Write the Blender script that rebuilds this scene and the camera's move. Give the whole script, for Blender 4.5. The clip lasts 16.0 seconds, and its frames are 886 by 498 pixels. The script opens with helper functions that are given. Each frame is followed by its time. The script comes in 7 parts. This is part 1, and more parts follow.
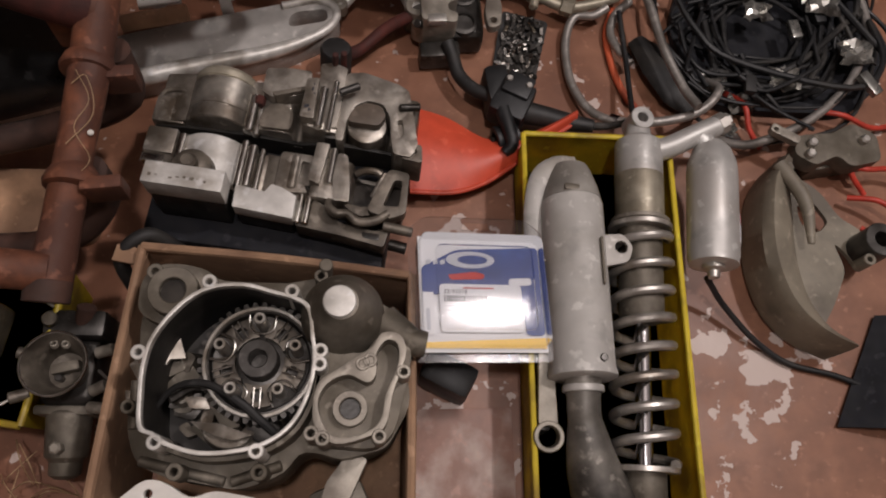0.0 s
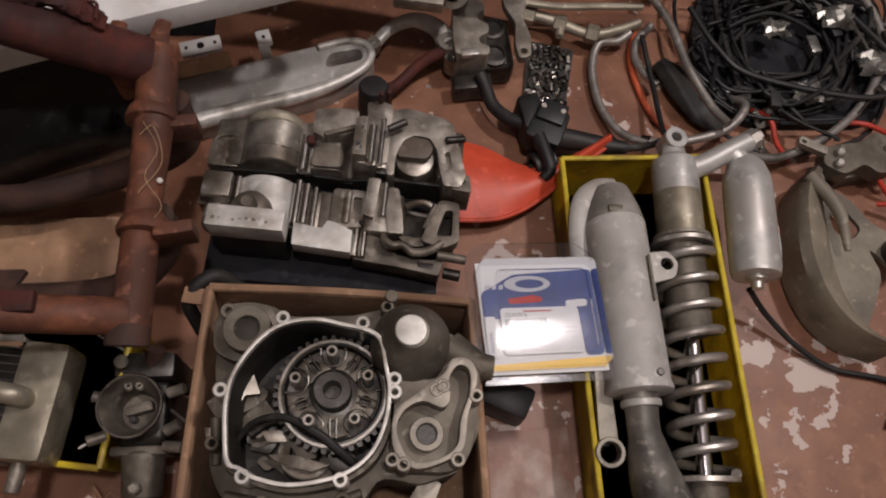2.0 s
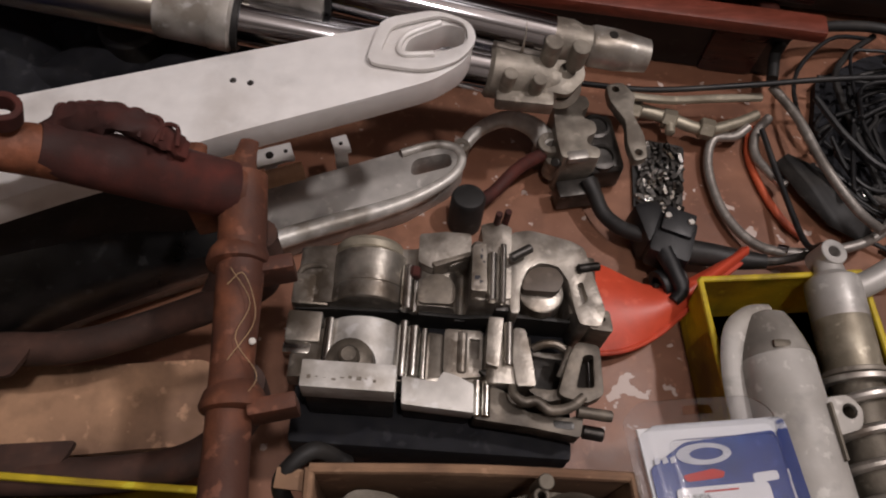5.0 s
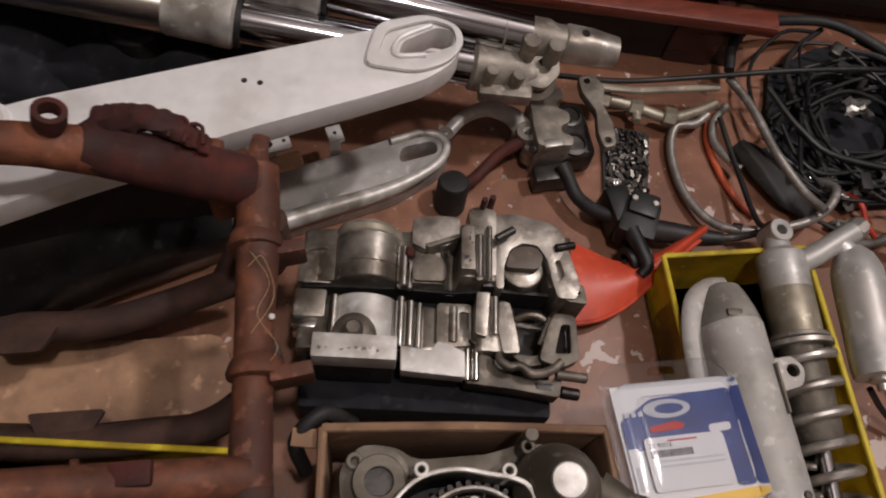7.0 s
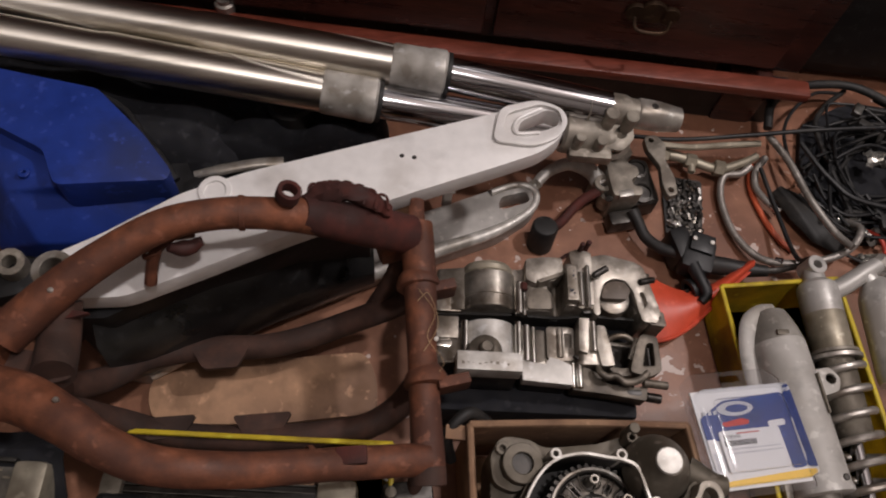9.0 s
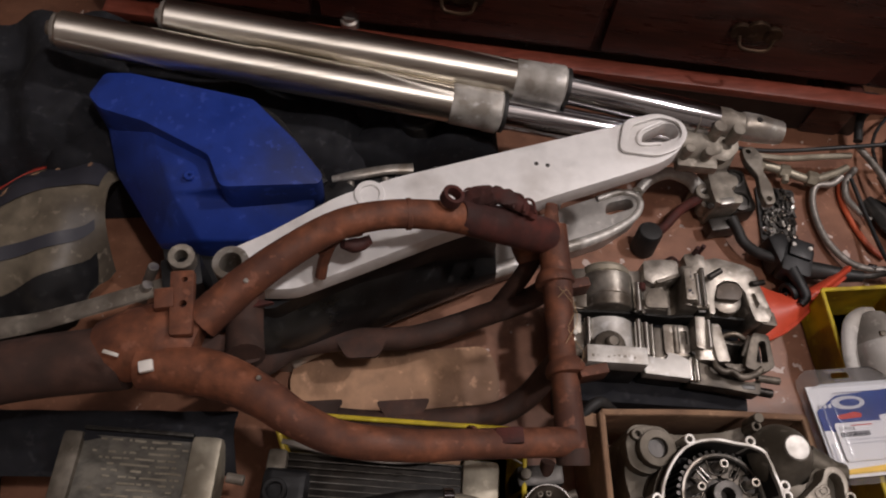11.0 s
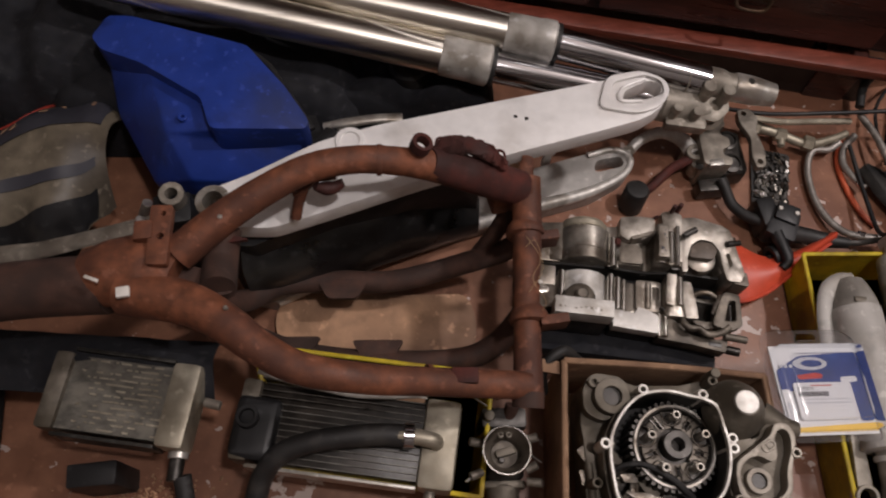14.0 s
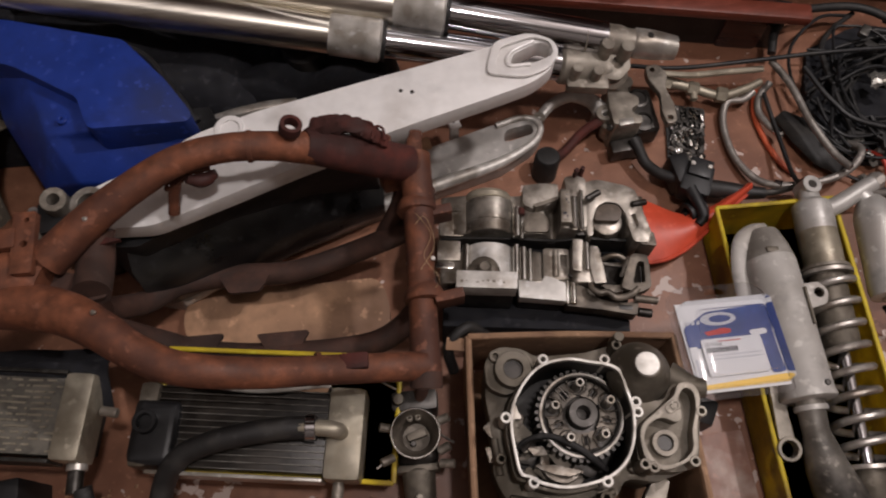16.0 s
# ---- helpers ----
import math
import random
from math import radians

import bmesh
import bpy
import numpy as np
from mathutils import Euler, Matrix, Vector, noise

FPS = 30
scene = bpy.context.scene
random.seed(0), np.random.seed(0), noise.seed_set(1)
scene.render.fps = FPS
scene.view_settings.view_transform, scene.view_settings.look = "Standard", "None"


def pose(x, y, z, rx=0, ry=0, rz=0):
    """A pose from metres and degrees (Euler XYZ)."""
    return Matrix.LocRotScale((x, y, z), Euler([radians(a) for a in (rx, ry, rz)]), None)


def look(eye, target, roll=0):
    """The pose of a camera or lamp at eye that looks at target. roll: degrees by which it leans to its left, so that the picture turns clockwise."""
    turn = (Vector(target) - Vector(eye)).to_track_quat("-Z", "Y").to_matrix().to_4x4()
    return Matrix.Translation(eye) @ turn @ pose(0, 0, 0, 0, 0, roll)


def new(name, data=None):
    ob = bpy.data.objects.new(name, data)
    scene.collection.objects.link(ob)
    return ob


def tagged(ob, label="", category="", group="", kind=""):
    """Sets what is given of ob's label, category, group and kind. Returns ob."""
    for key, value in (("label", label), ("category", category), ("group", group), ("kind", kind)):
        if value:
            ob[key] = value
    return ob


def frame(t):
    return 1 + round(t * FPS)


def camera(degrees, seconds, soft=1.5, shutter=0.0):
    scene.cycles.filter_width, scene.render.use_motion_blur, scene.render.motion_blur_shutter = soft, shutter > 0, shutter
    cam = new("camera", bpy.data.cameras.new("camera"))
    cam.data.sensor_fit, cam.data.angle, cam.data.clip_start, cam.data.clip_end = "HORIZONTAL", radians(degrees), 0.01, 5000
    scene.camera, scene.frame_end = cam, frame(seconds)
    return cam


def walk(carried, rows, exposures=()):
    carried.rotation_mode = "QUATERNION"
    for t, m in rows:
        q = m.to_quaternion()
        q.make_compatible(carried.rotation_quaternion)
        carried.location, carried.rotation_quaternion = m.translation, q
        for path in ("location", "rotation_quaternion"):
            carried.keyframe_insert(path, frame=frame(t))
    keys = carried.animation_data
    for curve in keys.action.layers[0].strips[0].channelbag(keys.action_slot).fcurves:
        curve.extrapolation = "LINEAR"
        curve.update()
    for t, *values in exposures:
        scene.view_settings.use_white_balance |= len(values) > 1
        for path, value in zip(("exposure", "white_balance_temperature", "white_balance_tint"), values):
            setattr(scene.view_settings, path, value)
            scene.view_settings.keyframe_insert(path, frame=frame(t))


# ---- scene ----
cam = camera(60.4, 16.0, soft=2.0, shutter=0.5)
PATH = [
    (0, (0.001, 0.0, 0.832), (0.163, 0.685, -1.04), 14.2),
    (0.5, (-0.012, -0.007, 0.829), (0.156, 0.676, -1.043), 14.5),
    (1, (-0.026, -0.006, 0.826), (0.143, 0.659, -1.053), 15.1),
    (1.5, (-0.036, -0.007, 0.829), (0.098, 0.632, -1.061), 12.9),
    (2, (-0.054, -0.005, 0.851), (0.106, 0.741, -0.997), 10.1),
    (2.5, (-0.065, -0.013, 0.867), (0.044, 0.723, -0.989), 5.3),
    (3, (-0.078, -0.006, 0.868), (-0.002, 0.778, -0.97), 3.6),
    (3.5, (-0.087, 0.057, 0.859), (0.0, 0.987, -0.909), 1.2),
    (4, (-0.109, 0.116, 0.795), (-0.002, 1.022, -0.986), 2.0),
    (4.2, (-0.121, 0.114, 0.759), (0.013, 1.019, -1.02), 4.4),
    (6.3, (-0.177, 0.141, 0.747), (0.023, 0.996, -1.05), 10.3),
    (6.5, (-0.172, 0.129, 0.762), (0.055, 0.973, -1.037), 12.1),
    (7, (-0.187, 0.099, 0.817), (0.06, 0.929, -0.985), 12.2),
    (7.5, (-0.217, 0.067, 0.887), (-0.043, 0.877, -0.933), 9.2),
    (8, (-0.25, 0.051, 0.933), (-0.068, 0.89, -0.874), 9.6),
    (8.5, (-0.282, 0.041, 0.973), (-0.093, 0.889, -0.828), 8.6),
    (9, (-0.329, 0.05, 0.994), (-0.106, 0.921, -0.792), 9.8),
    (9.5, (-0.38, 0.049, 1.004), (-0.119, 0.902, -0.786), 11.8),
    (10, (-0.423, 0.033, 1.027), (-0.235, 0.904, -0.764), 8.5),
    (10.2, (-0.437, 0.027, 1.033), (-0.246, 0.921, -0.746), 8.0),
    (12.3, (-0.492, 0.017, 1.06), (-0.36, 0.907, -0.727), 6.4),
    (12.5, (-0.482, 0.014, 1.062), (-0.347, 0.902, -0.725), 6.5),
    (13, (-0.453, -0.002, 1.06), (-0.31, 0.86, -0.739), 6.7),
    (13.5, (-0.431, -0.01, 1.063), (-0.367, 0.803, -0.762), 2.5),
    (14, (-0.394, -0.009, 1.072), (-0.334, 0.793, -0.76), 3.9),
    (14.5, (-0.344, -0.013, 1.061), (-0.286, 0.736, -0.793), 2.8),
    (15, (-0.317, -0.009, 1.061), (-0.319, 0.784, -0.775), -0.8),
    (15.5, (-0.294, -0.015, 1.054), (-0.266, 0.768, -0.786), -0.9),
    (16, (-0.272, -0.011, 1.046), (-0.196, 0.755, -0.8), 0.4),
]
walk(cam, [(t, look(eye, target, roll)) for t, eye, target, roll in PATH])

# ---- world, lamp and exposure ----
world = bpy.data.worlds.new("room_air")
scene.world = world
world.use_nodes = True
world.node_tree.nodes["Background"].inputs[0].default_value = (1.0, 0.86, 0.72, 1)
world.node_tree.nodes["Background"].inputs[1].default_value = 0.085


def bulb(name, at, watts, radius, colour):
    data = bpy.data.lights.new(name, "POINT")
    data.energy, data.shadow_soft_size, data.color = watts, radius, colour
    ob = new(name, data)
    ob.location = at
    return ob


bulb("ceiling_bulb", (0.97, 0.63, 2.24), 76.0, 0.06, (1.0, 0.91, 0.9))
bulb("ceiling_bulb", (0.03, 0.0, 2.25), 46.0, 0.06, (1.0, 0.91, 0.9))


# ---- materials ----
def mat(name, col, rough=0.5, metal=0.0, var=0.25, scale=40.0, dirt=None, dirt_scale=9.0, dirt_amt=0.5, bump=0.15, bscale=250.0, spread=0.18, stretch=(1, 1, 1), scuff=0.45, grime=0.5):
    m = bpy.data.materials.new(name)
    m.use_nodes = True
    nt = m.node_tree
    bsdf = nt.nodes["Principled BSDF"]
    coord = nt.nodes.new("ShaderNodeTexCoord")
    mapping = nt.nodes.new("ShaderNodeMapping")
    mapping.inputs["Scale"].default_value = stretch
    nt.links.new(coord.outputs["Object"], mapping.inputs[0])

    def nz(sc, detail=6.0):
        n = nt.nodes.new("ShaderNodeTexNoise")
        n.inputs["Scale"].default_value, n.inputs["Detail"].default_value = sc, detail
        nt.links.new(mapping.outputs[0], n.inputs["Vector"])
        return n.outputs["Fac"]

    def mix(fac, a, b):
        n = nt.nodes.new("ShaderNodeMix")
        n.data_type = "RGBA"
        nt.links.new(fac, n.inputs[0])
        for slot, v in ((6, a), (7, b)):
            if isinstance(v, tuple):
                n.inputs[slot].default_value = (*v, 1)
            else:
                nt.links.new(v, n.inputs[slot])
        return n.outputs[2]

    def ramp(fac, lo, hi, a=0.0, b=1.0):
        n = nt.nodes.new("ShaderNodeMapRange")
        n.inputs[1].default_value, n.inputs[2].default_value, n.inputs[3].default_value, n.inputs[4].default_value = lo, hi, a, b
        nt.links.new(fac, n.inputs[0])
        return n.outputs[0]

    fine = nz(scale)
    base = mix(ramp(fine, 0.3, 0.7), tuple(c * (1 - var) for c in col), tuple(min(1, c * (1 + var)) for c in col))
    if dirt:
        base = mix(ramp(nz(dirt_scale, 8.0), 0.62 - dirt_amt * 0.4, 0.75 - dirt_amt * 0.25), base, dirt)
    if scuff:
        # pale rubbed scratches and chips
        base = mix(ramp(nz(75.0, 12.0), 0.6, 0.68, 0.0, scuff), base, tuple(min(0.85, c * 1.7 + 0.03) for c in col))
    if grime:
        # dark oily smears
        base = mix(ramp(nz(26.0, 10.0), 0.56, 0.7, 0.0, grime), base, tuple(c * 0.4 for c in col))
    nt.links.new(base, bsdf.inputs["Base Color"])
    bsdf.inputs["Metallic"].default_value = metal
    nt.links.new(ramp(nz(scale * 0.5), 0.3, 0.7, max(0.03, rough - spread * rough), min(1, rough + spread * rough)), bsdf.inputs["Roughness"])
    if bump:
        b = nt.nodes.new("ShaderNodeBump")
        b.inputs["Strength"].default_value, b.inputs["Distance"].default_value = bump, 0.0006
        nt.links.new(nz(bscale, 3.0), b.inputs["Height"])
        nt.links.new(b.outputs[0], bsdf.inputs["Normal"])
    return m


M = {}
M["rust"] = mat("rust_primer", (0.165, 0.056, 0.026), 0.7, 0, 0.4, 70, (0.075, 0.027, 0.016), 17, 0.5, 0.6, 300)
M["rust_dark"] = mat("dark_rust", (0.075, 0.017, 0.012), 0.85, 0, 0.4, 60, (0.03, 0.009, 0.007), 20, 0.5, 0.4, 300, scuff=0.12)
M["alu"] = mat("polished_aluminium", (0.52, 0.495, 0.455), 0.38, 0.6, 0.12, 60, (0.22, 0.19, 0.155), 18, 0.5, 0.2, 400)
M["alu_satin"] = mat("satin_aluminium", (0.85, 0.835, 0.82), 0.42, 0.08, 0.05, 60, (0.62, 0.59, 0.56), 9, 0.25, 0.08, 500, scuff=0.3, grime=0.22)
M["cast"] = mat("cast_aluminium", (0.31, 0.28, 0.235), 0.5, 0.45, 0.22, 90, (0.16, 0.135, 0.11), 16, 0.5, 0.4, 500)
M["lower_grey"] = mat("grey_brushed_arm", (0.44, 0.42, 0.395), 0.5, 0.1, 0.12, 60, (0.32, 0.30, 0.275), 12, 0.3, 0.15, 500)
M["cast_dirty"] = mat("dirty_cast_aluminium", (0.185, 0.163, 0.132), 0.6, 0.55, 0.25, 90, (0.09, 0.075, 0.055), 18, 0.55, 0.45, 500)
M["machined"] = mat("machined_rim", (0.66, 0.635, 0.59), 0.45, 0.35, 0.15, 120, (0.3, 0.27, 0.23), 30, 0.4, 0.15, 600)
M["fork"] = mat("satin_fork_tube", (0.82, 0.775, 0.69), 0.3, 1, 0.1, 30, (0.55, 0.5, 0.42), 6, 0.35, 0.05, 500, stretch=(0.3, 4, 4))
def turned(m, amount, rough):
    nt = m.node_tree
    bsdf = nt.nodes["Principled BSDF"]
    tan = nt.nodes.new("ShaderNodeTangent")
    tan.direction_type, tan.axis = "RADIAL", "X"
    nt.links.new(tan.outputs[0], bsdf.inputs["Tangent"])
    bsdf.inputs["Anisotropic"].default_value, bsdf.inputs["Anisotropic Rotation"].default_value = amount, 0.25
    for link in list(bsdf.inputs["Roughness"].links):
        nt.links.remove(link)
    bsdf.inputs["Roughness"].default_value = rough


turned(M["fork"], 0.85, 0.42)
M["chrome"] = mat("chrome", (0.5, 0.5, 0.52), 0.1, 1, 0.04, 30, None, 6, 0.3, 0.0, scuff=0.1, grime=0.15)
M["bright"] = mat("polished_metal", (0.66, 0.64, 0.6), 0.2, 1, 0.12, 50, (0.34, 0.3, 0.25), 22, 0.35, 0.12, 400, scuff=0.3, grime=0.35)
M["burnt_brown"] = mat("oily_brown_face", (0.11, 0.085, 0.065), 0.55, 0.1, 0.3, 60, (0.05, 0.038, 0.03), 18, 0.5, 0.2, 300)
M["case"] = mat("bare_case_metal", (0.36, 0.33, 0.29), 0.38, 0.65, 0.35, 60, (0.12, 0.095, 0.07), 24, 0.55, 0.4, 350)
M["case_dark"] = mat("oil_stained_case_metal", (0.18, 0.155, 0.125), 0.5, 0.4, 0.35, 70, (0.05, 0.04, 0.03), 24, 0.55, 0.4, 350)
M["case_bright"] = mat("scuffed_case_metal", (0.48, 0.45, 0.4), 0.32, 0.8, 0.25, 60, (0.17, 0.14, 0.11), 20, 0.5, 0.3, 350)
M["case_bar"] = mat("filed_case_face", (0.62, 0.6, 0.565), 0.5, 0.3, 0.12, 90, (0.4, 0.37, 0.33), 30, 0.35, 0.2, 500)
# Near-black for the case well; stands in for shade in the crankcase split.
M["well"] = mat("black_well_and_split", (0.012, 0.0105, 0.009), 0.6, 0.1, 0.5, 60, (0.035, 0.03, 0.025), 25, 0.3, 0.3, 300, scuff=0.15)
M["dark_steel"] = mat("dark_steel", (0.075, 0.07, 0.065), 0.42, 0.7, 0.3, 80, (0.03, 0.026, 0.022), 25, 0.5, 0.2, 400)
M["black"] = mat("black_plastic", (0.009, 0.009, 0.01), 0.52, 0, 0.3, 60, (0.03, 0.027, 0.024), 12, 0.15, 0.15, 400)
M["slider"] = mat("worn_black_slider", (0.014, 0.014, 0.0145), 0.32, 0, 0.4, 30, (0.04, 0.038, 0.036), 8, 0.35, 0.2, 300)
M["rubber"] = mat("black_rubber", (0.017, 0.016, 0.0155), 0.6, 0, 0.3, 60, (0.045, 0.04, 0.034), 15, 0.25, 0.2, 400)
# Near-black colour puts in the shade inside bores, slots and holes.
M["cavity"] = mat("shaded_cavity", (0.02, 0.017, 0.014), 0.35, 0.2, 0.5, 60, (0.05, 0.042, 0.035), 25, 0.3, 0.3, 300)
M["blue"] = mat("blue_plastic", (0.014, 0.042, 0.27), 0.45, 0, 0.2, 25, (0.02, 0.03, 0.09), 6, 0.4, 0.1, 300)
M["red"] = mat("red_plastic", (0.66, 0.085, 0.04), 0.45, 0, 0.12, 40, (0.5, 0.07, 0.04), 20, 0.3, 0.08, 300)
M["yellow"] = mat("yellow_plastic", (0.62, 0.47, 0.03), 0.5, 0, 0.15, 40, (0.3, 0.2, 0.03), 14, 0.3, 0.1, 300)
M["card"] = mat("brown_cardboard", (0.33, 0.20, 0.12), 0.85, 0, 0.15, 60, (0.2, 0.11, 0.065), 9, 0.35, 0.2, 300)
M["wood"] = mat("mahogany", (0.062, 0.018, 0.012), 0.3, 0, 0.35, 22, (0.03, 0.01, 0.008), 6, 0.4, 0.05, 200, stretch=(1, 1, 7))
# Muddy rust, darkened for the shade on head tube and lower rails.
M["rust_mud_dim"] = mat("dim_muddy_rust", (0.062, 0.029, 0.02), 0.8, 0, 0.4, 50, (0.03, 0.017, 0.013), 12, 0.5, 0.5, 250, scuff=0.15)
# Lighter than the mahogany to carry the light caught from above.
M["wood_red"] = mat("lit_red_moulding", (0.17, 0.04, 0.024), 0.4, 0, 0.25, 30, (0.14, 0.035, 0.02), 9, 0.35, 0.1, 200, stretch=(1, 6, 6))
M["brass"] = mat("old_brass", (0.08, 0.048, 0.028), 0.5, 0.8, 0.4, 80, (0.05, 0.03, 0.02), 40, 0.5, 0.3, 300)
M["fins"] = mat("radiator_fins", (0.055, 0.053, 0.049), 0.5, 0.7, 0.3, 120, (0.045, 0.04, 0.034), 20, 0.4, 0.2, 500)
M["fins_edge"] = mat("dull_fin_edge", (0.2, 0.19, 0.17), 0.5, 0.5, 0.3, 90, (0.08, 0.07, 0.06), 20, 0.5, 0.2, 400)
M["fins_worn"] = mat("worn_radiator_core", (0.12, 0.112, 0.095), 0.6, 0.2, 0.35, 100, (0.19, 0.175, 0.145), 46, 0.4, 0.3, 400, stretch=(1, 1.6, 1))
M["tank"] = mat("radiator_tank", (0.42, 0.38, 0.30), 0.5, 0.6, 0.18, 60, (0.22, 0.19, 0.14), 14, 0.4, 0.25, 400)
M["spring"] = mat("spring_steel", (0.52, 0.49, 0.45), 0.42, 0.8, 0.15, 60, (0.3, 0.26, 0.22), 20, 0.4, 0.15, 400)
M["muffler"] = mat("dull_silencer", (0.49, 0.47, 0.44), 0.55, 0.12, 0.08, 40, (0.34, 0.31, 0.27), 8, 0.35, 0.1, 400)
M["guard_metal"] = mat("dusty_end_cone", (0.33, 0.31, 0.28), 0.55, 0.15, 0.12, 40, (0.22, 0.2, 0.175), 12, 0.4, 0.2, 400)
M["silver"] = mat("silver_paint", (0.50, 0.485, 0.46), 0.46, 0.4, 0.08, 60, (0.42, 0.39, 0.36), 10, 0.3, 0.08, 400)
M["burnt"] = mat("burnt_pipe", (0.25, 0.23, 0.2), 0.5, 0.4, 0.3, 40, (0.05, 0.045, 0.04), 12, 0.5, 0.2, 400)
M["hose"] = mat("grey_hose", (0.33, 0.305, 0.28), 0.42, 0.55, 0.15, 200, (0.17, 0.15, 0.13), 25, 0.35, 0.2, 900)
M["orange"] = mat("orange_sleeve", (0.62, 0.12, 0.05), 0.5, 0, 0.15, 60, (0.3, 0.06, 0.03), 25, 0.3, 0.1)
M["redwire"] = mat("red_wire", (0.5, 0.05, 0.03), 0.45, 0, 0.2, 60, None)
M["white"] = mat("dusty_white", (0.72, 0.69, 0.64), 0.6, 0, 0.08, 60, (0.5, 0.46, 0.4), 15, 0.3, 0.1)
M["paper"] = mat("white_paper", (0.76, 0.76, 0.77), 0.7, 0, 0.03, 60, None, bump=0.05, scuff=0, grime=0)
M["cardblue"] = mat("printed_blue_card", (0.025, 0.05, 0.21), 0.4, 0, 0.1, 30, (0.05, 0.11, 0.36), 12, 0.3, 0.03)
M["cardyellow"] = mat("printed_yellow", (0.85, 0.55, 0.1), 0.4, 0, 0.05, 30, None, bump=0.03, scuff=0, grime=0)
M["ink"] = mat("black_ink", (0.03, 0.03, 0.04), 0.6, 0, 0.1, 60, None, bump=0, scuff=0, grime=0)
M["ink_red"] = mat("red_ink", (0.5, 0.06, 0.05), 0.6, 0, 0.1, 60, None, bump=0, scuff=0, grime=0)
M["ink_grey"] = mat("grey_ink", (0.55, 0.56, 0.6), 0.6, 0, 0.1, 60, None, bump=0, scuff=0, grime=0)
M["guard"] = mat("dusty_guard_plastic", (0.24, 0.21, 0.16), 0.55, 0, 0.15, 50, (0.13, 0.11, 0.085), 10, 0.4, 0.15)
M["panel"] = mat("dirty_white_panel", (0.15, 0.125, 0.09), 0.5, 0, 0.3, 40, (0.06, 0.048, 0.036), 9, 0.6, 0.15)
M["board"] = mat("peeled_pink_board", (0.3, 0.165, 0.125), 0.55, 0, 0.15, 40, (0.52, 0.42, 0.375), 19, 0.42, 0.3, 150)
M["skid"] = mat("dusty_brown_plate", (0.46, 0.27, 0.16), 0.75, 0, 0.2, 50, (0.24, 0.14, 0.09), 12, 0.45, 0.3, 200)
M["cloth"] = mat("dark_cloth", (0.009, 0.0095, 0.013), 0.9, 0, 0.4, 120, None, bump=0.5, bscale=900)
M["foil"] = mat("crumpled_foil", (0.4, 0.39, 0.36), 0.3, 0.8, 0.3, 60, (0.1, 0.09, 0.08), 25, 0.5, 0.1, 300)
M["thread"] = mat("straw_thread", (0.36, 0.24, 0.13), 0.7, 0, 0.2, 60, None, bump=0, scuff=0, grime=0)
M["plaster"] = mat("wall_plaster", (0.23, 0.207, 0.19), 0.85, 0, 0.08, 12, (0.18, 0.155, 0.14), 2, 0.4, 0.2, 120)


def clear_plastic():
    m = bpy.data.materials.new("clear_blister")
    m.use_nodes = True
    nt = m.node_tree
    out = nt.nodes["Material Output"]
    glossy = nt.nodes.new("ShaderNodeBsdfGlossy")
    glossy.inputs["Roughness"].default_value = 0.12
    clear = nt.nodes.new("ShaderNodeBsdfTransparent")
    clear.inputs[0].default_value = (0.93, 0.93, 0.94, 1)
    fres = nt.nodes.new("ShaderNodeFresnel")
    fres.inputs[0].default_value = 1.5
    mix = nt.nodes.new("ShaderNodeMixShader")
    wob = nt.nodes.new("ShaderNodeTexNoise")
    wob.inputs["Scale"].default_value = 60
    bmp = nt.nodes.new("ShaderNodeBump")
    bmp.inputs["Strength"].default_value, bmp.inputs["Distance"].default_value = 0.3, 0.0003
    nt.links.new(wob.outputs[0], bmp.inputs["Height"])
    nt.links.new(bmp.outputs[0], glossy.inputs["Normal"])
    nt.links.new(fres.outputs[0], mix.inputs[0])
    nt.links.new(clear.outputs[0], mix.inputs[1])
    nt.links.new(glossy.outputs[0], mix.inputs[2])
    nt.links.new(mix.outputs[0], out.inputs[0])
    return m


M["clear"] = clear_plastic()


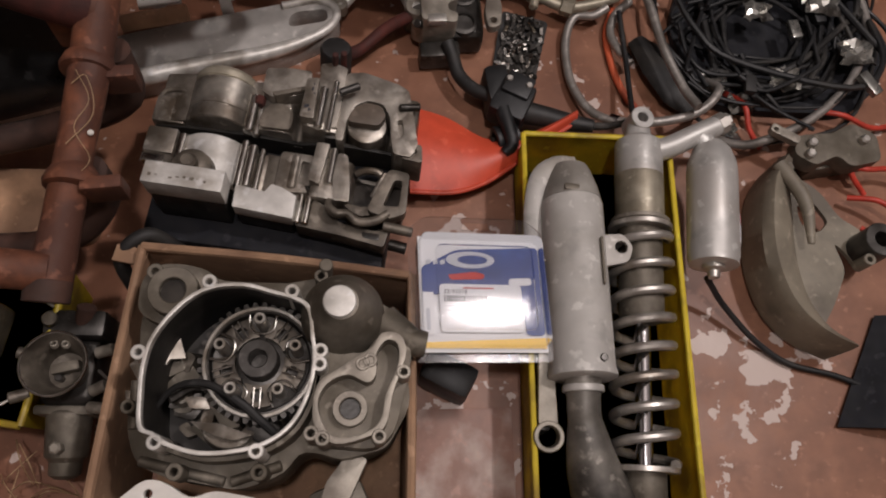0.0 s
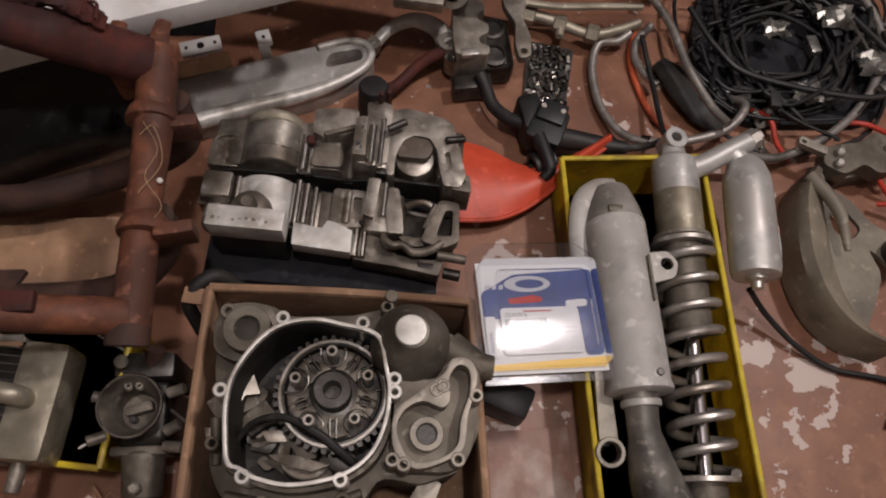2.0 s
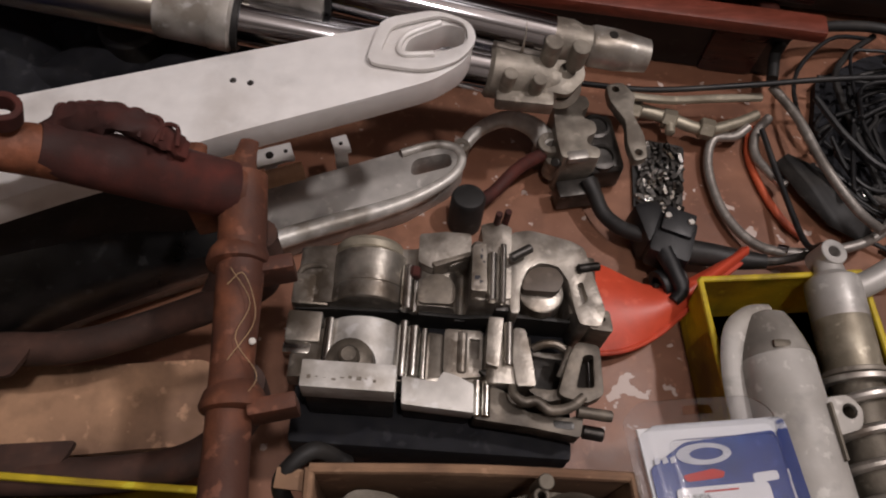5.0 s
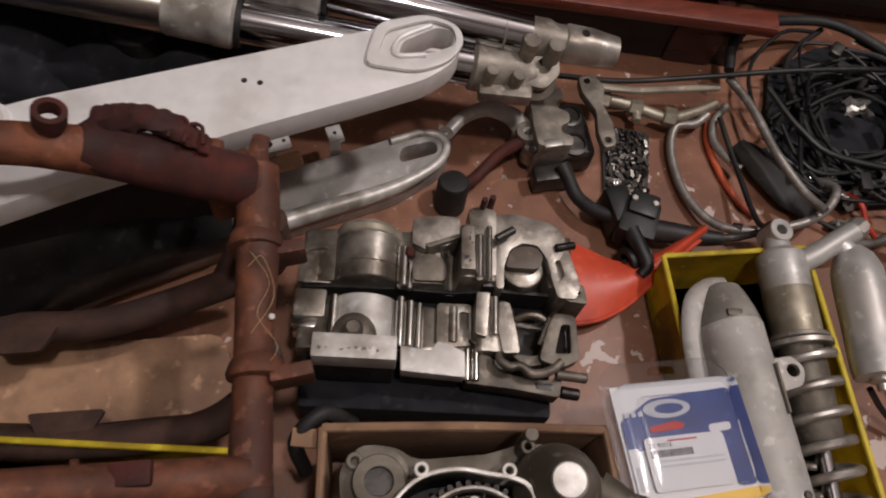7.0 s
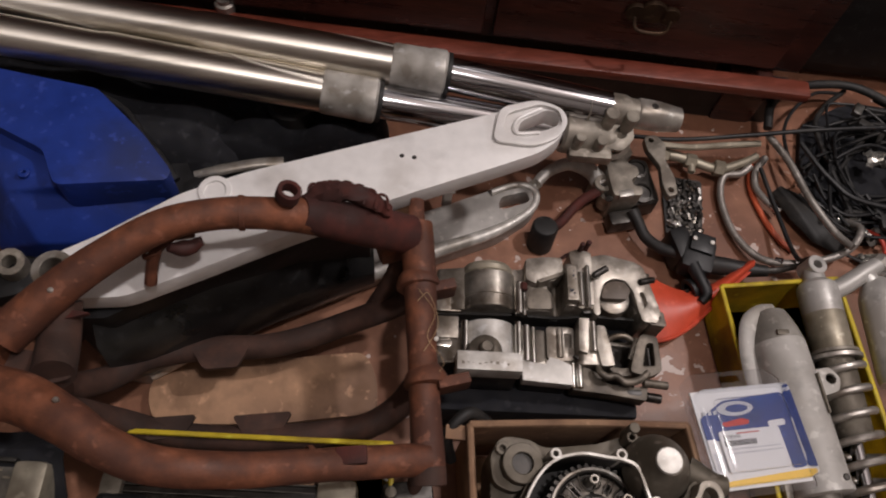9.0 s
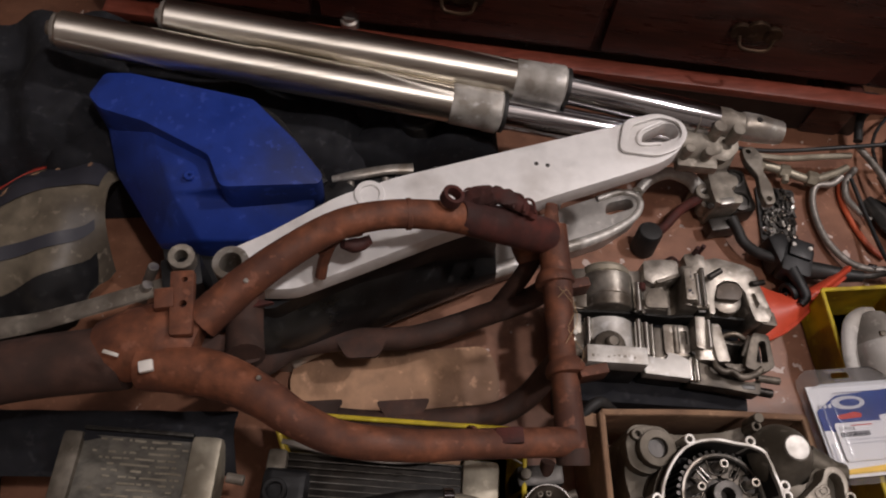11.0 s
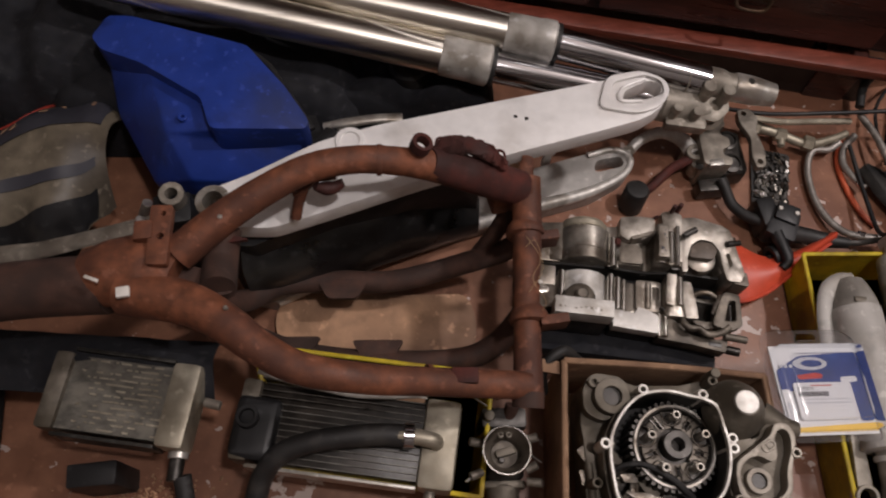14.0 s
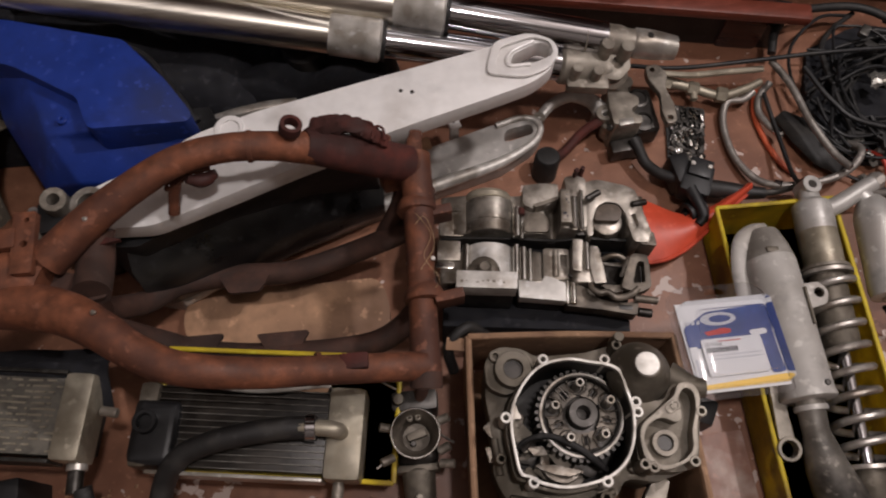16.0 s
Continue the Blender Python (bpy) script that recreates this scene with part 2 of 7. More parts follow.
def floor_paint():
    """Red-brown floor paint, scuffed, with pale flakes where it has come off."""
    m = mat("red_floor_paint", (0.285, 0.132, 0.078), 0.45, 0, 0.18, 35, (0.19, 0.08, 0.046), 6, 0.45, 0.35, 120, scuff=0.35, grime=0.35)
    nt = m.node_tree
    bsdf = nt.nodes["Principled BSDF"]
    under = bsdf.inputs["Base Color"].links[0].from_socket
    coord = nt.nodes.new("ShaderNodeTexCoord")
    # worn patches: centre x, y, radius, weight
    worn = [(0.44, 0.165, 0.065, 0.24), (0.50, 0.20, 0.045, 0.26), (0.385, 0.2, 0.034, 0.28), (0.43, 0.09, 0.05, 0.12), (0.4, 0.02, 0.06, 0.13), (0.09, 0.32, 0.05, 0.13), (0.1, 0.06, 0.09, 0.2), (0.06, 0.1, 0.06, 0.13), (-0.15, 0.545, 0.07, 0.1), (-0.57, 0.09, 0.06, 0.22), (0.25, 0.1, 0.1, 0.1), (0.3, 0.55, 0.15, 0.05), (0.05, 0.4, 0.05, 0.1)]
    total = None
    for x, y, r, w in worn:
        d = nt.nodes.new("ShaderNodeVectorMath")
        d.operation = "DISTANCE"
        d.inputs[1].default_value = (x, y, 0)
        nt.links.new(coord.outputs["Object"], d.inputs[0])
        f = nt.nodes.new("ShaderNodeMapRange")
        f.interpolation_type = "SMOOTHSTEP"
        f.inputs[1].default_value, f.inputs[2].default_value, f.inputs[3].default_value, f.inputs[4].default_value = 0.0, r * 1.3, w, 0.0
        nt.links.new(d.outputs["Value"], f.inputs[0])
        if total is None:
            total = f.outputs[0]
        else:
            s = nt.nodes.new("ShaderNodeMath")
            s.operation = "MAXIMUM"
            nt.links.new(total, s.inputs[0])
            nt.links.new(f.outputs[0], s.inputs[1])
            total = s.outputs[0]

    def noise_at(scale, detail):
        n = nt.nodes.new("ShaderNodeTexNoise")
        n.inputs["Scale"].default_value, n.inputs["Detail"].default_value = scale, detail
        nt.links.new(coord.outputs["Object"], n.inputs["Vector"])
        return n.outputs["Fac"]

    add = nt.nodes.new("ShaderNodeMath")
    nt.links.new(noise_at(38, 4), add.inputs[0])
    nt.links.new(total, add.inputs[1])
    cut = nt.nodes.new("ShaderNodeMapRange")
    cut.inputs[1].default_value, cut.inputs[2].default_value = 0.665, 0.685
    nt.links.new(add.outputs[0], cut.inputs[0])
    mix = nt.nodes.new("ShaderNodeMix")
    mix.data_type = "RGBA"
    nt.links.new(cut.outputs[0], mix.inputs[0])
    nt.links.new(under, mix.inputs[6])
    mix.inputs[7].default_value = (0.56, 0.45, 0.40, 1)
    nt.links.new(mix.outputs[2], bsdf.inputs["Base Color"])
    return m


M["floor"] = floor_paint()


# ---- geometry helpers ----
BASE = {}


def thing(name, at, label, category, group="", kind=""):
    ob = new(name)
    ob.empty_display_size = 0.02
    ob.location = at
    BASE[ob] = Vector(at)
    return tagged(ob, label, category, group, kind)


def part(name, bm, material, parent, label="", sharp=35):
    base = BASE[parent]
    bmesh.ops.translate(bm, verts=bm.verts, vec=-base)
    bmesh.ops.recalc_face_normals(bm, faces=bm.faces)
    me = bpy.data.meshes.new(name)
    bm.to_mesh(me)
    bm.free()
    me.materials.append(M[material])
    me.polygons.foreach_set("use_smooth", [True] * len(me.polygons))
    me.set_sharp_from_angle(angle=radians(sharp))
    ob = new(name, me)
    ob.parent = parent
    BASE[ob] = base
    return tagged(ob, label)


def single(name, bm, material, at, label, category, kind="", group="", sharp=35):
    """A thing that is one mesh."""
    bmesh.ops.translate(bm, verts=bm.verts, vec=-Vector(at))
    bmesh.ops.recalc_face_normals(bm, faces=bm.faces)
    me = bpy.data.meshes.new(name)
    bm.to_mesh(me)
    bm.free()
    me.materials.append(M[material])
    me.polygons.foreach_set("use_smooth", [True] * len(me.polygons))
    me.set_sharp_from_angle(angle=radians(sharp))
    ob = new(name, me)
    ob.location = at
    BASE[ob] = Vector(at)
    return tagged(ob, label, category, group, kind)


def begin(bm):
    return bm if bm is not None else bmesh.new()


def box(c, s, rz=0.0, bevel=0.002, bm=None, m=None, seg=2):
    """A bevelled box at c with sizes s, turned rz degrees about z (or placed by m)."""
    bm = begin(bm)
    mm = (m if m is not None else pose(*c, 0, 0, rz)) @ Matrix.Diagonal((*s, 1))
    made = bmesh.ops.create_cube(bm, size=1, matrix=mm)["verts"]
    if bevel:
        edges = {e for v in made for e in v.link_edges}
        bmesh.ops.bevel(bm, geom=list(edges), offset=bevel, segments=seg, affect="EDGES", profile=0.6)
    return bm


def spline(pts, samples=6, closed=False):
    pts = [Vector(p) for p in pts]
    n, out = len(pts), []
    for i in range(n if closed else n - 1):
        a = pts[(i - 1) % n] if closed or i else pts[0] * 2 - pts[1]
        b, c = pts[i], pts[(i + 1) % n]
        d = pts[(i + 2) % n] if closed or i + 2 < n else c * 2 - b
        for k in range(samples):
            t = k / samples
            out.append(0.5 * (2 * b + (c - a) * t + (2 * a - 5 * b + 4 * c - d) * t * t + (3 * b - a - 3 * c + d) * t ** 3))
    if not closed:
        out.append(pts[-1])
    return out


def sweep(pts, r, seg=12, samples=6, closed=False, bm=None, flat=1.0, raw=False):
    """A tube along a smooth path; r: one radius or one for each given point; flat squashes it in z."""
    bm = begin(bm)
    path = [Vector(p) for p in pts] if raw else spline(pts, samples, closed)
    n = len(path)
    if isinstance(r, (tuple, list)):
        radii = [float(np.interp(i / (n - 1) * (len(r) - 1), range(len(r)), r)) for i in range(n)]
    else:
        radii = [r] * n
    rings, ref = [], None
    for i, p in enumerate(path):
        a = path[i - 1] if i or closed else p
        b = path[(i + 1) % n] if i + 1 < n or closed else p
        tan = (b - a).normalized()
        if ref is None:
            ref = tan.orthogonal() if abs(tan.z) > 0.9 else Vector((0, 0, 1))
        ref = (ref - tan * ref.dot(tan)).normalized()
        side = tan.cross(ref)
        rings.append([bm.verts.new(p + (ref * math.sin(q) * flat + side * math.cos(q)) * radii[i]) for q in [2 * math.pi * k / seg for k in range(seg)]])
    for i in range(n if closed else n - 1):
        A, B = rings[i], rings[(i + 1) % n]
        for k in range(seg):
            bm.faces.new((A[k], A[(k + 1) % seg], B[(k + 1) % seg], B[k]))
    if not closed:
        bm.faces.new(rings[0][::-1])
        bm.faces.new(rings[-1])
    return bm


def lathe(p0, p1, prof, seg=28, bm=None, cap=True):
    """A turned body: prof is (metres along p0 to p1, radius)."""
    bm = begin(bm)
    p0, p1 = Vector(p0), Vector(p1)
    tan = (p1 - p0).normalized()
    u = tan.orthogonal().normalized()
    v = tan.cross(u)
    rings = [[bm.verts.new(p0 + tan * s + (u * math.cos(q) + v * math.sin(q)) * max(r, 1e-5)) for q in [2 * math.pi * k / seg for k in range(seg)]] for s, r in prof]
    for A, B in zip(rings, rings[1:]):
        for k in range(seg):
            bm.faces.new((A[k], A[(k + 1) % seg], B[(k + 1) % seg], B[k]))
    if cap:
        bm.faces.new(rings[0][::-1])
        bm.faces.new(rings[-1])
    return bm


def rod(p0, p1, r, seg=16, bm=None, bevel=0.0008):
    length = (Vector(p1) - Vector(p0)).length
    b = min(bevel, r * 0.4)
    return lathe(p0, p1, [(0, r - b), (b, r), (length - b, r), (length, r - b)], seg, bm)


def ring(c, axis, r_in, r_out, h, seg=28, bm=None, b=0.0008):
    """A flat ring or bush, h long, centred on c along axis."""
    c, axis = Vector(c), Vector(axis).normalized()
    p0 = c - axis * h / 2
    prof = [(b, r_in), (0, r_in + b), (0, r_out - b), (b, r_out), (h - b, r_out), (h, r_out - b), (h, r_in + b), (h - b, r_in), (b, r_in)]
    return lathe(p0, p0 + axis, prof, seg, bm, cap=False)


def round_corners(outline, r=0.006, k=3):
    """An outline with its corners rounded."""
    out, n = [], len(outline)
    for i in range(n):
        p, a, b = (Vector(outline[j % n]).to_2d() for j in (i, i - 1, i + 1))
        da, db = (a - p), (b - p)
        ra, rb = min(r, da.length * 0.45), min(r, db.length * 0.45)
        s, e = p + da.normalized() * ra, p + db.normalized() * rb
        for j in range(k + 1):
            t = j / k
            out.append(tuple((1 - t) ** 2 * s + 2 * t * (1 - t) * p + t * t * e))
    return out


def circle(x, y, r, n=20):
    return [(x + r * math.cos(2 * math.pi * k / n), y + r * math.sin(2 * math.pi * k / n)) for k in range(n)]


def slab(outline, z0, z1, holes=(), m=None, bm=None, chamfer=0.0):
    """A plate of any outline from z0 to z1 with holes through it; m turns and moves it."""
    bm = begin(bm)
    tmp = bmesh.new()
    edges = []
    for loop in (outline, *holes):
        vs = [tmp.verts.new((x, y, z0)) for x, y in loop]
        edges += [tmp.edges.new((vs[i], vs[(i + 1) % len(vs)])) for i in range(len(vs))]
    faces = [f for f in bmesh.ops.triangle_fill(tmp, use_beauty=True, use_dissolve=False, edges=edges)["geom"] if isinstance(f, bmesh.types.BMFace)]
    up = bmesh.ops.extrude_face_region(tmp, geom=faces)["geom"]
    bmesh.ops.translate(tmp, verts=[v for v in up if isinstance(v, bmesh.types.BMVert)], vec=(0, 0, z1 - z0))
    bmesh.ops.recalc_face_normals(tmp, faces=tmp.faces)
    if chamfer:
        sharp = [e for e in tmp.edges if len(e.link_faces) == 2 and e.calc_face_angle(0) > 0.9 and abs(e.verts[0].co.z - e.verts[1].co.z) < 1e-6]
        bmesh.ops.bevel(tmp, geom=sharp, offset=chamfer, segments=2, affect="EDGES", profile=0.6, clamp_overlap=True)
    if m is not None:
        bmesh.ops.transform(tmp, matrix=m, verts=tmp.verts)
    me = bpy.data.meshes.new("tmp")
    tmp.to_mesh(me)
    tmp.free()
    bm.from_mesh(me)
    bpy.data.meshes.remove(me)
    return bm


def shell(rows, bm=None, thick=0.003):
    """A curved sheet through a grid of points, given real thickness."""
    bm = begin(bm)
    grid = [[bm.verts.new(p) for p in row] for row in rows]
    faces = [bm.faces.new((grid[i][j], grid[i][j + 1], grid[i + 1][j + 1], grid[i + 1][j])) for i in range(len(grid) - 1) for j in range(len(grid[0]) - 1)]
    bmesh.ops.recalc_face_normals(bm, faces=faces)
    bmesh.ops.solidify(bm, geom=faces, thickness=thick)
    return bm


def roughen(bm, amount, scale, seed=0.0):
    for v in bm.verts:
        v.co += Vector(noise.noise_vector(v.co * scale + Vector((seed, seed, seed)))) * amount
    return bm

# ---- the room ----
single("floor", box((0, 0.4, -0.03), (4.0, 4.0, 0.06), bevel=0), "floor", (0, 0, 0), "red-brown painted floor with worn pale patches", "floor", "structure")
for n, (c, s) in enumerate((((-2.05, 0.4, 1.4), (0.1, 4.0, 2.8)), ((2.05, 0.4, 1.4), (0.1, 4.0, 2.8)), ((0, -1.65, 1.4), (4.2, 0.1, 2.8)), ((0, 2.45, 1.4), (4.2, 0.1, 2.8)))):
    single(("wall_west", "wall_east", "wall_south", "wall_north")[n], box(c, s, bevel=0), "plaster", c, "plain dim plastered wall of the room", "wall", "structure")
single("ceiling", box((0, 0.4, 2.85), (4.2, 4.2, 0.1), bevel=0), "plaster", (0, 0.4, 2.85), "plain plaster ceiling of the room", "ceiling", "structure")

# ---- dresser with its moulding and pulls ----
FX = Vector((0.983, -0.183, 0)).normalized()
FN = Vector((-0.183, -0.983, 0)).normalized()
FO = Vector((0.345, 0.7145, 0))


def on_front(u, out, z):
    """A place on the dresser's front: u metres left of its end, out metres before it."""
    return FO - FX * u + FN * out + Vector((0, 0, z))


def front_box(u, out, z, w, d, h, bevel=0.003, bm=None):
    return box(None, (w, d, h), bevel=bevel, bm=bm, m=Matrix.Translation(on_front(u, out, z)) @ Matrix.Rotation(math.atan2(FX.y, FX.x), 4, "Z"))


def dresser():
    t = thing("dresser", on_front(0.6, -0.2, 0), "dark mahogany chest of drawers standing behind the parts", "dresser")
    part("carcass", front_box(0.62, -0.245, 0.48, 1.26, 0.41, 0.75), "wood", t)
    for u, o in ((0.06, -0.05), (1.18, -0.05), (0.06, -0.4), (1.18, -0.4)):
        part("foot", front_box(u, o, 0.05, 0.07, 0.07, 0.1, 0.008), "wood", t)
    bm = front_box(0.62, -0.005, 0.105, 1.28, 0.03, 0.018, 0.005)
    part("base_moulding", bm, "wood_red", t, "red base moulding, the light it catches put into its colour")
    # Added black board takes the place of the shade below the moulding.
    part("under_shade", front_box(0.62, -0.03, 0.048, 1.24, 0.02, 0.092, 0.002), "black", t, "black board standing in for shade under the dresser")
    for row in range(2):
        for col in range(3):
            u, z = (0.255, 0.7, 1.085)[col], 0.262 + 0.29 * row
            d = part("drawer", front_box(u, -0.032, z, (0.43, 0.43, 0.31)[col], 0.022, 0.27, 0.006), "wood", t)
            zz = z - 0.05
            plate = front_box(u, -0.018, zz, 0.06, 0.004, 0.024, 0.0015)
            for s in (-1, 0, 1):
                rod(on_front(u + s * 0.024, -0.021, zz + 0.004 * (s == 0)), on_front(u + s * 0.024, -0.014, zz + 0.004 * (s == 0)), 0.015 if s else 0.019, 14, plate)
            part("backplate", plate, "brass", d, "tarnished brass pull plate")
            a, b = on_front(u - 0.026, -0.008, zz), on_front(u + 0.026, -0.008, zz)
            part("pull", sweep([a, on_front(u - 0.018, 0.002, zz - 0.014), on_front(u + 0.018, 0.002, zz - 0.014), b], 0.0028, 8, 5), "brass", d)


dresser()


# Added black block stands in for the wall in shade here.
def dark_wall_block():
    t = thing("cabinet", (0.95, 1.1, 0), "black block in place of the shaded wall beside the dresser", "cabinet")
    part("body", box((0.95, 1.0, 0.5), (1.1, 0.5, 0.98), -10, 0.004), "black", t)
    part("dark_front", box((0.66, 0.787, 0.5), (0.5, 0.02, 0.9), -10, 0.004), "black", t)
    part("dark_front", box((1.16, 0.699, 0.5), (0.5, 0.02, 0.9), -10, 0.004), "black", t)


dark_wall_block()


# ---- fork legs ----
def fork_leg(top, collar, foot, label, lugs):
    top, collar, foot = Vector(top), Vector(collar), Vector(foot)
    ax = (collar - top).normalized()
    L = (collar - top).length
    t = thing("fork_leg", (collar.x, collar.y, 0), label, "fork", "pair of fork legs")
    part("outer_tube", lathe(top, collar, [(0, 0.022), (0.004, 0.0255), (L * 0.42, 0.0255), (L * 0.44, 0.0275), (L - 0.065, 0.0275)], 40), "fork", t)
    part("top_cap", lathe(top - ax * 0.014, top, [(0, 0.009), (0.002, 0.0105), (0.008, 0.0105), (0.009, 0.021), (0.014, 0.0215)], 24), "alu", t, "machined top cap")
    part("collar", lathe(collar - ax * 0.066, collar, [(0, 0.0275), (0.003, 0.0292), (0.05, 0.0295), (0.052, 0.0308), (0.07, 0.0308), (0.072, 0.0285), (0.074, 0.0265)], 40), "machined", t, "pale scuffed collar")
    part("dust_seal", ring(collar + ax * 0.0105, ax, 0.02, 0.0285, 0.006, 32), "rubber", t)
    fl = (foot - collar).length
    part("inner_tube", lathe(collar, foot, [(0, 0.0235), (fl, 0.0235)], 36), "chrome", t, "chromed lower tube")
    side = ax.cross(Vector((0, 0, 1))).normalized()
    up = side.cross(ax)
    w = 1.0 if lugs else 0.8
    clamp = lathe(foot - ax * 0.03, foot, [(0, 0.0245), (0.004, 0.028 * w), (0.05, 0.028 * w), (0.06, 0.024 * w), (0.075, 0.024 * w)], 28)
    foot_part = part("axle_clamp", clamp, "cast", t, "dusty cast axle clamp")
    if lugs:
        bm = ring(foot + ax * 0.05 - up * 0.002, up * 0.6 + side, 0.0115, 0.021, 0.03, 28)
        part("axle_bush", bm, "cast", foot_part)
        part("axle_block", slab(round_corners([(-0.024, -0.022), (-0.026, 0.014), (-0.006, 0.026), (0.018, 0.022), (0.026, 0.0), (0.014, -0.02)], 0.006), -0.012, 0.013, [circle(0.006, 0.004, 0.0085, 20)], Matrix.Translation(foot + ax * 0.046 + up * 0.012) @ Matrix.Rotation(radians(-18), 4, "Z") @ Matrix.Rotation(radians(28), 4, "X"), chamfer=0.003), "cast", foot_part, "dusty axle block with a through hole")
        bm = bmesh.new()
        for k, s in ((0.0, 1), (0.03, 1), (0.015, -1)):
            rod(foot + ax * (k - 0.01) + side * s * 0.024, foot + ax * (k - 0.01) + side * s * 0.024 + up * 0.03, 0.0075, 14, bm)
        box(None, (0.06, 0.04, 0.018), bevel=0.004, bm=bm, m=Matrix.Translation(foot + ax * 0.012 + side * 0.02) @ Matrix.Rotation(math.atan2(ax.y, ax.x), 4, "Z"))
        part("caliper_mount", bm, "cast", foot_part)
    else:
        bm = lathe(foot + ax * 0.04, foot + ax, [(0, 0.02), (0.003, 0.0215), (0.03, 0.021), (0.05, 0.0185), (0.062, 0.017), (0.064, 0.012)], 28)
        part("axle_boss", bm, "alu", foot_part)
        part("pinch_bolt", rod(foot + ax * 0.06 + up * 0.01, foot + ax * 0.06 + up * 0.022, 0.005, 10), "dark_steel", foot_part)
        bm = bmesh.new()
        for k in (0.0, 0.028):
            rod(foot + ax * k + side * 0.022 - up * 0.012, foot + ax * k + side * 0.022 + up * 0.02, 0.0095, 14, bm)
        part("caliper_mount", bm, "cast", foot_part)
    return t


fork_leg((-0.882, 0.764, 0.255), (-0.3, 0.678, 0.17), (-0.012, 0.637, 0.129), "satin metal fork leg with chromed lower tube and cast foot", True)
fork_leg((-0.754, 0.808, 0.23), (-0.206, 0.708, 0.185), (0.025, 0.66, 0.158), "satin metal fork leg with chromed lower tube and turned foot", False)


# ---- swingarm lying on its side ----
def swingarm():
    t = thing("swingarm", (-0.35, 0.5, 0), "bare aluminium swingarm lying on its side", "swingarm")
    up = [(-0.66, 0.405), (-0.648, 0.43), (-0.60, 0.452), (-0.52, 0.498), (-0.45, 0.522), (-0.3, 0.558), (-0.154, 0.592), (-0.105, 0.605), (-0.078, 0.598), (-0.069, 0.577), (-0.08, 0.552), (-0.108, 0.533), (-0.162, 0.516), (-0.264, 0.486), (-0.40, 0.441), (-0.49, 0.407), (-0.57, 0.378), (-0.63, 0.38)]
    slot = round_corners([(-0.132, 0.562), (-0.126, 0.578), (-0.092, 0.594), (-0.077, 0.588), (-0.079, 0.571), (-0.1, 0.563)], 0.006, 4)
    pv = circle(-0.642, 0.412, 0.013)
    bm = slab(round_corners(up, 0.012, 3), 0.222, 0.25, [slot, pv], chamfer=0.006)
    a1 = part("upper_arm", bm, "alu_satin", t, "pale brushed upper arm")
    part("axle_plate", slab(round_corners([(-0.165, 0.548), (-0.15, 0.596), (-0.102, 0.606), (-0.072, 0.592), (-0.068, 0.57), (-0.085, 0.548), (-0.115, 0.538)], 0.012), 0.2515, 0.256, [round_corners([(-0.152, 0.558), (-0.141, 0.587), (-0.1, 0.599), (-0.078, 0.59), (-0.076, 0.57), (-0.092, 0.557), (-0.122, 0.549)], 0.008, 4)], chamfer=0.0015), "alu_satin", a1)
    part("slot_lip", sweep([(-0.106, 0.56, 0.251), (-0.134, 0.561, 0.251), (-0.129, 0.58, 0.251), (-0.098, 0.595, 0.251)], 0.0028, 8, 5), "alu_satin", a1)
    part("edge_bead", sweep([(-0.56, 0.3845, 0.247), (-0.49, 0.409, 0.247), (-0.4, 0.443, 0.247), (-0.264, 0.488, 0.247), (-0.162, 0.518, 0.247)], 0.0022, 8), "alu_satin", a1)
    part("pivot_bush", ring((-0.642, 0.412, 0.23), (0, 0, 1), 0.0125, 0.021, 0.052), "alu", a1, "machined pivot bush")
    part("link_boss", ring((-0.482, 0.499, 0.233), (0, 0, 1), 0.012, 0.0185, 0.04), "alu_satin", a1)
    for x, y in ((-0.272, 0.536), (-0.258, 0.533)):
        part("rivet", rod((x, y, 0.2485), (x, y, 0.251), 0.0028, 10), "dark_steel", a1)
    low = [(-0.64, 0.37), (-0.62, 0.42), (-0.45, 0.5), (-0.30, 0.557), (-0.258, 0.57), (-0.2, 0.588), (-0.138, 0.607), (-0.09, 0.622), (-0.063, 0.612), (-0.058, 0.59), (-0.075, 0.567), (-0.129, 0.535), (-0.258, 0.498), (-0.45, 0.434), (-0.6, 0.36)]
    slot2 = round_corners([(-0.122, 0.575), (-0.118, 0.597), (-0.076, 0.606), (-0.072, 0.588)], 0.01, 4)
    a2 = part("lower_arm", slab(round_corners(low, 0.01, 3), 0.0, 0.035, [slot2], chamfer=0.005), "lower_grey", t, "grey dusty lower arm")
    part("edge_rail", sweep([(-0.6, 0.368, 0.03), (-0.45, 0.438, 0.033), (-0.258, 0.503, 0.035), (-0.14, 0.538, 0.035), (-0.085, 0.565, 0.036), (-0.064, 0.588, 0.036), (-0.066, 0.608, 0.036), (-0.09, 0.616, 0.036), (-0.13, 0.605, 0.036)], [0.012, 0.012, 0.011, 0.009, 0.006, 0.005, 0.005, 0.005, 0.005], 12), "machined", a2)
    for x, y, w in ((-0.272, 0.592, 0.05), (-0.196, 0.605, 0.018)):
        bm = box((x, y, 0.055), (w, 0.022, 0.006), 15, 0.0015)
        box((x, y - 0.008, 0.04), (0.014, 0.006, 0.035), 15, 0.0015, bm)
        part("brake_bracket", bm, "alu_satin", a2)
    for x, y in ((-0.272, 0.592), (-0.289, 0.588), (-0.255, 0.597), (-0.196, 0.605)):
        part("bracket_hole", rod((x, y, 0.056), (x, y, 0.0595), 0.0045 if x == -0.272 else 0.0022, 12), "dark_steel", a2)
    part("guide_tube", rod((-0.31, 0.553, 0.055), (-0.235, 0.572, 0.058), 0.01, 16), "skid", a2)
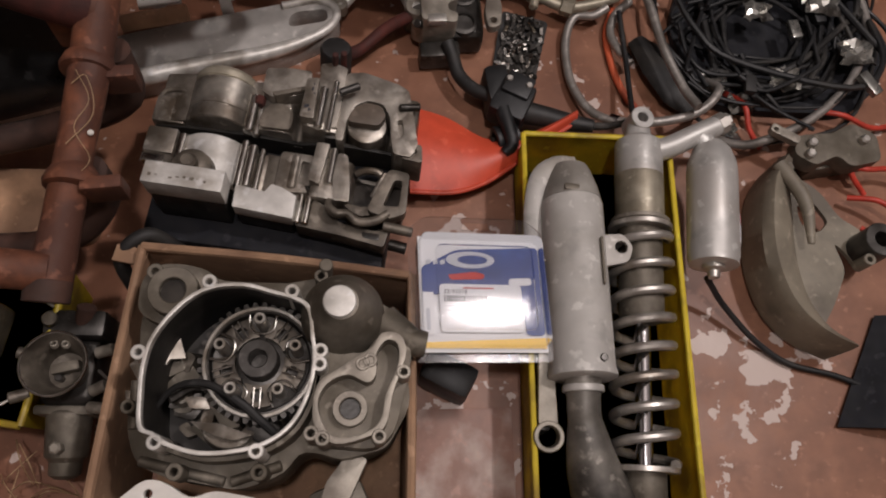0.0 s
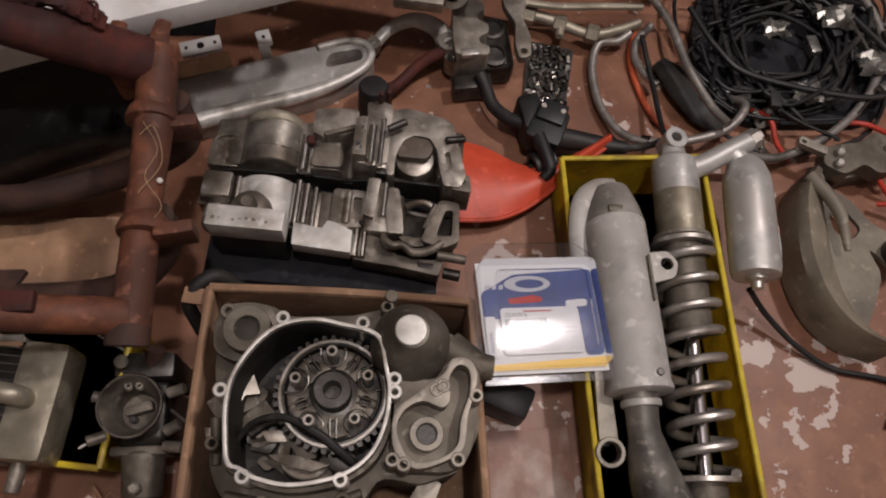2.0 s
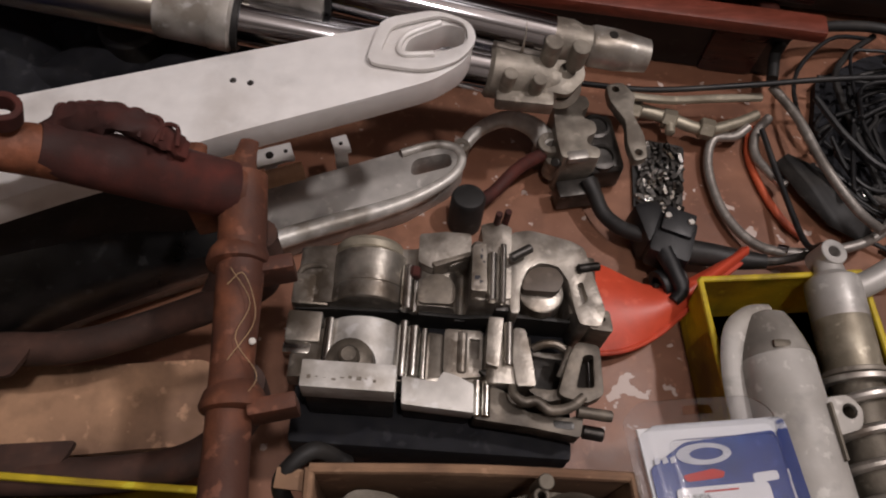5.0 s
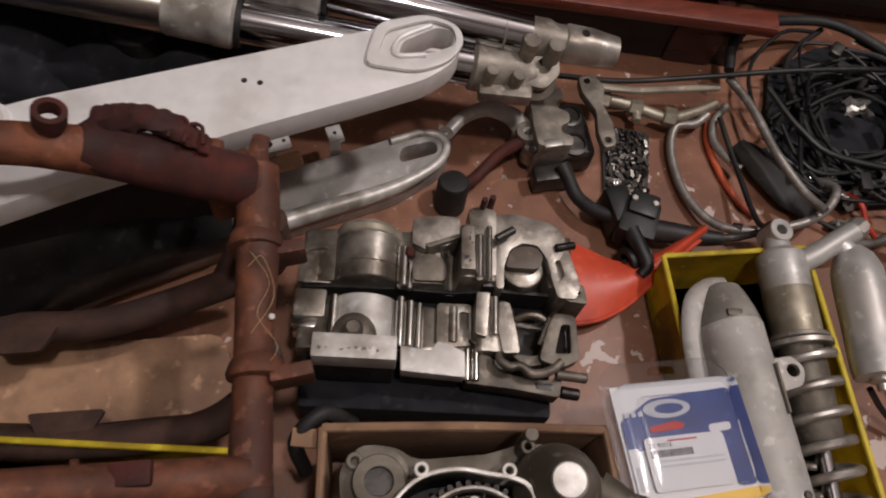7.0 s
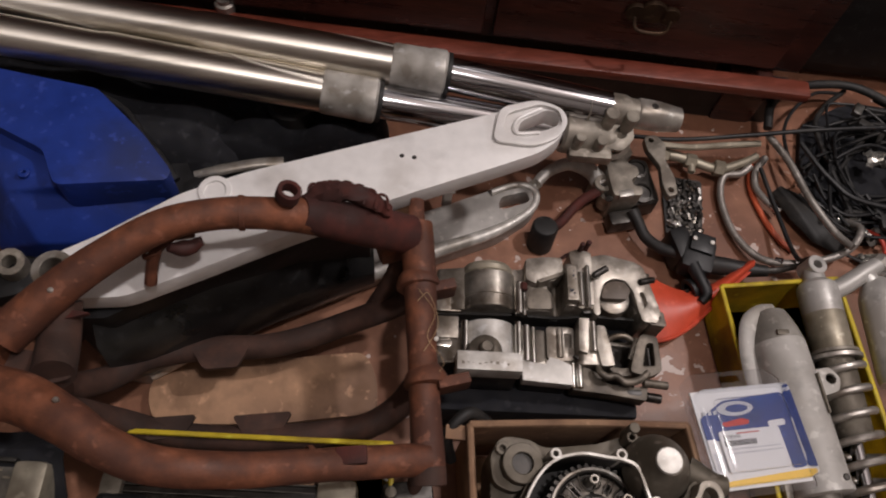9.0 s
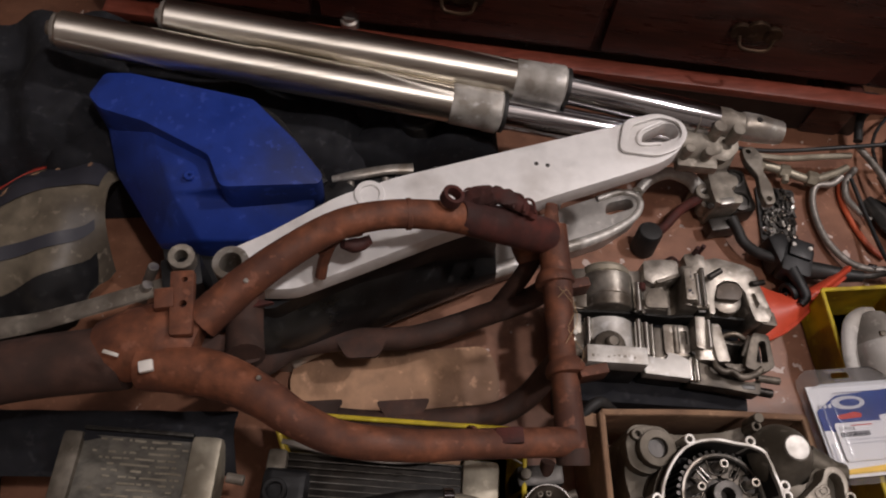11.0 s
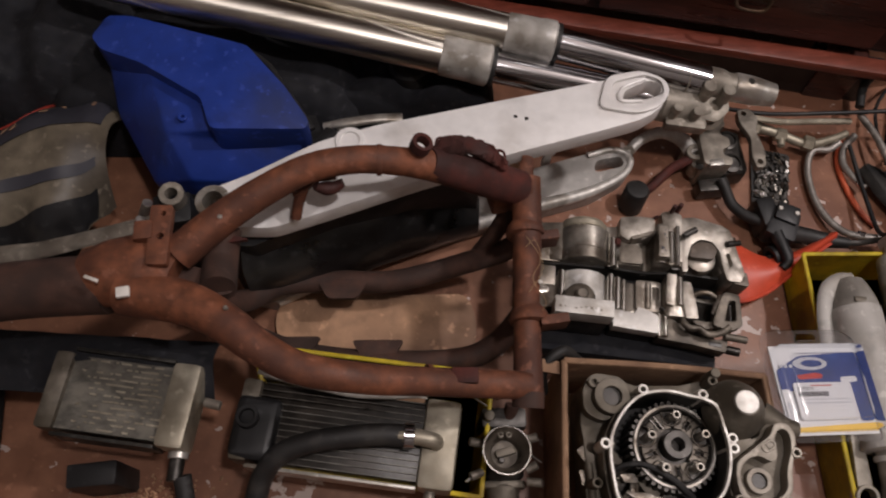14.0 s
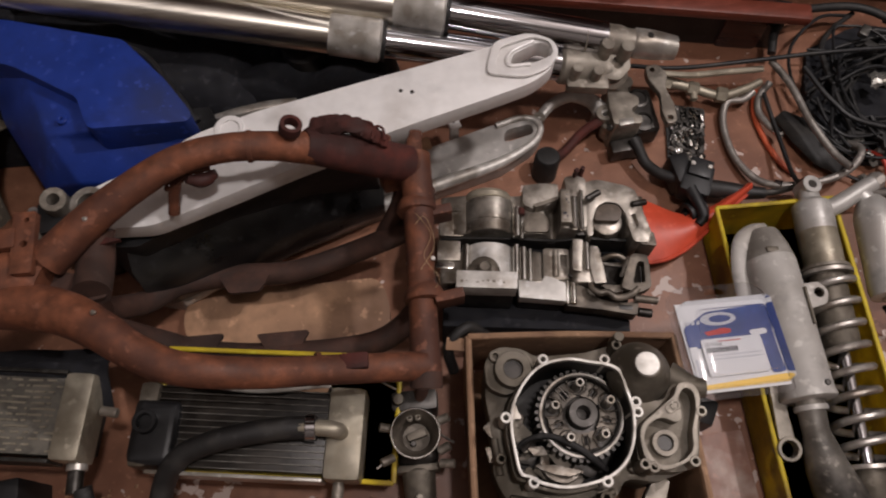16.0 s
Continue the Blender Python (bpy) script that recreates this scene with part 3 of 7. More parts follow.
    wall = [(-0.645, 0.375), (-0.60, 0.372), (-0.5, 0.418), (-0.44, 0.442), (-0.40, 0.46), (-0.31, 0.488), (-0.315, 0.5), (-0.41, 0.474), (-0.46, 0.462), (-0.52, 0.44), (-0.61, 0.4), (-0.645, 0.4)]
    # Black colour stands in for the shade between and under the arms.
    part("cross_member", slab(round_corners(wall, 0.006), 0.03, 0.21), "black", t, "cross member between the arms, black in place of shade")
    rows = []
    for k in range(9):
        q = k / 8
        x = -0.62 + 0.31 * q
        y = 0.36 + 0.115 * q
        rows.append([(x, y + 0.03, 0.205 - 0.12 * q ** 2), (x, y - 0.002, 0.17 - 0.1 * q), (x, y - 0.012 + 0.006 * q, 0.11 - 0.06 * q), (x, y - 0.004, 0.045)])
    part("chain_slider", shell(rows, thick=0.004), "slider", t, "worn black plastic chain slider")
    return t


swingarm()


# ---- rusty frame ----
def rusty_frame():
    t = thing("motorcycle_frame", (-0.45, 0.3, 0), "rusty bare motorcycle frame lying on its side", "frame")
    part("top_tube", sweep([(-0.66, 0.325, 0.295), (-0.612, 0.362, 0.31), (-0.563, 0.392, 0.322), (-0.514, 0.415, 0.33), (-0.465, 0.425, 0.33), (-0.415, 0.427, 0.323), (-0.367, 0.434, 0.296), (-0.308, 0.436, 0.262), (-0.266, 0.438, 0.236)], [0.021, 0.019, 0.0175, 0.0165, 0.016, 0.0165, 0.0195, 0.022, 0.021], 18), "rust", t)
    part("painted_section", sweep([(-0.385, 0.432, 0.311), (-0.367, 0.434, 0.298), (-0.308, 0.436, 0.264), (-0.27, 0.438, 0.239)], [0.0172, 0.0203, 0.0228, 0.0222], 18), "rust_dark", t, "dark oxidised end of the top tube")
    part("down_tube", sweep([(-0.715, 0.285, 0.285), (-0.643, 0.267, 0.297), (-0.595, 0.24, 0.305), (-0.56, 0.215, 0.305), (-0.516, 0.195, 0.297), (-0.448, 0.189, 0.276), (-0.386, 0.192, 0.252), (-0.27, 0.196, 0.214)], [0.026, 0.024, 0.021, 0.0185, 0.0175, 0.0165, 0.016, 0.0165], 18), "rust", t)
    part("backbone", sweep([(-1.05, 0.272, 0.25), (-0.925, 0.285, 0.258), (-0.837, 0.296, 0.262), (-0.74, 0.3, 0.27)], [0.032, 0.032, 0.033, 0.034], 22), "rust_mud_dim", t, "muddy head tube, shade put into its dark colour")
    part("head_block", sweep([(-0.76, 0.305, 0.272), (-0.73, 0.309, 0.28), (-0.695, 0.312, 0.284), (-0.662, 0.302, 0.284)], [0.034, 0.039, 0.04, 0.03], 20, flat=0.85), "rust", t)
    part("head_web", slab(round_corners([(-0.7, 0.33), (-0.6, 0.305), (-0.6, 0.285), (-0.69, 0.268)], 0.006), 0.272, 0.28), "rust_mud_dim", t, "dark web between the tubes")
    post = part("rear_post", sweep([(-0.262, 0.452, 0.236), (-0.262, 0.392, 0.226), (-0.266, 0.312, 0.216), (-0.268, 0.245, 0.211), (-0.27, 0.183, 0.208)], [0.019, 0.0185, 0.016, 0.0165, 0.018], 18), "rust", t)
    for y, z, x0, w in ((0.386, 0.223, -0.238, 0.03), (0.278, 0.212, -0.236, 0.034)):
        bm = lathe((-0.2645, y + 0.014, z), (-0.2645, y - 0.02, z), [(0, 0.0165), (0.008, 0.022), (0.016, 0.0245), (0.02, 0.0235), (0.022, 0.017)], 20)
        box((x0, y - 0.006, 0.214), (w, 0.012, 0.03), 8, 0.002, bm)
        part("flange", bm, "rust", post)
    part("pivot_plate", box((-0.282, 0.44, 0.222), (0.05, 0.03, 0.05), 15, 0.006), "rust", post)
    part("end_boss", rod((-0.27, 0.19, 0.21), (-0.271, 0.172, 0.206), 0.0185, 20), "rust_mud_dim", post)
    part("cross_tube", sweep([(-0.617, 0.362, 0.285), (-0.62, 0.33, 0.27), (-0.615, 0.288, 0.285)], 0.02, 16), "rust_mud_dim", t)
    part("far_rail", sweep([(-0.65, 0.31, 0.17), (-0.623, 0.338, 0.11), (-0.585, 0.367, 0.09), (-0.518, 0.377, 0.08), (-0.433, 0.376, 0.08), (-0.339, 0.397, 0.09), (-0.262, 0.411, 0.13), (-0.255, 0.42, 0.2)], 0.0155, 14), "rust_mud_dim", t)
    part("near_rail", sweep([(-0.65, 0.29, 0.17), (-0.611, 0.289, 0.1), (-0.555, 0.274, 0.08), (-0.467, 0.262, 0.08), (-0.349, 0.26, 0.09), (-0.298, 0.276, 0.1), (-0.268, 0.3, 0.13), (-0.262, 0.3, 0.19)], 0.0155, 14), "rust_mud_dim", t)
    part("strut", sweep([(-0.272, 0.443, 0.2), (-0.289, 0.428, 0.14), (-0.317, 0.409, 0.085)], 0.012, 12), "rust_mud_dim", t)
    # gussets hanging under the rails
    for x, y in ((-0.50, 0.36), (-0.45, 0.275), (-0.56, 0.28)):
        part("gusset", slab(round_corners([(-0.035, 0.012), (0.035, 0.012), (0.02, -0.014), (-0.02, -0.014)], 0.006), -0.003, 0.003, m=pose(x, y, 0.092)), "rust_mud_dim", t)
    # engine hanger and clamps on the top tube
    bm = slab(round_corners([(-0.54, 0.395), (-0.527, 0.398), (-0.512, 0.415), (-0.49, 0.418), (-0.492, 0.43), (-0.53, 0.425)], 0.003), 0.296, 0.302, [circle(-0.535, 0.402, 0.0028, 10)])
    sweep([(-0.527, 0.405, 0.30), (-0.535, 0.397, 0.28), (-0.54, 0.386, 0.262)], 0.0065, 10, bm=bm)
    part("engine_hanger", bm, "rust", t)
    part("mount_lump", roughen(sweep([(-0.512, 0.402, 0.31), (-0.497, 0.404, 0.3), (-0.482, 0.41, 0.304)], [0.005, 0.0085, 0.005], 12), 0.002, 90), "rust_dark", t)
    part("ring_clamp", ring((-0.393, 0.436, 0.344), (0.35, 0.1, 1), 0.0075, 0.0122, 0.014, 20), "rust_dark", t)
    bm = sweep([(-0.382, 0.442, 0.315), (-0.362, 0.452, 0.314), (-0.34, 0.457, 0.308), (-0.315, 0.452, 0.298), (-0.292, 0.442, 0.284)], [0.006, 0.0115, 0.013, 0.0115, 0.007], 18, 8, flat=0.75)
    part("seat_bracket", roughen(roughen(bm, 0.004, 120), 0.003, 45), "rust_dark", t, "corroded dark bracket")
    for k in range(7):
        x = -0.372 + 0.0115 * k
        y = 0.452 + 0.008 * math.sin(k * 0.55) - 0.0012 * k
        part("wire_loop", sweep([(x - 0.006, y - 0.008, 0.306), (x - 0.002, y + 0.009, 0.316 - 0.002 * k), (x + 0.007, y + 0.008, 0.314 - 0.002 * k), (x + 0.008, y - 0.008, 0.302)], 0.0017, 7, 4), "rust_dark", t)
    part("weld_bead", ring((-0.44, 0.4265, 0.327), (1, 0.03, -0.08), 0.0155, 0.0178, 0.006, 20), "rust", t)
    part("weld_bead", ring((-0.385, 0.1945, 0.247), (1, 0.03, -0.35), 0.0155, 0.018, 0.006, 20), "rust", t)
    # steering-head plates and their white specks
    bm = slab(round_corners([(-0.688, 0.372), (-0.664, 0.372), (-0.662, 0.302), (-0.684, 0.302)], 0.003), 0.312, 0.322, [circle(-0.673, 0.362, 0.003, 10), circle(-0.673, 0.335, 0.004, 10)], chamfer=0.001)
    box((-0.692, 0.342, 0.318), (0.02, 0.022, 0.012), 5, 0.002, bm)
    part("head_plate", bm, "rust", t)
    part("head_gusset", slab(round_corners([(-0.66, 0.362), (-0.585, 0.345), (-0.64, 0.334), (-0.665, 0.335)], 0.004), 0.286, 0.292), "rust_dark", t)
    bm = box((-0.704, 0.272, 0.318), (0.014, 0.012, 0.006), 10, 0.002)
    box((-0.738, 0.286, 0.321), (0.016, 0.004, 0.003), -20, 0.001, bm)
    part("paint_fleck", bm, "white", t, "white paint flecks")
    for x, y, z in ((-0.594, 0.252, 0.326), (-0.61, 0.355, 0.328)):
        part("bolt_head", rod((x, y, z - 0.004), (x, y, z + 0.001), 0.0028, 8), "spring", t)
    for x0, y0, x1, y1, z in ((-0.262, 0.445, -0.258, 0.482, 0.24), (-0.297, 0.447, -0.296, 0.474, 0.248)):
        part("finger_tab", sweep([(x0, y0, z - 0.008), ((x0 + x1) / 2 - 0.001, (y0 + y1) / 2, z), (x1, y1, z)], [0.011, 0.0095, 0.0075], 12, flat=0.6), "rust", post)
    part("white_speck", rod((-0.251, 0.318, 0.2265), (-0.2505, 0.318, 0.229), 0.0027, 10), "white", post)
    part("tube_bracket", box((-0.345, 0.198, 0.253), (0.03, 0.018, 0.01), 0, 0.003), "rust_dark", t)
    bm = sweep([(-0.266, 0.37, 0.243), (-0.251, 0.342, 0.242), (-0.261, 0.317, 0.238), (-0.246, 0.292, 0.232), (-0.254, 0.277, 0.23)], 0.00035, 5, 5)
    sweep([(-0.268, 0.357, 0.242), (-0.256, 0.364, 0.244), (-0.248, 0.332, 0.236), (-0.266, 0.302, 0.236)], 0.0004, 5, 5, bm=bm)
    part("straw", bm, "thread", t, "stuck strand of straw")
    return t


rusty_frame()
skid = slab(round_corners([(-0.604, 0.34), (-0.592, 0.376), (-0.545, 0.381), (-0.43, 0.377), (-0.325, 0.379), (-0.312, 0.34), (-0.315, 0.294), (-0.38, 0.294), (-0.45, 0.291), (-0.55, 0.3), (-0.594, 0.306)], 0.018, 5), 0.0, 0.022, chamfer=0.006)
single("skid_plate", skid, "skid", (-0.46, 0.33, 0), "dusty brown skid plate lying inside the frame", "skid plate")


# ---- blue tank panel ----
def blue_panel():
    t = thing("fuel_tank", (-0.69, 0.57, 0), "scuffed dark blue plastic fuel tank", "fuel tank")
    upper = [(-0.848, 0.687), (-0.83, 0.722), (-0.797, 0.718), (-0.631, 0.666), (-0.575, 0.602), (-0.541, 0.552), (-0.545, 0.539), (-0.660, 0.532), (-0.668, 0.537), (-0.684, 0.581), (-0.771, 0.637), (-0.83, 0.664)]
    bm = slab(round_corners(upper, 0.007, 4), 0.13, 0.225, chamfer=0.006)
    for v in bm.verts:
        if v.co.z > 0.2:
            v.co.z -= 0.12 * max(0.0, -0.76 - v.co.x) + 0.14 * max(0.0, v.co.x + 0.62)
    part("shell", bm, "blue", t, sharp=50)
    # faceted lower body: a front face under the step and a hollow flank beside it
    bm = bmesh.new()
    tops = {"s": (-0.838, 0.68, 0.175), "k": (-0.768, 0.645, 0.205), "j": (-0.68, 0.588, 0.208), "i": (-0.658, 0.542, 0.206), "h": (-0.55, 0.548, 0.196), "n": (-0.557, 0.534, 0.168), "o": (-0.611, 0.494, 0.148), "p": (-0.706, 0.498, 0.148), "q": (-0.769, 0.514, 0.11), "r": (-0.832, 0.62, 0.125), "m": (-0.735, 0.548, 0.188)}
    v = {k: bm.verts.new(co) for k, co in tops.items()}
    foot = {k: bm.verts.new((co[0] * 0.96 - 0.028, co[1] * 0.96 + 0.023, 0.04)) for k, co in tops.items() if k != "m"}
    for face in ("ihnm", "nopm", "mpq", "mqr", "rskm", "kjm", "jim"):
        bm.faces.new([v[k] for k in face])
    loop = "skjihnopqr"
    for k, nxt in zip(loop, loop[1:] + loop[0]):
        bm.faces.new([v[k], v[nxt], foot[nxt], foot[k]])
    bm.faces.new([foot[k] for k in loop])
    bmesh.ops.recalc_face_normals(bm, faces=bm.faces)
    bmesh.ops.bevel(bm, geom=bm.edges[:], offset=0.004, segments=2, affect="EDGES", profile=0.5, clamp_overlap=True)
    part("side_wall", bm, "blue", t, sharp=50)
    part("seam", sweep([(-0.842, 0.7, 0.195), (-0.797, 0.72, 0.2), (-0.631, 0.668, 0.205), (-0.575, 0.604, 0.2), (-0.54, 0.553, 0.19)], 0.005, 10), "black", t, "dark grimy seam")
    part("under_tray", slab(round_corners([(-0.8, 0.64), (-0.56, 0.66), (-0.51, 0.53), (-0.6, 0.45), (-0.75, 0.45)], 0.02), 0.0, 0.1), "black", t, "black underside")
    part("bolt_hole", ring((-0.712, 0.566, 0.199), (0, 0, 1), 0.0025, 0.007, 0.006, 16), "blue", t)
    part("mount_tab", box((-0.522, 0.535, 0.14), (0.03, 0.05, 0.1), -30, 0.01), "black", t)
    return t


blue_panel()


# ---- yellow trays ----
def tray(name, corners, z0, z1, wall, rim, label, lean=0.012):
    """An open plastic tray with sloping sides and a turned rim; corners in order round it."""
    c = sum((Vector((*p, 0)) for p in corners), Vector()) / 4
    t = thing(name, (c.x, c.y, 0), label, "tray", "yellow plastic trays")
    P = [Vector((*p, 0)) for p in corners]
    inward = [(c - p).normalized() for p in P]
    for k in range(4):
        a, b = P[k], P[(k + 1) % 4]
        ia, ib = inward[k], inward[(k + 1) % 4]
        bm = bmesh.new()
        vs = [bm.verts.new(v) for v in (a + Vector((0, 0, z1)), b + Vector((0, 0, z1)), b + ib * lean + Vector((0, 0, z0)), a + ia * lean + Vector((0, 0, z0)))]
        f = bm.faces.new(vs)
        bmesh.ops.solidify(bm, geom=[f], thickness=wall)
        part("side", bm, "yellow", t)
        part("rim", sweep([a + Vector((0, 0, z1)), a.lerp(b, 0.5) + Vector((0, 0, z1 - 0.001)), b + Vector((0, 0, z1))], rim, 8, 6), "yellow", t)
    bm = bmesh.new()
    bm.faces.new([bm.verts.new(p + i * lean + Vector((0, 0, z0 + 0.004))) for p, i in zip(P, inward)])
    bmesh.ops.solidify(bm, geom=bm.faces[:], thickness=0.003)
    part("bottom", bm, "yellow", t)
    return t


tray("yellow_tray", [(0.157, 0.417), (0.325, 0.418), (0.318, -0.14), (0.155, -0.14)], 0.001, 0.08, 0.003, 0.0032, "yellow plastic tray holding the silencer and shock")
tray("yellow_tray", [(-0.612, 0.279), (-0.30, 0.238), (-0.32, 0.085), (-0.568, 0.124)], 0.001, 0.10, 0.003, 0.0032, "yellow plastic tray holding the radiators")


# ---- cardboard box with the clutch-side case ----
def carton():
    t = thing("cardboard_box", (-0.1, 0.08, 0), "open brown cardboard box holding an engine case", "cardboard box")
    P = [Vector(p) for p in ((-0.216, 0.24, 0), (0.03, 0.219, 0), (0.03, -0.12, 0), (-0.236, -0.12, 0))]
    for k in range(4):
        a, b = P[k], P[(k + 1) % 4]
        d = (b - a).normalized()
        n = Vector((-d.y, d.x, 0))
        ang = math.degrees(math.atan2(d.y, d.x))
        mid = (a + b) / 2
        bm = box((mid.x, mid.y, 0.08), ((b - a).length + 0.003, 0.005, 0.16), ang, 0.0012)
        part("wall", bm, "card", t)
        part("top_edge", sweep([a + Vector((0, 0, 0.16)), mid + Vector((0, 0, 0.161)) + n * 0.002, b + Vector((0, 0, 0.159))], 0.0042, 8, 6), "card", t, "crumpled folded top edge")
    c = (P[0] + P[2]) / 2
    part("bottom", box((c.x, c.y, 0.004), (0.25, 0.34, 0.006), 0, 0.001), "card", t)
    part("flap", box((-0.228, 0.234, 0.15), (0.03, 0.016, 0.004), -10, 0.001), "card", t, "torn pale corner flap")


carton()


# ---- clutch-side engine case in the carton ----
def clutch_case():
    t = thing("clutch_case", (-0.1, 0.1, 0.007), "dirty cast engine case with an open clutch", "engine case")
    body = [(-0.2, 0.205), (-0.185, 0.222), (-0.155, 0.218), (-0.14, 0.205), (-0.07, 0.205), (-0.045, 0.213), (-0.02, 0.207), (0.012, 0.182), (0.034, 0.166), (0.036, 0.148), (0.026, 0.13), (0.03, 0.10), (0.012, 0.062), (-0.03, 0.052), (-0.06, 0.06), (-0.075, 0.038), (-0.11, 0.028), (-0.165, 0.036), (-0.196, 0.05), (-0.205, 0.08), (-0.2, 0.13), (-0.205, 0.165)]
    rim_in = spline([(x, y, 0) for x, y in ((-0.139, 0.183), (-0.112, 0.1865), (-0.088, 0.181), (-0.07, 0.1765), (-0.0585, 0.168), (-0.0545, 0.148), (-0.0515, 0.125), (-0.0555, 0.099), (-0.066, 0.077), (-0.084, 0.0625), (-0.107, 0.056), (-0.134, 0.0545), (-0.158, 0.061), (-0.169, 0.068), (-0.1785, 0.0735), (-0.1815, 0.098), (-0.182, 0.12), (-0.177, 0.143), (-0.16, 0.168))], 4, True)
    rim_in = [(p.x, p.y) for p in rim_in]
    cx, cy = -0.117, 0.122
    rim_out = [(cx + (x - cx) * 1.05, cy + (y - cy) * 1.05) for x, y in rim_in]
    well = [(cx + (x - cx) * 1.03, cy + (y - cy) * 1.03) for x, y in rim_in]
    part("body", roughen(slab(round_corners(body, 0.012, 3), 0.1, 0.17, [well], chamfer=0.01), 0.0025, 40), "cast_dirty", t)
    part("skirt", slab([(cx + (x - cx) * 1.1, cy + (y - cy) * 1.1) for x, y in rim_in], 0.15, 0.2, [well], chamfer=0.006), "cast_dirty", t)
    part("bearing_housing", slab(round_corners([(-0.203, 0.17), (-0.203, 0.2), (-0.19, 0.214), (-0.158, 0.213), (-0.145, 0.196), (-0.16, 0.172), (-0.18, 0.158)], 0.01, 4), 0.15, 0.19, chamfer=0.005), "cast_dirty", t)
    part("pump_bed", slab(round_corners([(-0.05, 0.062), (-0.05, 0.115), (-0.04, 0.14), (-0.01, 0.135), (0.0, 0.152), (0.018, 0.156), (0.03, 0.14), (0.026, 0.112), (0.016, 0.07), (0.0, 0.058)], 0.01, 4), 0.15, 0.2, chamfer=0.004), "cast_dirty", t)
    for x0, y0, x1, y1 in ((-0.19, 0.05, -0.12, 0.034), (-0.115, 0.034, -0.075, 0.047), (-0.198, 0.075, -0.2, 0.115)):
        part("outer_rib", rod((x0, y0, 0.172), (x1, y1, 0.174), 0.0045, 12), "cast_dirty", t)
    # Floor and inner wall are coloured far darker than the casting.
    part("floor_plate", slab(rim_out, 0.085, 0.128), "well", t, "near-black bottom of the case")
    rim = part("gasket_rim", slab(rim_out, 0.211, 0.219, [rim_in], chamfer=0.0008), "machined", t, "bright machined gasket rim")
    part("well_wall", slab([(cx + (x - cx) * 1.045, cy + (y - cy) * 1.045) for x, y in rim_in], 0.12, 0.2112, [[(cx + (x - cx) * 1.004, cy + (y - cy) * 1.004) for x, y in rim_in]]), "well", t, "near-black inner wall")
    for x, y in ((-0.1395, 0.19), (-0.0715, 0.1835), (-0.0455, 0.134), (-0.0455, 0.123), (-0.0905, 0.0545), (-0.1675, 0.0605), (-0.1885, 0.13)):
        part("bolt_boss", ring((x, y, 0.2), (0, 0, 1), 0.0028, 0.0062, 0.0385, 18), "machined", rim)
    for x, y, r in ((-0.19, 0.204, 0.007), (-0.05, 0.204, 0.006), (-0.003, 0.16, 0.006), (-0.197, 0.09, 0.006), (-0.155, 0.04, 0.007), (-0.09, 0.04, 0.007)):
        part("case_lug", ring((x, y, 0.185), (0, 0, 1), 0.003, r, 0.028, 18), "cast_dirty", t)
    # left bearing housing
    part("bearing_seat", ring((-0.172, 0.186, 0.195), (0, 0, 1), 0.011, 0.021, 0.02, 28), "cast_dirty", t)
    part("bearing_bore", rod((-0.172, 0.186, 0.19), (-0.172, 0.186, 0.1985), 0.012), "cavity", t)
    # oil filter dome
    dome = part("oil_cap_dome", lathe((-0.03, 0.17, 0.19), (-0.03, 0.17, 1), [(0, 0.036), (0.01, 0.035), (0.02, 0.031), (0.032, 0.024), (0.042, 0.0175), (0.046, 0.0145), (0.047, 0.008)], 32), "cast_dirty", t)
    part("cap_disc", lathe((-0.031, 0.17, 0.236), (-0.031, 0.17, 1), [(0, 0.0135), (0.002, 0.0138), (0.0038, 0.0128), (0.0042, 0.009)], 28), "machined", dome, "worn bright cap")
    part("case_spigot", sweep([(0.005, 0.165, 0.185), (0.028, 0.15, 0.19), (0.042, 0.147, 0.19)], [0.018, 0.013, 0.011], 16), "cast_dirty", t)
    part("oil_tube", rod((-0.048, 0.212, 0.17), (-0.046, 0.213, 0.202), 0.006), "cast_dirty", t)
    # water-pump volute
    vo = spline([(x, y, 0) for x, y in ((-0.049, 0.09), (-0.045, 0.108), (-0.03, 0.119), (-0.017, 0.128), (-0.004, 0.137), (0.004, 0.149), (0.018, 0.148), (0.024, 0.135), (0.02, 0.118), (0.014, 0.1), (0.009, 0.075), (-0.004, 0.066), (-0.03, 0.06), (-0.046, 0.072))], 4, True)
    vo = [(p.x, p.y) for p in vo]
    pump_hole = [(p.x, p.y) for p in spline([(x, y, 0) for x, y in ((-0.045, 0.09), (-0.038, 0.107), (-0.022, 0.114), (-0.007, 0.108), (0.0, 0.115), (0.0, 0.132), (0.008, 0.143), (0.017, 0.139), (0.017, 0.122), (0.008, 0.098), (0.004, 0.078), (-0.012, 0.067), (-0.034, 0.067))], 4, True)]
    pump = part("pump_rim", slab(vo, 0.195, 0.222, [pump_hole], chamfer=0.0008), "cast", t, "pale machined pump rim")
    part("pump_floor", slab([(x * 0.97 - 0.0004, y * 0.97 + 0.003) for x, y in vo], 0.19, 0.203), "cast_dirty", pump)
    part("seal_seat", ring((-0.02, 0.089, 0.206), (0, 0, 1), 0.0085, 0.0145, 0.01, 28), "cast", pump)
    part("shaft_hole", rod((-0.02, 0.089, 0.2), (-0.02, 0.089, 0.2075), 0.0088), "cavity", pump)
    for x, y in ((-0.049, 0.068), (-0.04, 0.064), (0.004, 0.066), (0.022, 0.117), (-0.011, 0.123), (-0.005, 0.126)):
        part("pump_boss", ring((x, y, 0.208), (0, 0, 1), 0.0028, 0.006, 0.03, 16), "cast", pump)
    # clutch hub
    hx, hy = -0.099, 0.132
    teeth = []
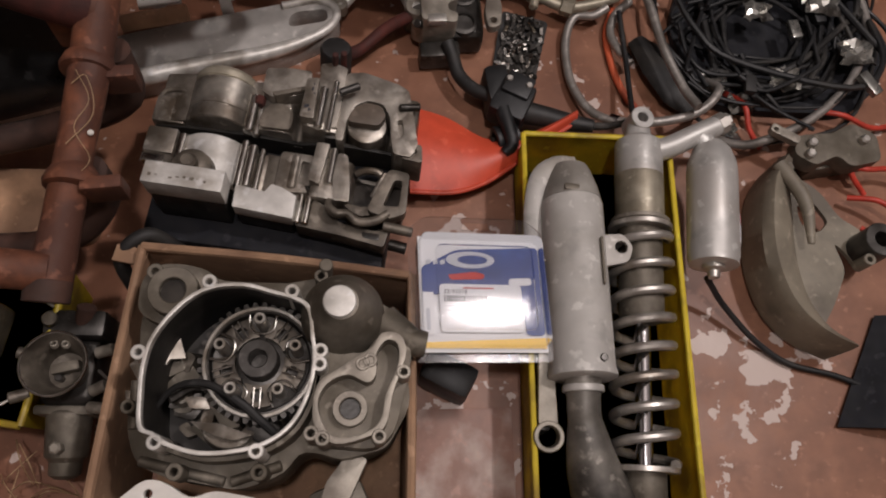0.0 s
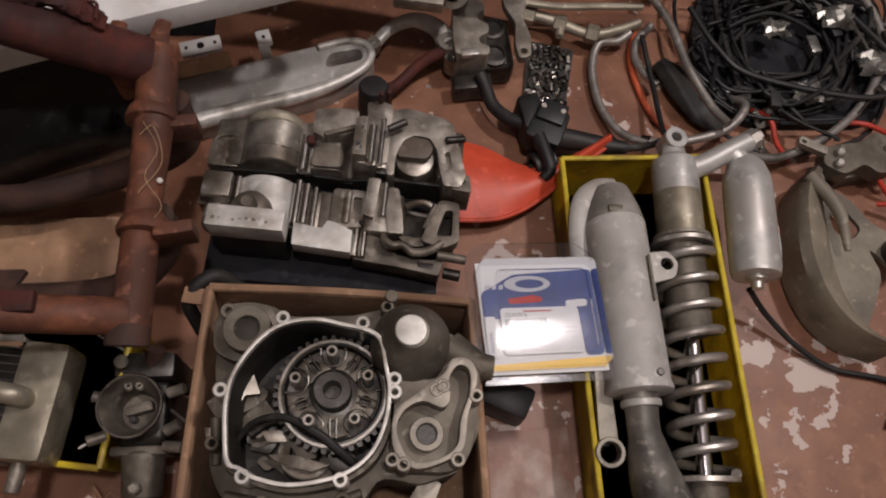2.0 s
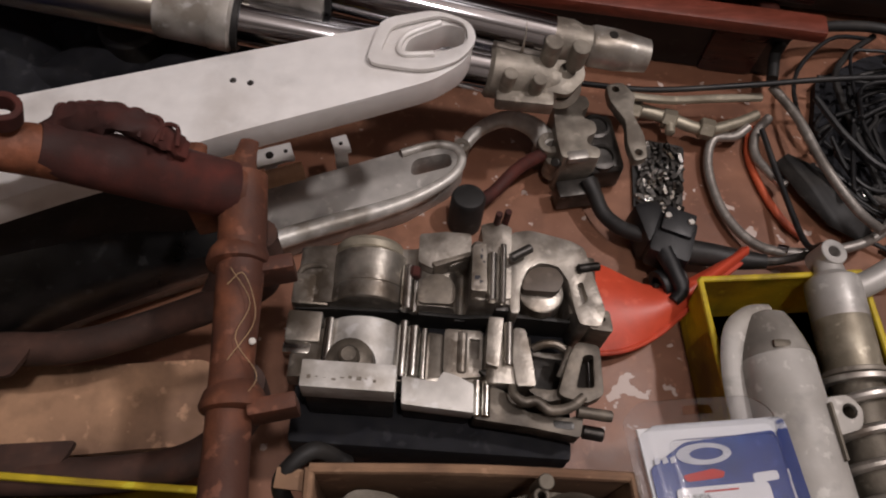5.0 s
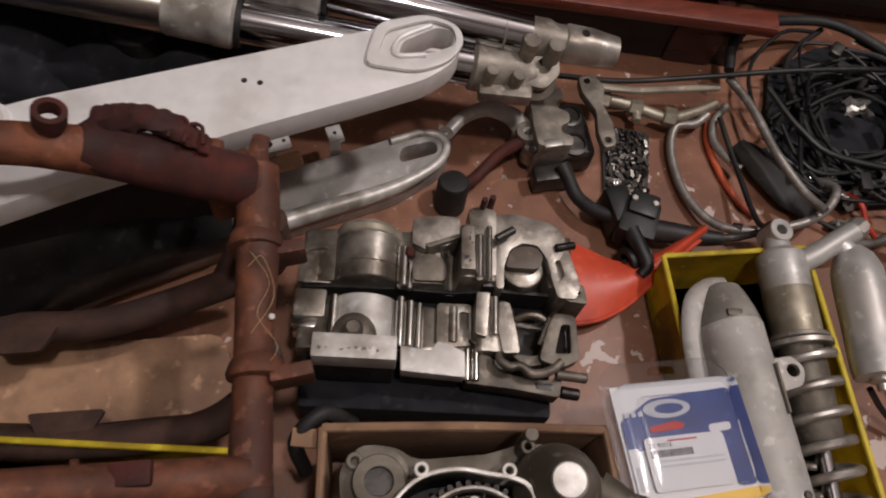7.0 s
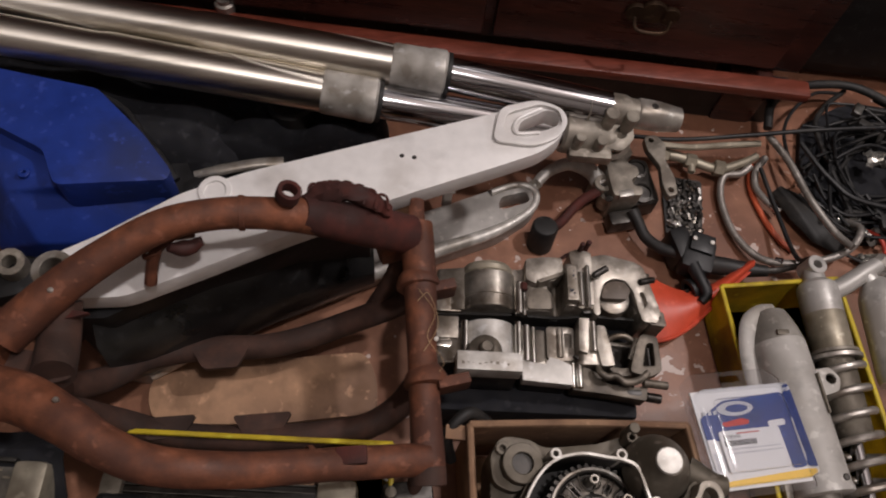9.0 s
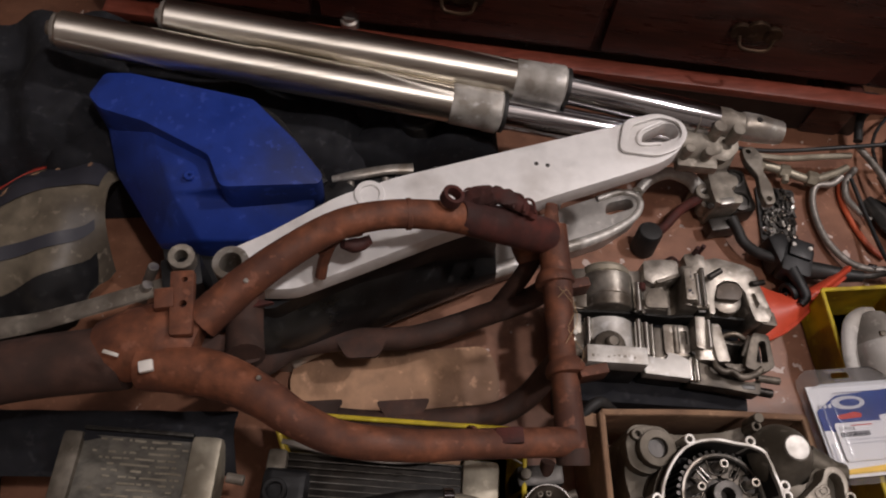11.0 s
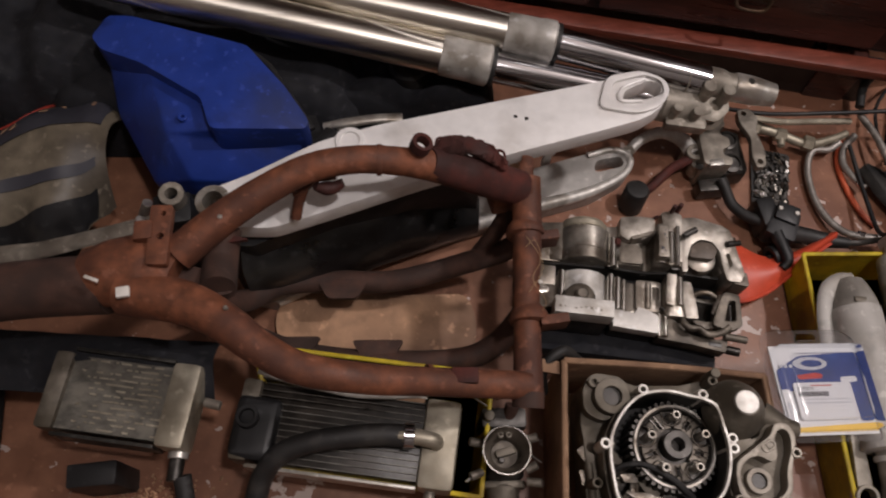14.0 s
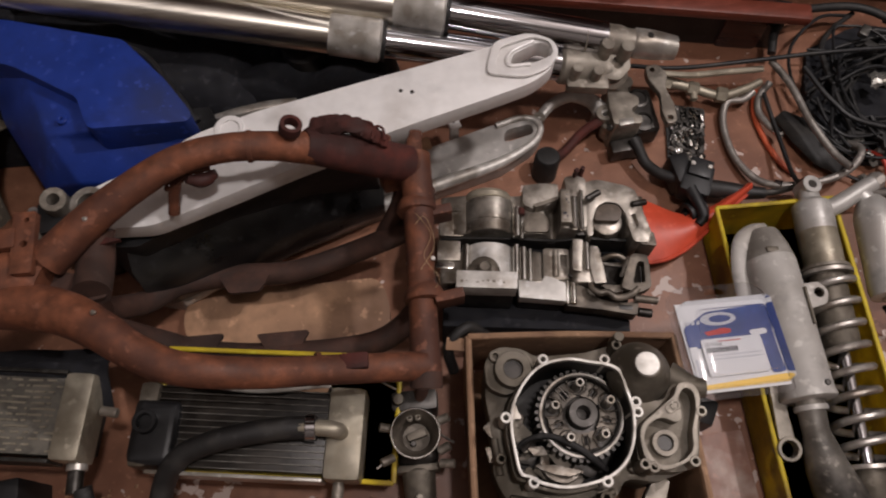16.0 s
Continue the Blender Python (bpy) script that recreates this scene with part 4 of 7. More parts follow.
    for k in range(40):
        for q, r in ((-0.35, 0.0485), (-0.2, 0.0525), (0.2, 0.0525), (0.35, 0.0485)):
            a = 2 * math.pi * (k + q) / 40
            teeth.append((hx + r * math.cos(a), hy + r * math.sin(a)))
    hub = part("clutch_basket", slab(teeth, 0.13, 0.178, [circle(hx, hy, 0.0455, 40)]), "dark_steel", t, "toothed steel clutch basket")
    part("basket_rim", ring((hx, hy, 0.178), (0, 0, 1), 0.0445, 0.0483, 0.006, 48), "alu", hub)
    part("hub_dish", lathe((hx, hy, 0.15), (hx, hy, 1), [(0, 0.0465), (0.027, 0.0465), (0.0275, 0.043), (0.022, 0.041), (0.02, 0.03), (0.021, 0.02), (0.0225, 0.012)], 40), "dark_steel", hub)
    part("hub_nut", ring((hx, hy, 0.182), (0, 0, 1), 0.0075, 0.0165, 0.022, 28), "dark_steel", hub)
    for k in range(5):
        a = radians(90 + 72 * k)
        x, y = hx + 0.0325 * math.cos(a), hy + 0.0325 * math.sin(a)
        part("spring_post", ring((x, y, 0.186), (0, 0, 1), 0.0024, 0.0052, 0.03, 18), "alu", hub, "bright spring post")
        a2 = a + radians(36)
        petal = [(0.021 * math.cos(a2 + s1), 0.021 * math.sin(a2 + s1)) for s1 in (-0.55, -0.2, 0.2, 0.55)] + [(0.039 * math.cos(a2 + s1), 0.039 * math.sin(a2 + s1)) for s1 in (0.34, 0.12, -0.12, -0.34)]
        part("hub_petal", slab(round_corners([(hx + x, hy + y) for x, y in petal], 0.002), 0.166, 0.18, [circle(hx + 0.029 * math.cos(a2), hy + 0.029 * math.sin(a2), 0.0055, 14)], chamfer=0.001), "case_dark", hub)
    for k in range(5):
        a = radians(90 + 72 * k)
        c, n = Vector((hx, hy, 0.181)), Vector((math.cos(a), math.sin(a), 0))
        q = Vector((-n.y, n.x, 0))
        part("hub_lip", sweep([c + n * 0.04 + q * 0.0115, c + n * 0.0275 + q * 0.0095, c + n * 0.0235, c + n * 0.0275 - q * 0.0095, c + n * 0.04 - q * 0.0115], 0.0013, 8, 5), "bright", hub, "bright worn lip round a spring seat")
        for w in (-0.0028, 0.0028):
            d = Vector((math.cos(a + radians(36)), math.sin(a + radians(36)), 0))
            q2 = Vector((-d.y, d.x, 0))
            part("hub_rib", rod(c + d * 0.022 + q2 * w, c + d * 0.04 + q2 * w, 0.0011, 8), "bright", hub)
    # gear edges, levers and shreds in the dark well
    part("shift_lever", sweep([(-0.172, 0.1, 0.17), (-0.15, 0.112, 0.165), (-0.12, 0.1, 0.16), (-0.08, 0.078, 0.16)], [0.004, 0.0035, 0.0035, 0.003], 8), "dark_steel", t)
    rnd = random.Random(4)
    for k in range(13):
        a = radians(150 + 16 * k)
        r = 0.032 + 0.028 * rnd.random()
        x, y = hx - 0.02 + (r + 0.012) * math.cos(a), hy - 0.012 + r * math.sin(a)
        w = 0.008 + 0.012 * rnd.random()
        part("casting_rib", slab(round_corners([(-w, -w * 0.4), (w * 0.8, -w * 0.6), (w, w * 0.5), (-w * 0.5, w * 0.6)], 0.003), 0, 0.016 + 0.014 * rnd.random(), m=pose(x, y, 0.126, rnd.uniform(-12, 12), rnd.uniform(-12, 12), rnd.uniform(0, 180)), chamfer=0.001), rnd.choice(("cast_dirty", "case_dark", "dark_steel")), t)
    for pts, z, stuff, tilt in (
            ([(-0.112, -0.002), (-0.082, 0.022), (-0.073, 0.024), (-0.066, 0.005), (-0.079, 0.004), (-0.092, -0.018), (-0.104, -0.014)], 0.158, "case", 4),
            ([(-0.058, -0.048), (-0.032, -0.05), (-0.004, -0.06), (-0.02, -0.064), (-0.036, -0.06), (-0.05, -0.054)], 0.162, "case", -5),
            ([(-0.064, -0.028), (-0.046, -0.028), (-0.041, -0.038), (-0.058, -0.038)], 0.158, "case", 6),
            ([(-0.03, -0.072), (-0.014, -0.068), (-0.018, -0.077), (-0.028, -0.078)], 0.15, "cast_dirty", 0),
            ([(-0.112, -0.024), (-0.104, -0.024), (-0.101, -0.04), (-0.108, -0.042)], 0.162, "case", 3)):
        part("broken_casting", slab(round_corners(pts, 0.0015), -0.006, 0.0, m=pose(hx, hy, z, tilt * 0.5, tilt, 0), chamfer=0.0008), stuff, t, "grey broken casting edge")
    part("rubber_strap", sweep([(hx - 0.086, hy - 0.04, 0.166), (hx - 0.068, hy - 0.023, 0.178), (hx - 0.041, hy - 0.021, 0.186), (hx - 0.012, hy - 0.036, 0.186), (hx + 0.004, hy - 0.049, 0.182), (hx + 0.02, hy - 0.062, 0.172)], [0.0022, 0.0028, 0.0034, 0.0042, 0.0042, 0.0036], 10), "rubber", t, "black rubber strap")
    part("gear_segment", ring((-0.125, 0.085, 0.145), (0.1, 0.2, 1), 0.014, 0.025, 0.012, 30), "case", t)
    part("oil_pump", lathe((-0.166, 0.105, 0.128), (-0.166, 0.105, 1), [(0, 0.013), (0.02, 0.013), (0.022, 0.009), (0.03, 0.006)], 20), "cast", t)
    part("drain_tab", slab(round_corners([(-0.035, -0.004), (-0.01, 0.0), (0.005, 0.035), (-0.012, 0.04), (-0.03, 0.015)], 0.004), 0.11, 0.13, m=pose(-0.01, 0.02, 0.02), chamfer=0.002), "cast", t)
    return t


clutch_case()


# ---- pale cover plate at the near end of the carton ----
plate = slab(round_corners([(-0.245, -0.01), (-0.205, 0.013), (-0.18, 0.035), (-0.165, 0.034), (-0.142, 0.02), (-0.125, 0.027), (-0.085, 0.02), (-0.078, 0.0), (-0.09, -0.05), (-0.22, -0.05)], 0.008, 3), 0.182, 0.19, [circle(-0.175, 0.024, 0.0035, 12), circle(-0.12, 0.014, 0.0035, 12), circle(-0.09, 0.007, 0.0035, 12), round_corners([(-0.145, -0.02), (-0.13, -0.003), (-0.105, -0.003), (-0.105, -0.03), (-0.14, -0.03)], 0.006)], chamfer=0.0015)
sup = thing("cover_plate", (-0.16, -0.01, 0.007), "pale sandblasted aluminium cover plate in the box", "cover plate")
part("plate", plate, "white", sup)
part("web", box((-0.16, -0.02, 0.095), (0.09, 0.04, 0.175), 0, 0.003), "cast_dirty", sup)
for x, y, z, s, rz in ((-0.03, 0.02, 0.06, 0.05, 20), (0.0, -0.02, 0.05, 0.04, -15), (-0.05, -0.04, 0.055, 0.045, 40)):
    single("engine_bracket", roughen(box((x, y, z), (s, s * 0.7, 0.1), rz, 0.008), 0.004, 30), "cast_dirty", (x, y, 0.007), "grimy cast bracket lying in the box", "bracket")


# ---- split crankcase: two halves standing on edge ----
EM = pose(-0.107, 0.362, 0.0, 0, 0, -7)


def e(x, y, z):
    return EM @ Vector((x, y, z))


def ebox(x0, x1, y0, y1, z0, z1, bevel=0.003, bm=None):
    return box(None, (x1 - x0, y1 - y0, z1 - z0), bevel=bevel, bm=bm, m=EM @ Matrix.Translation(((x0 + x1) / 2, (y0 + y1) / 2, (z0 + z1) / 2)))


def eslab(outline, y0, y1, holes=(), chamfer=0.002, bm=None):
    """A plate whose outline lies in the case's x-z plane, from y0 to y1 across it."""
    return slab(outline, -y1, -y0, holes, EM @ Matrix.Rotation(radians(90), 4, "X"), bm, chamfer)


def eplan(outline, z0, z1, holes=(), r=0.003, chamfer=0.0015, bm=None):
    """A plate whose outline lies in plan, from z0 up to z1."""
    return slab(round_corners(outline, r), z0, z1, holes, EM, bm, chamfer)


def erod(x, z, y0, y1, r, seg=24, bm=None):
    return rod(e(x, y0, z), e(x, y1, z), r, seg, bm, 0.0012)


def half_base(t, prof, y0, y1):
    """The gearbox wall that all the bosses of one half grow out of."""
    part("casting", eslab(round_corners(prof, 0.006, 3), y0, y1, chamfer=0.002), "case", t)


def rear_half():
    t = thing("crankcase_half", e(0, 0.04, 0.085), "dull aluminium crankcase half standing on its edge", "crankcase", "split crankcase halves")
    half_base(t, [(-0.132, 0.086), (-0.132, 0.117), (-0.1, 0.126), (-0.03, 0.128), (-0.02, 0.133), (0.009, 0.132), (0.013, 0.113), (0.021, 0.113), (0.024, 0.155), (0.042, 0.152), (0.058, 0.147), (0.064, 0.143), (0.067, 0.1), (0.108, 0.1), (0.112, 0.14), (0.137, 0.138), (0.138, 0.086)], 0.016, 0.072)
    # Dark slab puts the shade of the gap between the halves into colour.
    part("split_shade", eslab([(-0.131, 0.087), (-0.131, 0.112), (-0.1, 0.117), (-0.03, 0.12), (0.02, 0.116), (0.06, 0.128), (0.136, 0.122), (0.137, 0.087)], 0.0125, 0.0165, chamfer=0.0008), "well", t, "near-black slab standing in for shade in the split")
    bm = lathe(e(-0.066, 0.0155, 0.111), e(-0.066, 1, 0.111), [(0, 0.0335), (0.0012, 0.0352), (0.0155, 0.0352), (0.0165, 0.0343), (0.0175, 0.0352), (0.0465, 0.036), (0.0495, 0.033)], 44)
    barrel = part("barrel", bm, "case_bright", t, "stained round gearbox barrel")
    part("barrel_collar", lathe(e(-0.068, 0.064, 0.112), e(-0.068, 1, 0.112), [(0, 0.031), (0.002, 0.0335), (0.008, 0.0335), (0.0095, 0.031), (0.013, 0.03), (0.0145, 0.024)], 40), "tank", barrel, "brown oily collar")
    part("barrel_bolt", erod(-0.026, 0.137, 0.04, 0.05, 0.006, 6), "rust_dark", barrel)
    bm = ebox(-0.134, -0.1, 0.014, 0.044, 0.08, 0.122, 0.003)
    part("end_block", bm, "case", t)
    part("end_arch", sweep([e(-0.132, 0.042, 0.117), e(-0.126, 0.05, 0.121), e(-0.112, 0.052, 0.123), e(-0.102, 0.048, 0.121)], 0.0028, 8), "case_dark", t)
    for x, z, r in ((-0.031, 0.134, 0.0062), (-0.0245, 0.128, 0.0045)):
        part("bolt_column", erod(x, z, 0.009, 0.052, r), "bright", t)
    part("mid_block", eplan([(-0.022, 0.016), (-0.022, 0.03), (-0.014, 0.044), (0.0, 0.046), (0.011, 0.036), (0.011, 0.017)], 0.1, 0.138, r=0.006, chamfer=0.004), "case_dark", t)
    part("far_wall", eplan([(-0.024, 0.052), (-0.024, 0.079), (0.0, 0.083), (0.022, 0.083), (0.024, 0.058), (0.006, 0.05), (-0.012, 0.046)], 0.1, 0.147, r=0.003, chamfer=0.003), "case", t)
    bm = eplan([(-0.012, 0.048), (0.0215, 0.061), (0.024, 0.058), (-0.008, 0.0445)], 0.1, 0.154, r=0.001)
    part("brace", bm, "case_dark", t)
    # Recess fill is near-black in place of the shade that falls there.
    part("recess", eplan([(-0.008, 0.042), (0.021, 0.056), (0.022, 0.012), (0.012, 0.012)], 0.1, 0.112, r=0.001), "cavity", t, "recess, its shade put into the colour")
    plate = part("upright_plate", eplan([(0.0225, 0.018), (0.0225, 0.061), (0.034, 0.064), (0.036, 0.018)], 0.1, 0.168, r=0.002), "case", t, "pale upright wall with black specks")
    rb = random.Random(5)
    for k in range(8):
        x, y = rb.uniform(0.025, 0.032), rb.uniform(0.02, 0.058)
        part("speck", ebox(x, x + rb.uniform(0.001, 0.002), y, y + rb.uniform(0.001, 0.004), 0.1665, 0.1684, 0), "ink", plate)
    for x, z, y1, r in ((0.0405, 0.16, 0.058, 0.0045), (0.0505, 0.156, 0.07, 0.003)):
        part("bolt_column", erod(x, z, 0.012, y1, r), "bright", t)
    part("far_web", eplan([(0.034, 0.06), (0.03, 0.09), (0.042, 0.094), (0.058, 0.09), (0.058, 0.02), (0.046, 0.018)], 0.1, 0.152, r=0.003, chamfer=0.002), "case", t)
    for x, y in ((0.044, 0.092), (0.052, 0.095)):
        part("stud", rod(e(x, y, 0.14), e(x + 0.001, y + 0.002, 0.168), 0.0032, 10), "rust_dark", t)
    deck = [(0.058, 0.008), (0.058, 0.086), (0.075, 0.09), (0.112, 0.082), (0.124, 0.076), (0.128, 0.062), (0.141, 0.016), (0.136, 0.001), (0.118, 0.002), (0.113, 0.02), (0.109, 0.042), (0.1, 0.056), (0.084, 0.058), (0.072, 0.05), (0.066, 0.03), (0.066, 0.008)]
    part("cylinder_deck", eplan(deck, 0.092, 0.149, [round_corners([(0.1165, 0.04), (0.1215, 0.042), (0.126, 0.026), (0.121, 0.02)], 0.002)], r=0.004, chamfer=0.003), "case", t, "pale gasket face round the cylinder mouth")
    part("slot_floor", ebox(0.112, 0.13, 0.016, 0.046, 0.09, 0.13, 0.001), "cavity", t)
    bob = part("crank_web", lathe(e(0.0865, 0.034, 0.09), e(0.0865, 0.034, 1), [(0, 0.0205), (0.046, 0.0205), (0.049, 0.0198), (0.05, 0.018)], 34), "case", t, "dark crank web in the mouth")
    part("web_face", eplan([(0.0665, 0.029), (0.0715, 0.046), (0.081, 0.0525), (0.098, 0.0525), (0.105, 0.042), (0.0995, 0.029)], 0.142, 0.152, r=0.005), "burnt_brown", bob, "flat brown oily face")
    part("dowel", rod(e(0.056, 0.053, 0.163), e(0.074, 0.065, 0.162), 0.0042, 14), "dark_steel", t)
    part("dowel", rod(e(0.117, 0.053, 0.152), e(0.137, 0.059, 0.148), 0.004, 14), "dark_steel", t)
    part("side_lug", eplan([(0.126, 0.0), (0.128, 0.018), (0.145, 0.018), (0.148, -0.002)], 0.1, 0.146, [circle(0.1385, 0.0095, 0.0024, 12)], r=0.004, chamfer=0.002), "case_dark", t)
    part("gap_block", ebox(0.046, 0.06, 0.012, 0.026, 0.1, 0.142, 0.002), "dark_steel", t)
    return t


def front_half():
    t = thing("crankcase_half", e(0, -0.04, 0.085), "bright aluminium crankcase half on edge with cover bar", "crankcase", "split crankcase halves")
    half_base(t, [(-0.13, 0.086), (-0.13, 0.113), (-0.1, 0.118), (-0.02, 0.121), (0.0, 0.114), (0.038, 0.117), (0.041, 0.134), (0.064, 0.134), (0.079, 0.131), (0.083, 0.094), (0.112, 0.094), (0.118, 0.1), (0.135, 0.1), (0.137, 0.086)], -0.05, -0.006)
    part("barrel", lathe(e(-0.066, 0.002, 0.101), e(-0.066, -1, 0.101), [(0, 0.0325), (0.0012, 0.034), (0.046, 0.0345), (0.048, 0.03)], 44), "case_bar", t, "polished gearbox barrel")
    for x, z, r in ((-0.096, 0.122, 0.0055), (-0.0315, 0.128, 0.0045), (-0.0225, 0.13, 0.0052), (-0.0135, 0.126, 0.0032)):
        part("bolt_column", erod(x, z, 0.002 if x < -0.03 else -0.003, -0.05, r), "bright", t)
    part("end_block", ebox(-0.135, -0.104, -0.02, 0.009, 0.08, 0.12, 0.003), "case", t)
    part("end_ledge", ebox(-0.136, -0.106, -0.03, -0.0195, 0.08, 0.116, 0.002), "bright", t)
    drum = part("drum", lathe(e(-0.074, -0.043, 0.1), e(-0.074, -0.043, 1), [(0, 0.0215), (0.036, 0.0215), (0.046, 0.0195), (0.051, 0.013), (0.052, 0.009), (0.06, 0.0085), (0.063, 0.006)], 32), "case_dark", t, "grey turned drum with a knob")
    part("drum_flat", ebox(-0.088, -0.072, -0.066, -0.05, 0.11, 0.149, 0.003), "cast", drum)
    bar = part("cover_bar", ebox(-0.1095, -0.034, -0.074, -0.0515, 0.138, 0.168, 0.0016), "case_bar", t, "bright flat cover bar")
    rb = random.Random(7)
    for k in range(9):
        x = -0.104 + 0.0065 * k
        part("scratch", ebox(x, x + rb.uniform(0.002, 0.005), -0.066 + rb.uniform(-0.002, 0.002), -0.0652 + rb.uniform(-0.001, 0.002), 0.1676, 0.1684, 0), "cast", bar)
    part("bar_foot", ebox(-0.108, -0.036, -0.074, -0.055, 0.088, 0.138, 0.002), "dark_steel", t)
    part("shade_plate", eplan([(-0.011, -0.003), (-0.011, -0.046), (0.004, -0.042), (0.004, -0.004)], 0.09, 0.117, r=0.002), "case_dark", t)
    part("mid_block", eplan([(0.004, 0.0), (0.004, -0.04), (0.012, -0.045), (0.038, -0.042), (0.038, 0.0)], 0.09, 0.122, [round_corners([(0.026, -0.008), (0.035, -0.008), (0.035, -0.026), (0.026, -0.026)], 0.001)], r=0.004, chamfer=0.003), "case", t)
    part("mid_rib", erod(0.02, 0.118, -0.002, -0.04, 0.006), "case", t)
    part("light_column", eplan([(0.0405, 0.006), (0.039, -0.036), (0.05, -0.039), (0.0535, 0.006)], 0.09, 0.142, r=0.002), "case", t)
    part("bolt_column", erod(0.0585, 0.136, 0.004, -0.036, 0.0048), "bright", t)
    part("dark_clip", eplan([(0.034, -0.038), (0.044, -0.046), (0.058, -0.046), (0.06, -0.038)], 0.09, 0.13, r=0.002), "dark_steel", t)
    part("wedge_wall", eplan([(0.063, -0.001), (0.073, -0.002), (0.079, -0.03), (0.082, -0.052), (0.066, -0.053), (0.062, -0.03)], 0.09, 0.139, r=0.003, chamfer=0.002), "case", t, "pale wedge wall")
    # Bore fill carries its shade as a near-black colour.
    part("bore", eplan([(0.078, -0.012), (0.083, -0.05), (0.108, -0.05), (0.116, -0.014)], 0.088, 0.1, r=0.003), "cavity", t, "cylinder bore, its shade put into the colour")
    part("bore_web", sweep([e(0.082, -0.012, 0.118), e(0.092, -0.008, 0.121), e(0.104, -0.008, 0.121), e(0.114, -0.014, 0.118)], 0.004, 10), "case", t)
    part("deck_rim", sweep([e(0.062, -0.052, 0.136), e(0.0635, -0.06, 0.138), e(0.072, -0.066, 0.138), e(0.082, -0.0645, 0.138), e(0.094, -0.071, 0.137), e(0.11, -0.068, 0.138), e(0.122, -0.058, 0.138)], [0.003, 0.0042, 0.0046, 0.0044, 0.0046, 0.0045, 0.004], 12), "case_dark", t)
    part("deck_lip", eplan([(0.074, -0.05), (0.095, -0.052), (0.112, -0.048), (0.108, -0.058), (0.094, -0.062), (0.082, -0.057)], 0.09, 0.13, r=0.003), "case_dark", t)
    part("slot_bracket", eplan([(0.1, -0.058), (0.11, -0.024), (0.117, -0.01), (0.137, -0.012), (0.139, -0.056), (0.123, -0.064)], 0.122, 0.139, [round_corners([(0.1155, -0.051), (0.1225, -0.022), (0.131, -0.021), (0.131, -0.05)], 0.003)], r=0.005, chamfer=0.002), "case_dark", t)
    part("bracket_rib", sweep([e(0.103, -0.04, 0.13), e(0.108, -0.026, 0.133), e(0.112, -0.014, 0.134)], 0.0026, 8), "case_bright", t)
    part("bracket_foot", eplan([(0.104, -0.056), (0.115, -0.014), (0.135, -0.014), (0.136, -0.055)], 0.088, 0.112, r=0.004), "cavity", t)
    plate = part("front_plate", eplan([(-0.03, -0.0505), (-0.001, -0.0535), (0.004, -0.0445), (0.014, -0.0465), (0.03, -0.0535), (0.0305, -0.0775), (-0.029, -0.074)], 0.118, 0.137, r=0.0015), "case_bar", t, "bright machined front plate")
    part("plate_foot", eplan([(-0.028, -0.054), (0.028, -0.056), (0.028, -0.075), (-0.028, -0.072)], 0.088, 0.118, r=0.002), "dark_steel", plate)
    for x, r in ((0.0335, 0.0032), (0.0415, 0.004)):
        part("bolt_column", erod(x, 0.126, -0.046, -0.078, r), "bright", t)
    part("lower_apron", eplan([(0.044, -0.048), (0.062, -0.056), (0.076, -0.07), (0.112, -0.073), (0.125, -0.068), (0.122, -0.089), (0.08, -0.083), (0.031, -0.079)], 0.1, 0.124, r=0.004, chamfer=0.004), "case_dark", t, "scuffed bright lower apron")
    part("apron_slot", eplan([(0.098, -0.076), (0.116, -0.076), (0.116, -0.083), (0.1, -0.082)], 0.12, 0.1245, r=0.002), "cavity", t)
    part("stud", rod(e(0.118, -0.068, 0.128), e(0.148, -0.07, 0.126), 0.005, 14), "case_dark", t)
    part("stud", rod(e(0.126, -0.08, 0.11), e(0.144, -0.082, 0.11), 0.006, 14), "dark_steel", t)
    return t


rear_half()
front_half()
# Added black block lifts the halves and stands in for the shade below.
single("shade_block", roughen(ebox(-0.125, 0.122, -0.1, 0.066, 0.0, 0.0865, 0.005), 0.0008, 40), "cloth", e(0, 0, 0), "black block added under the crankcase halves in place of shade", "foam block")


